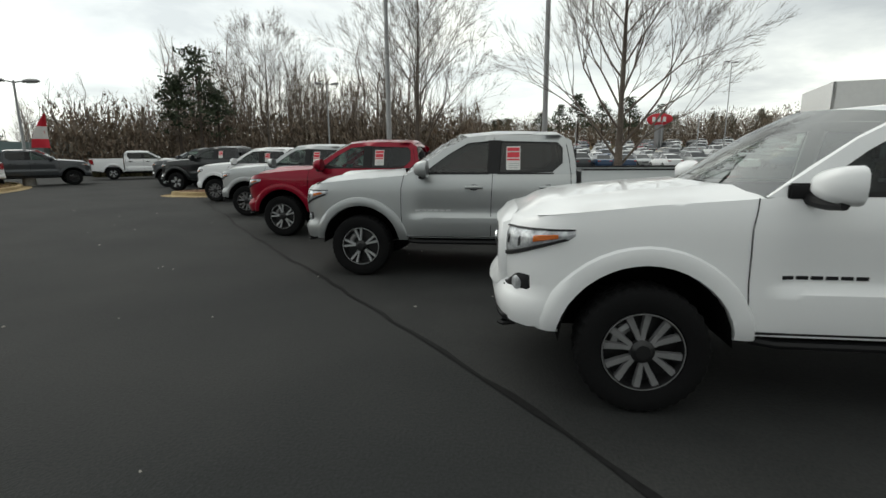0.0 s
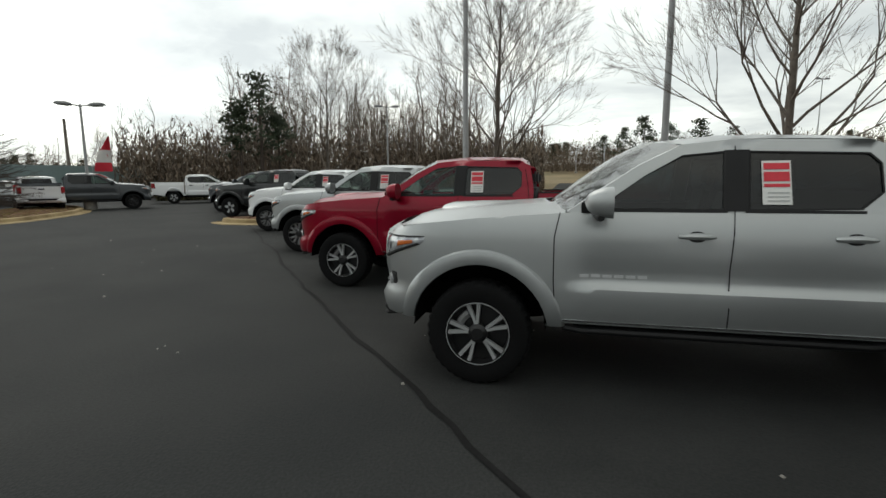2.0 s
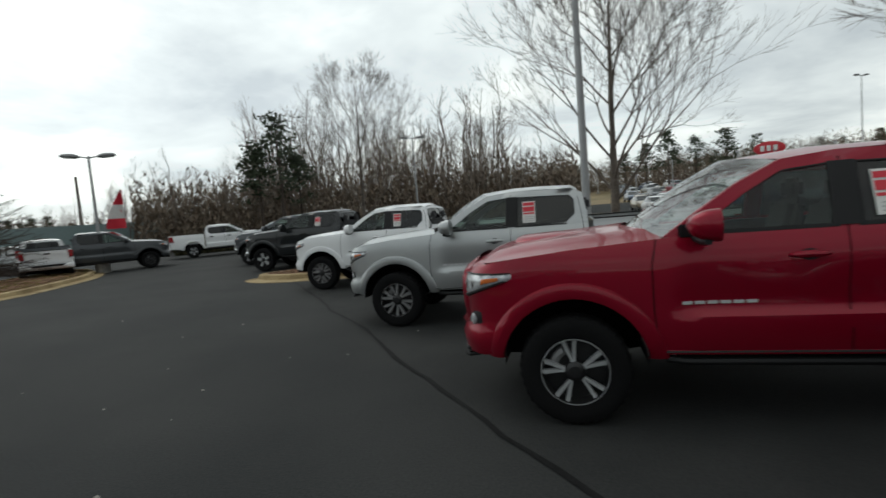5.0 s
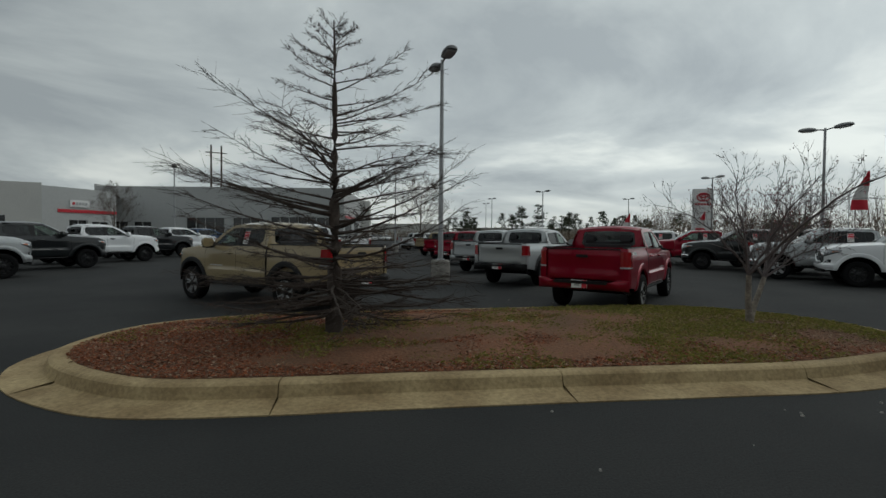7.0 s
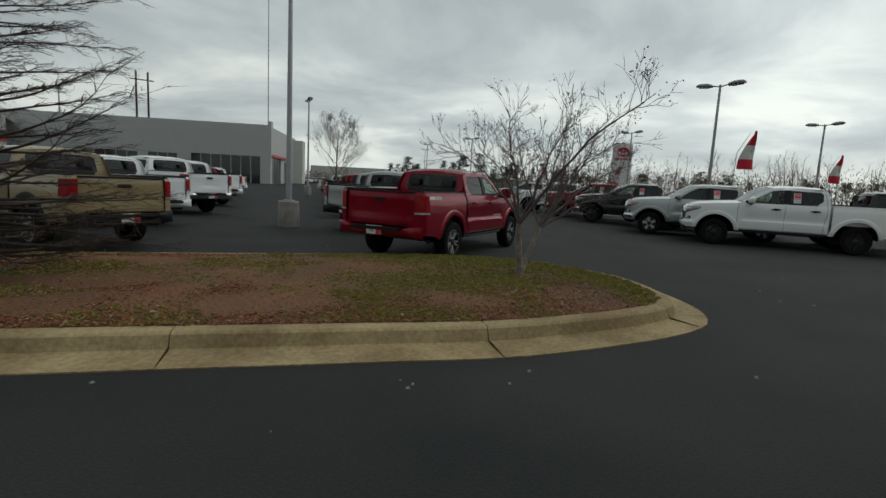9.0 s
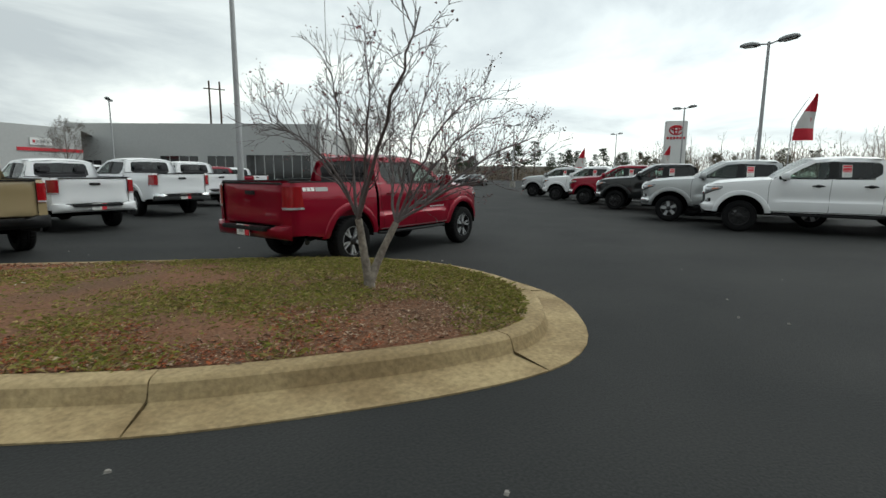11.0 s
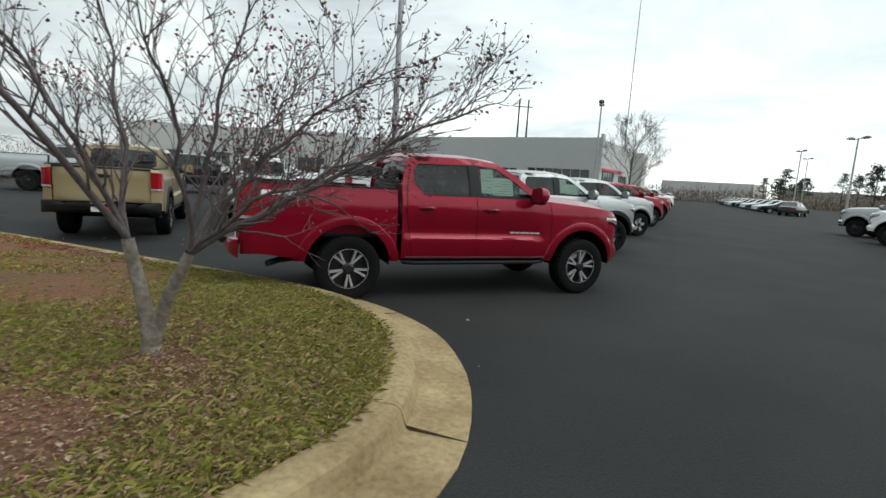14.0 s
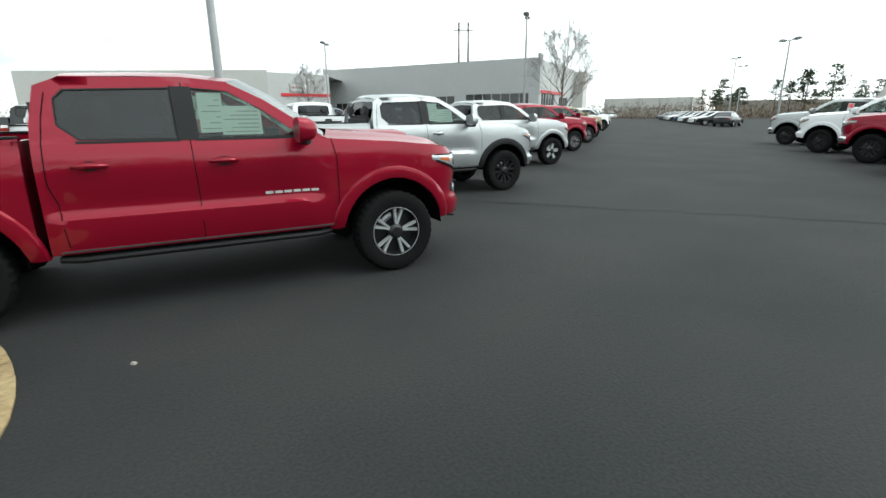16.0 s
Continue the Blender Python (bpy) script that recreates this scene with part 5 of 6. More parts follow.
# the neighbouring lot down the slope to the north-east
for row in range(9):
    for k in range(13):
        a = radians(61.5 + 2.35 * k + 0.4 * (row % 2))
        d = 50 + 8.5 * row
        x, y = 17 + d * math.cos(a), -1 + d * math.sin(a)
        if rng.random() < 0.06 or x > 62:
            continue
        c = rng.choice(TONES)
        car(x, y, 100 + 180 * (row % 2) + rng.uniform(-3, 3), c, rng.choice((1.0, 1.0, 1.15)), WORDS[c] + " car in the neighbouring lot", "cars in the neighbouring lot")
# cars at the far end of the second aisle
for k in range(12):
    c = rng.choice(TONES) if k else "black"
    x, y = -50 - 3.1 * k, -27.5 - 3.1 * k
    car(x, y, 315 if k else 200, c, 1.0, WORDS[c] + " sedan at the far end of the lot", "sedans at the far end")
for k in range(14):
    c = rng.choice(TONES)
    car(-88 + 2.0 * k, -88 - 2.9 * k * 0.25 + 8, 60, c, 1.05, WORDS[c] + " car by the far buildings", "cars by the far buildings")
for k in range(8):
    c = rng.choice(TONES)
    car(-19 - 3.0 * k, 20 + 2.2 * k, 40, c, 1.1, WORDS[c] + " car beyond the second island", "cars beyond the second island")


# ---- lamp posts ----
def lamp_post(x, y, turn, high=7.1, plinth=0.75, arms=2, label="galvanised lamp post with two shoebox heads on a concrete base"):
    top = thing("lamp_post", pose(x, y, ground_height(x, y), 0, 0, turn), label, "lamp post", "lamp posts")
    if plinth:
        part("plinth", shared(("plinth", plinth), lambda: plinth_mesh(plinth), M_CONC), M_CONC, top, "chipped concrete base")
    bm = bmesh.new()
    lathe(bm, [(0.16, plinth), (0.16, plinth + 0.03), (0.085, plinth + 0.04), (0.085, plinth + 0.3), (0.055, high - 0.2), (0.05, high), (0.0, high)], 12)
    part("pole", bm, M_STEEL, top)
    for k in range(arms):
        sg = 1 if k == 0 else -1
        head = part("lamp_head", shared(("lamphead",), lamp_head, M_LAMPHEAD), M_LAMPHEAD, top)
        head.matrix_basis = pose(0, 0, high - 0.10, 0, -5 * sg if sg > 0 else -5, 0 if sg > 0 else 180)
        part("lens", shared(("lamplens",), lamp_lens, M_LENS), M_LENS, head)


def plinth_mesh(h):
    bm = bmesh.new()
    lathe(bm, [(0.31, 0.0), (0.305, h * 0.5), (0.30, h - 0.03), (0.27, h), (0.0, h)], 20)
    for v in bm.verts:
        v.co += Vector((noise.noise(v.co * 5), noise.noise(v.co * 5 + Vector((9, 0, 0))), 0)) * 0.012
    return bm


def lamp_head():
    bm = bmesh.new()
    tube(bm, [(0, 0, 0.0), (0.25, 0, 0.03), (0.42, 0, 0.04)], [0.035, 0.03, 0.03], 8)
    rows = []
    for x, w, h in ((0.36, 0.10, 0.05), (0.42, 0.17, 0.10), (0.65, 0.21, 0.15), (0.95, 0.20, 0.13), (1.08, 0.15, 0.08), (1.12, 0.08, 0.04)):
        rows.append([(x, w * math.cos(radians(a)), 0.02 + h * max(0, math.sin(radians(a)))) for a in range(0, 181, 20)] + [(x, -w * 0.9, -0.015), (x, w * 0.9, -0.015)])
    vs = sheet(bm, rows, True)
    bm.faces.new(vs[0])
    bm.faces.new(vs[-1])
    return bm


def lamp_lens():
    bm = bmesh.new()
    box(bm, (0.76, 0, -0.03), (0.5, 0.30, 0.05), bevel=0.015)
    return bm


for x, y, turn, high in ((-2.33, -6.56, 50, 7.1), (-19.4, 4.45, 68, 6.9), (-9.8, 17.8, 40, 5.5), (-23.5, -25.4, 50, 7.8), (-15.0, -46.0, 60, 8.0), (-46.2, -20.7, 70, 7.0), (-88.0, -51.0, 70, 8.8), (12.55, 11.32, 45, 8.6), (17.49, 10.6, 45, 9.2), (-33, 11, 60, 6.7), (-66, -38, 60, 8), (-70, -16, 60, 7.5), (-40, -2, 60, 7.0), (-2, 40, 30, 8), (44, 76, 30, 13)):
    lamp_post(x, y, turn, high)
for a, d in ((109, 60), (89, 70), (85, 85), (97, 75), (80, 60), (76, 90), (72, 70), (92, 110)):
    x, y = 16 + d * math.cos(radians(a)), d * math.sin(radians(a))
    lamp_post(x, y, a, 5.2, 0.4, 1, "slim single-head lamp post in the neighbouring lot")


# ---- flags, signs ----
def flag(x, y, z, turn, h=1.9):
    top = thing("pole_flag", pose(x, y, z, 0, 0, turn), "red and white promotional flag hung from a lamp post", "flag", "promotional flags")
    bm = bmesh.new()
    tube(bm, [(0, 0, -z), (0.02, 0, 0.0), (0.62, 0, 1.05)], [0.02, 0.018, 0.012], 6)
    part("staff", bm, M_STEEL, top)
    for nm, a, b, mat in (("red_band", 0.62, 1.0, M_FLAGRED), ("white_band", 0.26, 0.62, M_FLAGWHITE), ("red_band", 0.0, 0.26, M_FLAGRED)):
        rows = []
        for j in range(7):
            t = a + (b - a) * j / 6
            zz = t * h - 0.75
            right = 0.95 - 0.05 * t
            left = 0.1 + 0.75 * t ** 1.6
            rows.append([(left + (right - left) * i / 6, 0.07 * math.sin(i * 1.1 + t * 5), zz) for i in range(7)])
        bm = bmesh.new()
        sheet(bm, rows)
        band = part(nm, bm, mat, top)
        if nm == "white_band":
            for j in range(2):
                e = bmesh.new()
                pts = [(0.62 + (0.17 - 0.06 * j) * math.cos(k * 0.52), 0.05, 0.10 + (0.12 - 0.05 * j) * math.sin(k * 0.52)) for k in range(13)]
                tube(e, pts, [0.018] * 13, 5)
                part("emblem", e, M_FLAGRED, band)


flag(-20.1, 5.5, 3.7, 120)
flag(-10.3, 18.5, 2.8, 60)
flag(-33.4, 11.6, 3.6, 120)
flag(-36, -3, 2.6, 120)
flag(-31, -8, 2.3, 120)


def totem():
    """The tall pale sign slab with a red oval emblem."""
    top = thing("pylon_sign", pose(-42.5, -3.0, 0, 0, 0, 20), "tall white pylon sign with a red emblem and bars", "sign")
    bm = bmesh.new()
    box(bm, (0, 0, 3.1), (0.5, 1.8, 6.2), bevel=0.06)
    part("slab", bm, M_SIGNWHITE, top)
    bm = bmesh.new()
    for ry, rz in ((0.55, 0.38), (0.16, 0.34), (0.37, 0.14)):
        pts = [(0.27, ry * math.cos(k * math.pi / 12), 5.4 + rz * math.sin(k * math.pi / 12) + (0.12 if rz == 0.14 else 0)) for k in range(25)]
        tube(bm, pts, [0.06] * 25, 6)
    part("emblem", bm, M_SIGNRED, top, "red ring emblem")
    for k in range(6):
        bm = bmesh.new()
        box(bm, (0.26, -0.65 + 0.26 * k, 4.72), (0.04, 0.19, 0.2))
        part("name_bar", bm, M_SIGNRED, top)


totem()


def oval_sign(x, y, z):
    top = thing("pole_sign", pose(x, y, 0, 0, 0, 260), "red oval sign on a grey pole", "sign")
    g = ground_height(x, y)
    bm = bmesh.new()
    tube(bm, [(0, 0, g), (0, 0, z - 0.9)], [0.75, 0.75], 4)
    part("pole", bm, M_LAMPHEAD, top)
    bm = bmesh.new()
    rows = []
    for r, d in ((1.0, -0.2), (1.0, 0.2), (0.9, 0.25), (0.0, 0.25)):
        rows.append([(d, 2.1 * r * math.cos(2 * math.pi * k / 24), z + 1.05 * r * math.sin(2 * math.pi * k / 24)) for k in range(24)])
    sheet(bm, rows, True)
    face = part("oval_face", bm, M_SIGNRED, top)
    for k in range(3):
        bm = bmesh.new()
        box(bm, (0.3, -0.95 + 0.85 * k, z), (0.06, 0.5, 0.85))
        part("name_bar", bm, M_SIGNWHITE, face)


oval_sign(37.9, 90.0, 7.3)


# ---- buildings ----
def wall_part(top, name, a, b, z0, z1, mat, thick=0.4, out=0.0):
    """A straight wall between plan points a and b."""
    a, b = Vector(a), Vector(b)
    d = (b - a).normalized()
    n = Vector((d.y, -d.x))
    bm = bmesh.new()
    c = (a + b) / 2 + n * (out - thick / 2)
    box(bm, (c.x, c.y, (z0 + z1) / 2), ((b - a).length, thick, z1 - z0), m=Matrix.Rotation(math.atan2(d.y, d.x), 3, "Z"))
    return part(name, bm, mat, top, smooth=False)


def facade(top, a, b, z0, z1, mat, openings, thick=0.4):
    """A wall with openings (from, to, bottom, top) along its length, built in pieces round them, with recessed dark panes."""
    a, b = Vector(a), Vector(b)
    d = (b - a).normalized()
    length = (b - a).length
    at = lambda t: a + d * t
    cut = 0.0
    for f, t, lo, hi in openings:
        wall_part(top, "wall", at(cut), at(f), z0, z1, mat, thick)
        if hi < z1:
            wall_part(top, "lintel", at(f), at(t), hi, z1, mat, thick)
        if lo > z0:
            wall_part(top, "wall", at(f), at(t), z0, lo, mat, thick)
        win = wall_part(top, "window", at(f), at(t), lo, hi, M_DARKGLASS, 0.05, -0.22)
        n = max(1, round((t - f) / 1.6))
        for k in range(n + 1):
            p = f + (t - f) * k / n
            w = wall_part(top, "mullion", at(max(f, p - 0.05)), at(min(t, p + 0.05)), lo, hi, M_PANEL, 0.1, -0.1)
            w.parent = win
        cut = t
    wall_part(top, "wall", at(cut), at(length), z0, z1, mat, thick)


def showroom():
    top = thing("showroom_building", Matrix.Identity(4), "long grey dealership building with a glazed entrance corner", "building")
    c, l = Vector((-51.0, -58.9)), Vector((-27.5, -94.0))
    d = (l - c).normalized()
    span = (l - c).length
    facade(top, l, c, 0, 9.5, M_PANEL, [(span - 40, span - 37, 0.3, 3.4), (span - 36, span - 33, 0.3, 3.4), (span - 27, span - 20.5, 0.4, 4.2), (span - 19, span - 14.5, 0.4, 4.2), (span - 12.5, span - 1.6, 0.0, 4.4)])
    n = Vector((-d.y, d.x)) * -1
    far = c + Vector((-20, -14))
    facade(top, c, far, 0, 9.2, M_PANEL, [(1.5, 9, 0, 4.4), (12, 18, 0, 4.0)])
    wall_part(top, "parapet", c + d * 0.3, c - d * 0.1, 4.4, 10.1, M_PANEL, 1.2)
    wall_part(top, "red_band", c + (far - c).normalized() * 0.5, c + (far - c).normalized() * 14, 4.4, 4.8, M_SIGNRED, 0.1, 0.3)
    tower = far + Vector((1, 3))
    wall_part(top, "tower", tower, tower + Vector((-3.5, -2.6)), 0, 8.8, M_WHITEWALL, 4.0)
    # flat roof
    bm = bmesh.new()
    q = [l, c, far, l + (far - c)]
    sheet(bm, [[(q[0].x, q[0].y, 9.0), (q[1].x, q[1].y, 9.0)], [(q[3].x, q[3].y, 9.0), (q[2].x, q[2].y, 9.0)]])
    part("roof", bm, M_CONC, top)
    wall_part(top, "back_wall", l, l + (far - c), 0, 9.8, M_PANEL)


showroom()


def service_wing():
    top = thing("service_building", Matrix.Identity(4), "pale service wing with dark bay doors and a red stripe", "building")
    a, b, c = Vector((19.0, -92.0)), Vector((-14.2, -76.5)), Vector((-24.4, -79.8))
    d = (b - a).normalized()
    length = (b - a).length
    facade(top, a, b, 0, 7.9, M_WHITEWALL, [(length - 8.2 - 8.0 * k, length - 3.6 - 8.0 * k, 0.0, 3.6) for k in reversed(range(4))])
    facade(top, b, c, 0, 7.6, M_PANEL, [(3.6, 6.2, 0, 3.2), (6.9, 9.4, 0, 3.0)])
    wall_part(top, "red_stripe", b + (c - b).normalized() * 2.0, c, 4.2, 4.65, M_SIGNRED, 0.1, 0.12)
    s = wall_part(top, "name_board", b + (c - b).normalized() * 3.6, b + (c - b).normalized() * 6.4, 5.0, 5.95, M_SIGNWHITE, 0.15, 0.2)
    for k in range(5):
        w = wall_part(top, "name_bar", b + (c - b).normalized() * (3.9 + 0.45 * k), b + (c - b).normalized() * (4.2 + 0.45 * k), 5.3, 5.65, M_SIGNRED if k == 0 else M_GREYINK, 0.05, 0.26)
        w.parent = s
    bm = bmesh.new()
    sheet(bm, [[(a.x, a.y, 7.4), (b.x, b.y, 7.4), (c.x, c.y, 7.4)], [(a.x - 8, a.y - 16, 7.4), (b.x - 8, b.y - 16, 7.4), (c.x - 8, c.y - 16, 7.4)]])
    part("roof", bm, M_CONC, top)
    wall_part(top, "side_wall", c, c + Vector((-3, -14)), 0, 7.6, M_PANEL)


service_wing()


def low_building(name, a, b, depth, high, mat, label, band=None):
    top = thing(name, Matrix.Identity(4), label, "building", "far buildings")
    a, b = Vector(a), Vector(b)
    g = ground_height(a.x, a.y)
    d = (b - a).normalized()
    n = Vector((d.y, -d.x))
    L = (b - a).length
    k = max(1, int(L // 7))
    facade(top, a, b, 0, g + high, mat, [(L * (i + 0.3) / k, L * (i + 0.6) / k, g + 0.8, g + high * 0.55) for i in range(k)])
    for p, q in ((b, b - n * depth), (b - n * depth, a - n * depth), (a - n * depth, a)):
        wall_part(top, "wall", p, q, 0, g + high, mat)
    bm = bmesh.new()
    sheet(bm, [[(a.x, a.y, g + high - 0.3), (b.x, b.y, g + high - 0.3)], [((a - n * depth).x, (a - n * depth).y, g + high - 0.3), ((b - n * depth).x, (b - n * depth).y, g + high - 0.3)]])
    part("roof", bm, M_CONC, top)
    if band:
        wall_part(top, "fascia_band", a, b, g + high * band[0], g + high * band[1], M_DARKGLASS, 0.1, 0.12)


def polar(ox, oy, az, d):
    return (ox + d * math.cos(radians(az)), oy + d * math.sin(radians(az)))


low_building("warehouse", polar(16.3, -2.6, 140.3, 62), polar(16.3, -2.6, 156, 56), 5, 2.9, M_TEAL, "low grey-green metal warehouse past the lot")
low_building("shed", polar(16.3, -2.6, 137.2, 66), polar(16.3, -2.6, 139.8, 64), 4, 2.3, M_TEAL, "small grey-green shed beside the warehouse")
low_building("white_building", polar(17.3, -4.6, 52, 100), polar(17.3, -4.6, 65.8, 92), 14, 9.0, M_SIGNWHITE, "white building with a dark band under its roof", (0.62, 0.74))
low_building("brick_store", polar(-1, 5, 215.5, 170), polar(-1, 5, 223, 175), 20, 5.2, M_WHITEWALL, "low pale store building across the road")
low_building("long_store", polar(3, 6, 200, 190), polar(3, 6, 214, 180), 20, 4.2, M_CONC, "long low building at the end of the lot")


def power_poles():
    for x, y in ((-148.2, -246.4), (-143.6, -248.6)):
        top = thing("power_pole", pose(x, y, 0, 0, 0, 64), "tall wooden transmission pole with a cross arm", "power pole", "power poles")
        bm = bmesh.new()
        tube(bm, [(0, 0, 0), (0, 0, 49)], [0.6, 0.42], 8)
        part("pole", bm, M_BARK_DARK, top)
        bm = bmesh.new()
        box(bm, (0, 0, 45), (0.4, 5.4, 0.5))
        part("cross_arm", bm, M_BARK_DARK, top)
    top = thing("radio_mast", pose(-131, -145, 0), "slim grey lattice radio mast beyond the showroom", "mast")
    bm = bmesh.new()
    tube(bm, [(0, 0, 0), (0, 0, 40), (0, 0, 72)], [0.22, 0.18, 0.14], 6)
    part("pole", bm, M_STEEL, top)
    for x, y, h in ((-26.5, 45.5, 7.0), (-29, 31, 7)):
        top = thing("utility_pole", pose(x, y, 0), "plain wooden utility pole", "utility pole", "utility poles")
        bm = bmesh.new()
        tube(bm, [(0, 0, 0), (0, 0, h)], [0.17, 0.11], 8)
        part("pole", bm, M_BARK, top)


power_poles()


# ---- trees ----
class Wood:
    """Collects tapered limbs as plain lists of vertices and faces, and leaves apart from them."""

    def __init__(self):
        self.v, self.f, self.lv, self.lf, self.tips, self.stem = [], [], [], [], [], 0

    def limb(self, pts, radii, n):
        base = len(self.v)
        for k, p in enumerate(pts):
            d = pts[min(k + 1, len(pts) - 1)] - pts[max(k - 1, 0)]
            q = d.to_track_quat("Z", "Y")
            a, b = q @ Vector((1, 0, 0)), q @ Vector((0, 1, 0))
            for j in range(n):
                t = 2 * math.pi * j / n
                self.v.append(tuple(p + (a * math.cos(t) + b * math.sin(t)) * radii[k]))
        for k in range(len(pts) - 1):
            for j in range(n):
                c, e = base + k * n + j, base + k * n + (j + 1) % n
                self.f.append((c, e, e + n, c + n))

    def leaf(self, p, size, r):
        a = Vector((r.uniform(-1, 1), r.uniform(-1, 1), r.uniform(-1, 1))).normalized()
        b = a.orthogonal().normalized()
        k = len(self.lv)
        for s, t, w in ((0, 0, 0), (0.5, 0.35, 0.1), (1.0, 0, 0), (0.5, -0.35, 0.1)):
            self.lv.append(tuple(p + a * size * s + b * size * t + a.cross(b) * size * w))
        self.lf.append((k, k + 1, k + 2, k + 3))


def grow(w, r, p, d, length, radius, depth, spread=0.6, lift=0.15, kink=0.18, n=5, kids=(2, 4), shrink=0.68, thin=0.55, leaves=0.0, fan=True):
    """A limb that bends and forks."""
    steps = 4 if depth > 1 else 3
    pts, rad = [p.copy()], [radius]
    d = d.normalized()
    forks = []
    for k in range(steps):
        d = (d + Vector((r.uniform(-kink, kink), r.uniform(-kink, kink), r.uniform(-kink, kink) + lift * 0.3))).normalized()
        p = p + d * (length / steps)
        pts.append(p.copy())
        rad.append(radius * (1 - (1 - thin) * (k + 1) / steps))
        forks.append((p.copy(), d.copy(), rad[-1]))
    w.limb(pts, rad, n)
    if depth == 0:
        w.tips.append((p, d))
        if leaves and r.random() < leaves:
            for _ in range(r.randint(2, 6)):
                w.leaf(p + Vector((r.gauss(0, 0.03), r.gauss(0, 0.03), r.gauss(0, 0.03))), r.uniform(0.014, 0.034), r)
        return
    count = r.randint(*kids)
    for j in range(count):
        q, dd, rr = forks[-1] if j < 2 else r.choice(forks[1:])
        side = dd.orthogonal().normalized()
        side.rotate(Matrix.Rotation(r.uniform(0, 2 * math.pi), 3, dd))
        nd = (dd + side * r.uniform(0.5, 1.3) * spread + Vector((0, 0, lift))).normalized()
        grow(w, r, q, nd, length * shrink * r.uniform(0.75, 1.15), max(0.003, rr * r.uniform(0.6, 0.8)), depth - 1, spread, lift, kink, max(3, n - 1), kids, shrink, thin, leaves)


def tree_object(name, w, mat, place, label, leaf_mat=None, turn=0, scale=1.0, twig_mat=None):
    top = thing(name, pose(*place, 0, 0, turn) @ Matrix.Scale(scale, 4), label, "tree", "trees")
    cut = w.stem or len(w.f)
    used = max(max(f) for f in w.f[:cut]) + 1
    t = raw("trunk", w.v[:used], w.f[:cut], mat, top)
    t.data.shade_smooth()
    if cut < len(w.f):
        raw("crown", w.v[used:], [tuple(i - used for i in f) for f in w.f[cut:]], twig_mat or mat, top).data.shade_smooth()
    if w.lf:
        raw("leaves", w.lv, w.lf, leaf_mat, top)
    return top


def crape_myrtle():
    """Two leaning trunks, and long arching limbs with clusters of dried leaves at the twigs' ends."""
    r = random.Random(21)
    w = Wood()
    second = Wood()
    fork_a, fork_b = Vector((0.13, -0.03, 0.78)), Vector((-0.25, 0.17, 0.72))
    w.limb([Vector((0.0, 0.0, -0.06)), Vector((0.01, -0.01, 0.12)), Vector((0.05, -0.03, 0.36)), fork_a], [0.075, 0.056, 0.046, 0.038], 10)
    second.limb([Vector((0.0, 0.0, 0.08)), Vector((-0.06, 0.04, 0.26)), Vector((-0.11, 0.09, 0.42)), fork_b], [0.055, 0.045, 0.04, 0.035], 10)
    w.stem = len(w.f)
    # where it starts, where it ends, sag or arch, thickness, how leafy
    limbs = [
        (fork_a, (1.30, 1.70, 2.30), 0.28, 0.024, 0.20), (fork_a, (0.95, -0.35, 1.75), 0.12, 0.019, 0.30), (fork_a, (0.30, -0.25, 2.35), 0.10, 0.020, 0.12),
        (fork_a, (0.50, -1.15, 1.85), 0.12, 0.018, 0.20), (fork_a, (0.75, 0.75, 2.15), 0.16, 0.020, 0.15), (fork_b, (-1.85, 1.05, 1.72), 0.08, 0.026, 0.8),
        (fork_b, (-1.40, 0.62, 1.92), 0.10, 0.021, 0.55), (fork_b, (-0.65, 0.40, 2.30), 0.08, 0.020, 0.3), (fork_b, (-1.25, 1.25, 1.42), 0.04, 0.019, 0.5),
        (fork_b, (-0.95, -0.55, 1.95), 0.14, 0.018, 0.45), (fork_b, (-0.15, 1.15, 1.95), 0.16, 0.018, 0.25), (fork_b, (-1.55, 0.15, 1.5), 0.06, 0.017, 0.45),
    ]
    for start, end, arch, thick, leafy in limbs:
        end = Vector(end)
        pts, rad = [], []
        bend = Vector((r.uniform(-0.1, 0.1), r.uniform(-0.1, 0.1), 0))
        for k in range(10):
            t = k / 9
            p = start.lerp(end, t) + Vector((0, 0, arch * math.sin(t * math.pi))) + bend * math.sin(t * math.pi)
            if 0 < k < 9:
                p += Vector((r.uniform(-0.03, 0.03), r.uniform(-0.03, 0.03), r.uniform(-0.03, 0.03)))
            pts.append(p)
            rad.append(thick * (1 - 0.82 * t))
        w.limb(pts, rad, 7)
        for k in range(2, 10):
            d = (pts[k] - pts[k - 1]).normalized()
            for _ in range((2 if k < 5 else 3) + (1 if leafy > 0.4 else 0)):
                side = d.orthogonal().normalized()
                side.rotate(Matrix.Rotation(r.uniform(0, 2 * math.pi), 3, d))
                go = d * 0.75 + side * r.uniform(0.4, 1.0) + Vector((0, 0, 0.35))
                grow(w, r, pts[k].lerp(pts[k - 1], r.random()), go, r.uniform(0.16, 0.36) * (1.15 - 0.3 * k / 9), max(0.0045, rad[k] * 0.5), 2, 0.6, 0.12, 0.2, 4, (2, 3), 0.72, 0.55, leafy)
    top = tree_object("crape_myrtle", w, M_MYRTLE, (1.70, 1.98, 0.19), "multi-stemmed crape myrtle with a few dried red leaves", M_LEAF, twig_mat=M_TWIG)
    raw("stem", second.v, second.f, M_MYRTLE, top).data.shade_smooth()
    return top


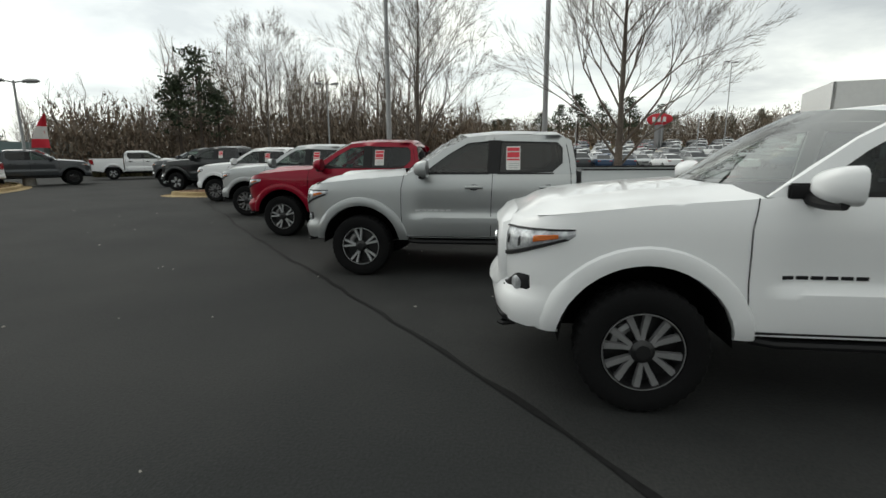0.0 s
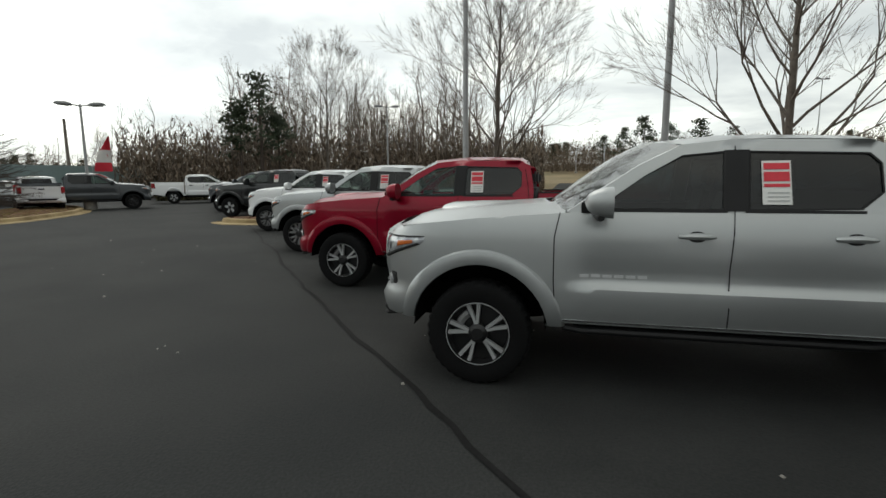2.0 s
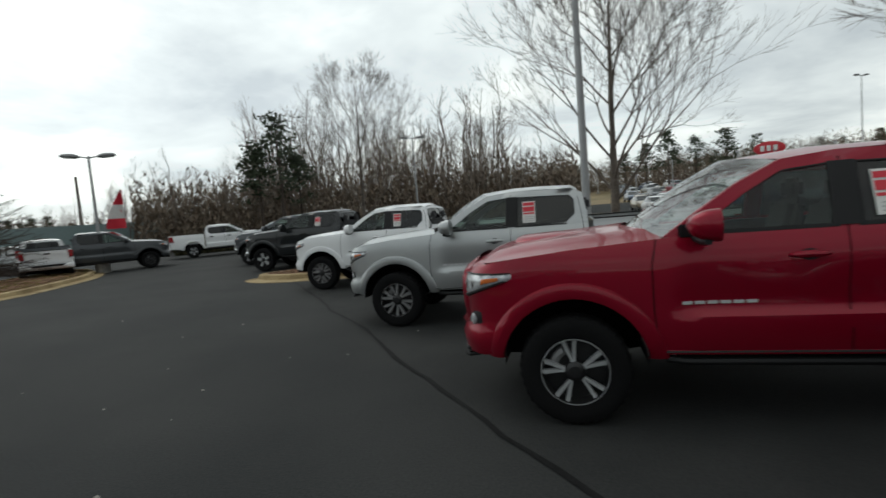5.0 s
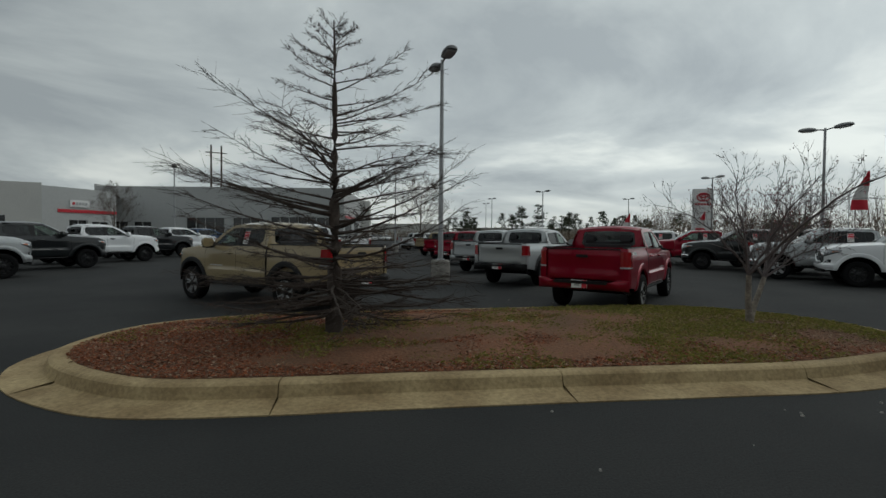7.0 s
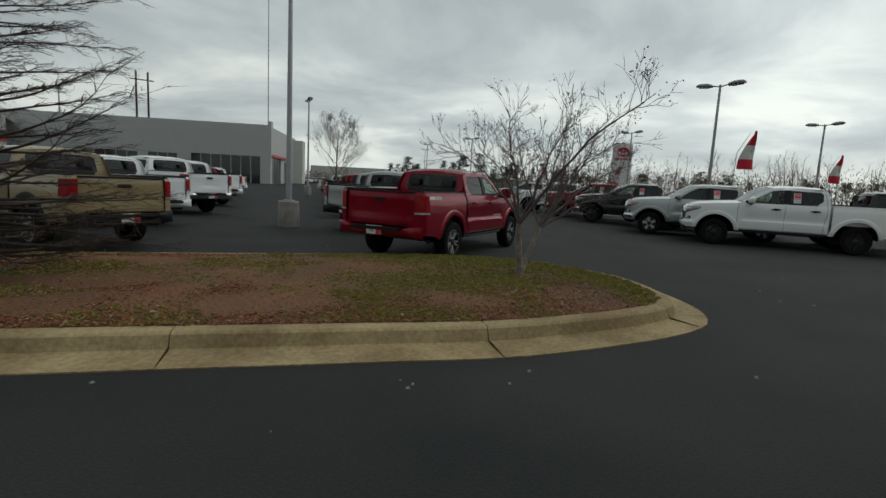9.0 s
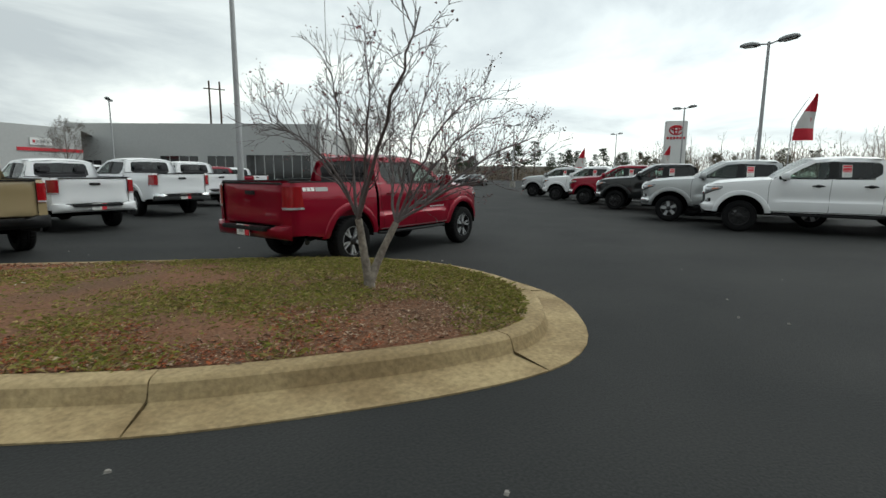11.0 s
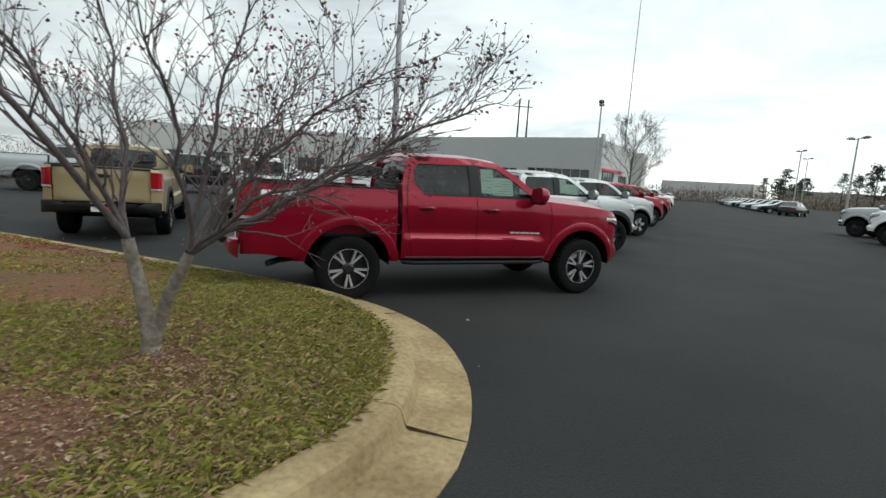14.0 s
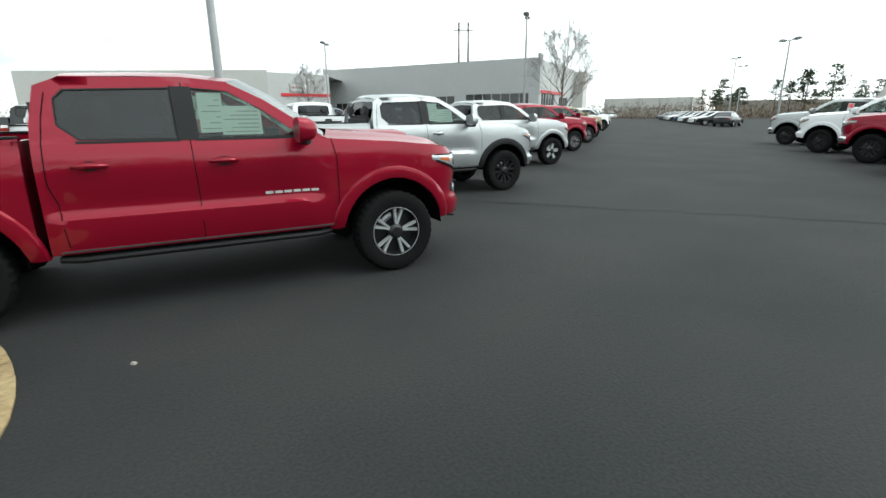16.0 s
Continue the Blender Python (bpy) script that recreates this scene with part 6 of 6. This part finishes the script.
def cypress(place, high, reach, seed, name_label, turn=0):
    r = random.Random(seed)
    w = Wood()
    n = 14
    pts = [Vector((0.05 * noise.noise(Vector((k * 0.4, seed, 0))), 0.05 * noise.noise(Vector((k * 0.4, 0, seed))), high * k / n - 0.05)) for k in range(n + 1)]
    pts[-1].z -= 0.0
    w.limb(pts, [0.125 * (1 - 0.93 * (k / n) ** 0.9) for k in range(n + 1)], 8)
    w.stem = len(w.f)
    h = 0.25
    while h < high * 0.97:
        t = h / high
        a = r.uniform(0, 2 * math.pi)
        length = reach * lerp_table([(0, 0.85), (0.2, 0.95), (0.45, 0.95), (0.62, 0.80), (0.8, 0.45), (0.92, 0.2), (1, 0.08)], t) * r.uniform(0.55, 1.1)
        tilt = -0.05 + 0.40 * t if t > 0.2 else -0.12
        p = Vector((0, 0, h))
        d = Vector((math.cos(a), math.sin(a), tilt))
        path, rad = [p], [0.006 + 0.020 * (1 - t)]
        steps = 7
        for k in range(steps):
            d = (d + Vector((r.uniform(-0.13, 0.13), r.uniform(-0.13, 0.13), r.uniform(-0.05, 0.11)))).normalized()
            p = p + d * length / steps
            path.append(p)
            rad.append(rad[0] * (1 - 0.85 * (k + 1) / steps))
            for _ in range(4 if k > 1 else 1):
                side = Vector((-d.y, d.x, r.uniform(-0.3, 0.35))) * r.choice((-1, 1))
                e = (d * 0.9 + side * r.uniform(0.4, 0.9)).normalized()
                ll = length * r.uniform(0.10, 0.26)
                m1 = p + e * ll * 0.5 + Vector((0, 0, r.uniform(-0.02, 0.05)))
                q = p + e * ll + Vector((0, 0, r.uniform(-0.05, 0.03)))
                w.limb([p, m1, q], [max(0.0035, rad[-1] * 0.6), 0.003, 0.0018], 3)
                for _ in range(3):
                    f = (e + Vector((r.uniform(-0.8, 0.8), r.uniform(-0.8, 0.8), r.uniform(-0.5, 0.4)))).normalized()
                    s = p.lerp(q, r.uniform(0.3, 1.0))
                    w.limb([s, s + f * ll * r.uniform(0.25, 0.6)], [0.0022, 0.0012], 3)
        w.limb(path, rad, 5)
        h += r.uniform(0.018, 0.05) * high / 5.5 * (0.55 if t < 0.2 else 1.15 if t < 0.6 else 1.9)
    return tree_object("bald_cypress", w, M_BARK_DARK, place, name_label, turn=turn)


def shade_tree(place, high, seed, label, turn=0, clear=0.22):
    """A bare, upright maple with long ascending limbs."""
    r = random.Random(seed)
    w = Wood()
    trunk = high * clear
    p = Vector((0, 0, -0.1))
    w.limb([p, Vector((0.02, 0.01, trunk * 0.5)), Vector((0.03, -0.02, trunk)), Vector((0.05, 0.0, high * 0.5)), Vector((0.1, 0.05, high * 0.8)), Vector((0.12, 0.0, high))], [0.14, 0.11, 0.10, 0.06, 0.026, 0.005], 8)
    w.stem = len(w.f)
    k = 0
    for h in np.linspace(trunk * 0.8, high * 0.85, 20):
        a = k * 2.4 + r.uniform(-0.4, 0.4)
        k += 1
        length = high * 0.30 * (1.15 - 0.75 * (h / high))
        d = Vector((math.cos(a) * 0.85, math.sin(a) * 0.85, 0.75 + 0.5 * h / high))
        grow(w, r, Vector((0.03, 0, float(h))), d, length, 0.036 * (1.2 - h / high), 4, 0.50, 0.10, 0.12, 5, (4, 5), 0.64, 0.5)
    return tree_object("bare_tree", w, M_MAPLE, place, label, turn=turn)


crape_myrtle()
cypress((6.1, -2.7, 0.2), 4.25, 1.92, 5, "young bare cypress with low spreading branches on the island")
cypress((-9.6, 13.0, 0.2), 3.9, 1.9, 8, "small bare cypress on the second island", 70)
shade_tree((13.12, 12.75, 0.2), 7.0, 31, "bare maple behind the parked row")
shade_tree((19.23, 8.4, 0.2), 6.4, 32, "large bare maple behind the parked row", 40, 0.18)
shade_tree((-26.3, -24.7, 0.0), 6.4, 33, "bare tree by the entrance", 80)
shade_tree((1.0, 24.0, 0.0), 8.6, 34, "slender bare tree past the end of the row", 10)
shade_tree((-17.0, -63.0, 0.0), 6.5, 35, "bare tree before the showroom")
shade_tree((27.0, 3.0, 0.2), 7.0, 36, "bare maple further along the strip", 120)


# ---- woods and scrub far off ----
def wood_variant(seed, high, straight):
    r = random.Random(seed)
    w = Wood()
    pts = [Vector((0.25 * k * r.uniform(-0.3, 0.3), 0.25 * k * r.uniform(-0.3, 0.3), high * k / 6)) for k in range(7)]
    w.limb(pts, [0.14 * (1 - 0.9 * k / 6) for k in range(7)], 4)
    for k in range(11 if straight else 15):
        t = r.uniform(0.35 if straight else 0.15, 0.95)
        a = r.uniform(0, 6.28)
        base = pts[min(5, int(t * 6))].lerp(pts[min(6, int(t * 6) + 1)], t * 6 - int(t * 6))
        grow(w, r, base, Vector((math.cos(a), math.sin(a), 0.9)), high * 0.20 * (1.25 - t), 0.03 * (1.15 - t) + 0.010, 2, 0.55, 0.15, 0.15, 3, (3, 4), 0.7, 0.5)
    return np.array(w.v), np.array(w.f)


def pine_variant(seed, high):
    r = random.Random(seed)
    w = Wood()
    w.limb([Vector((0, 0, 0)), Vector((0.1, 0, high * 0.5)), Vector((0, 0.1, high))], [0.2, 0.14, 0.03], 5)
    for k in range(40):
        t = r.uniform(0.42, 1.0)
        a = r.uniform(0, 6.28)
        reach = high * (0.34 * (1.1 - t) + 0.05 * math.sin(t * 19)) + 0.5
        c = Vector((math.cos(a) * reach * r.uniform(0.3, 1), math.sin(a) * reach * r.uniform(0.3, 1), high * t))
        for _ in range(24):
            w.leaf(c + Vector((r.gauss(0, 0.42), r.gauss(0, 0.42), r.gauss(0, 0.2))), r.uniform(0.22, 0.5), r)
    return np.array(w.v), np.array(w.f), np.array(w.lv), np.array(w.lf)


def scatter(name, variants, places, mat, label, category, parent=None):
    """Many plants of a few kinds as one mesh: places are (x, y, z, turn, scale, kind)."""
    V, F, base = [], [], 0
    for x, y, z, a, s, k in places:
        v, f = variants[k % len(variants)]
        c, q = math.cos(a), math.sin(a)
        m = np.array([[c, q, 0], [-q, c, 0], [0, 0, 1]]) * s
        V.append(v @ m + np.array([x, y, z - (0.45 if z > 0 else 0)]))
        F.append(f + base)
        base += len(v)
    V, F = np.concatenate(V), np.concatenate(F)
    me = bpy.data.meshes.new(name)
    me.from_pydata(V.tolist(), [], F.tolist())
    me.materials.append(mat)
    return tagged(new(name, me), label, category, kind="stuff")


r8 = random.Random(88)
WOODS = [wood_variant(s, 10.0, s % 2 == 0) for s in (1, 2, 3, 4, 5, 6)]
spots = []
for _ in range(330):
    az = r8.uniform(97, 143)
    d = r8.uniform(52, 85)
    x, y = polar(15.3, -2.6, az - 2.2, d)
    spots.append((x, y, ground_height(x, y), r8.uniform(0, 6.28), r8.uniform(0.85, 1.4) * (1.0 if az < 131 else 0.62) * (0.7 if az < 104 else 1.0), r8.randint(0, 5)))
scatter("winter_wood", WOODS, spots, M_BARK_FAR, "bare winter woodland behind the lot", "woodland")
spots = []
for _ in range(230):
    az = r8.uniform(143, 232)
    d = r8.uniform(120, 175)
    x, y = polar(3, 5, az, d)
    spots.append((x, y, 0, r8.uniform(0, 6.28), r8.uniform(0.8, 1.35) * (1.0 - 0.6 * step(188, 200, az)), r8.randint(0, 5)))
for _ in range(70):
    az = r8.uniform(60, 97)
    d = r8.uniform(135, 190)
    x, y = polar(15.3, -0.6, az - 2.2, d)
    spots.append((x, y, ground_height(x, y), r8.uniform(0, 6.28), r8.uniform(0.5, 0.9), r8.randint(0, 5)))
scatter("winter_wood", WOODS, spots, M_BARK_FAR, "bare woodland on the skyline", "woodland")

PINES = [pine_variant(s, 11.0) for s in (11, 12, 13)]
spots = []
for az, d, s in ((127.3, 50, 0.98), (125.6, 51, 0.72), (129.3, 51, 0.78), (87, 105, 1.0), (84.5, 108, 0.9), (89, 110, 0.85), (81.8, 112, 0.95), (207.3, 128, 0.85), (205.4, 126, 0.9), (91, 112, 0.75), (79, 140, 0.9)):
    x, y = polar(15.3, -3.6, az - 2.2, d) if az < 150 else polar(0, 5, az, d)
    spots.append((x, y, ground_height(x, y), r8.uniform(0, 6.28), s, r8.randint(0, 2)))
for _ in range(120):
    az = r8.uniform(141, 215)
    x, y = polar(3, 5, az, r8.uniform(130, 180))
    spots.append((x, y, 0, r8.uniform(0, 6.28), r8.uniform(0.45, 0.8), r8.randint(0, 2)))
for _ in range(60):
    az = r8.uniform(66, 100)
    x, y = polar(15.3, -0.6, az - 2.2, r8.uniform(120, 185))
    spots.append((x, y, ground_height(x, y), r8.uniform(0, 6.28), r8.uniform(0.45, 0.7), r8.randint(0, 2)))
scatter("pine_trunks", [(p[0], p[1]) for p in PINES], spots, M_BARK_DARK, "dark trunks of the far pines", "woodland")
scatter("pine_crowns", [(p[2], p[3]) for p in PINES], spots, M_PINE, "dark green crowns of the far pines", "woodland")


def scrub(name, sector, near, far, count, high, mat, label, ox=15.3, oy=-2.6):
    """A thicket of fine twigs, thinning upwards."""
    r = np.random.RandomState(int(sector[0] * 7 + count))
    az = np.radians(r.uniform(sector[0], sector[1], count))
    d = r.uniform(near, far, count)
    x, y = ox + d * np.cos(az), oy + d * np.sin(az)
    clump = 0.68 + 0.16 * np.sin(az * 37) * np.sin(d * 0.7) + 0.16 * np.sin(az * 83 + d * 1.3)
    z = high * clump * r.uniform(0, 1, count) ** 1.6
    g = np.array([ground_height(a, b) for a, b in zip(x, y)])
    size = r.uniform(0.25, 0.8, count)
    a = r.uniform(0, 6.28, count)
    base = np.stack([x, y, z + g], 1)
    e = np.stack([np.cos(a) * 0.5, np.sin(a) * 0.5, r.uniform(0.3, 1.2, count)], 1) * size[:, None]
    s = np.stack([-np.sin(a), np.cos(a), r.uniform(-0.3, 0.3, count)], 1) * size[:, None] * 0.13
    V = np.concatenate([base - s, base + s, base + e], 1).reshape(-1, 3)
    F = np.arange(count * 3).reshape(-1, 3)
    me = bpy.data.meshes.new(name)
    me.from_pydata(V.tolist(), [], F.tolist())
    me.materials.append(mat)
    tagged(new(name, me), label, "undergrowth", kind="stuff")


scrub("undergrowth", (94.8, 139), 50, 74, 80000, 7.5, M_SCRUB, "brown leafless undergrowth at the wood's edge")
scrub("undergrowth", (141, 194), 118, 150, 52000, 9.0, M_SCRUB, "brown undergrowth on the skyline", 3, 5)
scrub("undergrowth", (194, 232), 118, 150, 20000, 3.6, M_SCRUB, "low brown bushes at the end of the lot", 3, 5)
scrub("undergrowth", (58, 96), 118, 150, 80000, 8.5, M_SCRUB, "brown undergrowth beyond the next lot")
scrub("undergrowth", (232, 300), 150, 190, 20000, 6.5, M_SCRUB, "undergrowth beyond the buildings", 3, 5)
scrub("clipped_hedge", (129.3, 135.8), 43.5, 46, 5000, 1.0, M_HEDGE, "low clipped brown hedge beside the drive")


# ---- what grows and lies on the islands ----
def litter(name, inner, count, size, mat, label, seed, grass=False, patch=0.0, east=None):
    r = np.random.RandomState(seed)
    xs, ys = [p.x for p in inner], [p.y for p in inner]
    V, F = [], []
    k = 0
    while k < count:
        x, y = r.uniform(min(xs), max(xs)), r.uniform(min(ys), max(ys))
        if not inside(inner, x, y):
            continue
        n = noise.noise(Vector((x * 0.55, y * 0.55, 3.0))) + 0.5 * noise.noise(Vector((x * 1.7, y * 1.7, 8.0)))
        lean = max(-0.5, 0.28 * (2.9 - x) / 2.2) if patch else 0.0
        if patch and n * 1.2 + lean + r.uniform(-0.6, 0.6) < patch:
            continue
        if east is not None and x + 0.7 * noise.noise(Vector((x * 0.9, y * 0.9, 5.0))) + r.uniform(-0.5, 0.5) < east:
            continue
        edge = min(math.hypot(p.x - x, p.y - y) for p in inner[::3])
        z = 0.165 + 0.05 * min(1.0, edge / 1.2)
        s = size * r.uniform(0.6, 1.4)
        a = r.uniform(0, 6.28)
        c, q = math.cos(a), math.sin(a)
        b = len(V)
        if grass:
            h = s * r.uniform(0.12, 0.6)
            lx, ly = r.uniform(-1.1, 1.1) * s, r.uniform(-1.1, 1.1) * s
            V += [(x - c * 0.004, y - q * 0.004, z - 0.01), (x + c * 0.004, y + q * 0.004, z - 0.01), (x + lx * 0.5 + c * 0.003, y + ly * 0.5 + q * 0.003, z + h * 0.7), (x + lx, y + ly, z + h * 0.75)]
            F += [(b, b + 1, b + 2), (b, b + 2, b + 3)]
        else:
            t1, t2 = r.uniform(-0.4, 0.4), r.uniform(-0.4, 0.4)
            V += [(x, y, z + 0.006), (x + c * s - q * s * 0.4, y + q * s + c * s * 0.4, z + 0.008 + s * abs(t1)), (x + c * s * 1.6, y + q * s * 1.6, z + 0.008), (x + c * s + q * s * 0.4, y + q * s - c * s * 0.4, z + 0.008 + s * abs(t2))]
            F += [(b, b + 1, b + 2), (b, b + 2, b + 3)]
        k += 1
    me = bpy.data.meshes.new(name)
    me.from_pydata(V, [], F)
    me.materials.append(mat)
    tagged(new(name, me), label, "ground cover", kind="stuff")


litter("leaf_litter", INNER_MAIN, 62000, 0.016, M_LITTER, "fallen brown leaves and bark on the island", 4)
litter("leaf_litter", INNER_MAIN, 3200, 0.036, M_LITTER, "larger curled leaves lying on the island", 14)
litter("bark_mulch", INNER_MAIN, 46000, 0.021, M_MULCH, "red bark mulch round the cypress", 24, east=3.3)
litter("grass_tufts", INNER_MAIN, 64000, 0.062, M_GRASS, "patchy winter grass on the island", 5, True, 0.24)
litter("leaf_litter", INNER_EAST, 9000, 0.04, M_LITTER, "fallen leaves on the second island", 6)
litter("grass_tufts", INNER_EAST, 9000, 0.06, M_GRASS, "patchy grass on the second island", 7, True, 0.15)
litter("leaf_litter", INNER_ROW, 4000, 0.04, M_LITTER, "fallen leaves on the small island", 8)


def pebbles():
    r = random.Random(3)
    bm = bmesh.new()
    for _ in range(100):
        x, y = r.uniform(-3, 20), r.uniform(-6, 8)
        if inside([Vector(p) for p in MAIN_ISLAND], x, y):
            continue
        s = r.uniform(0.006, 0.018)
        box(bm, (x, y, s * 0.35), (s * 2, s * 1.5, s * 0.9), (0.6, 0.6), m=Matrix.Rotation(r.uniform(0, 6), 3, "Z"))
    tagged(part("loose_stones", bm, M_CONC, None), "small pale stones scattered on the asphalt", "stones", kind="stuff")


pebbles()


def paper_scrap():
    """A crumpled scrap of pale paper on the mulch."""
    r = random.Random(12)
    bm = bmesh.new()
    rows = [[(0.035 * i - 0.10, 0.03 * j - 0.05, 0.012 + r.uniform(0, 0.022)) for i in range(7)] for j in range(5)]
    sheet(bm, rows)
    bmesh.ops.solidify(bm, geom=bm.faces[:], thickness=0.002)
    ob = part("paper_scrap", bm, M_STICK, None)
    ob.matrix_basis = pose(3.98, -1.12, 0.205, 0, 0, 25)
    tagged(ob, "crumpled scrap of pale paper lying on the mulch", "litter")


paper_scrap()
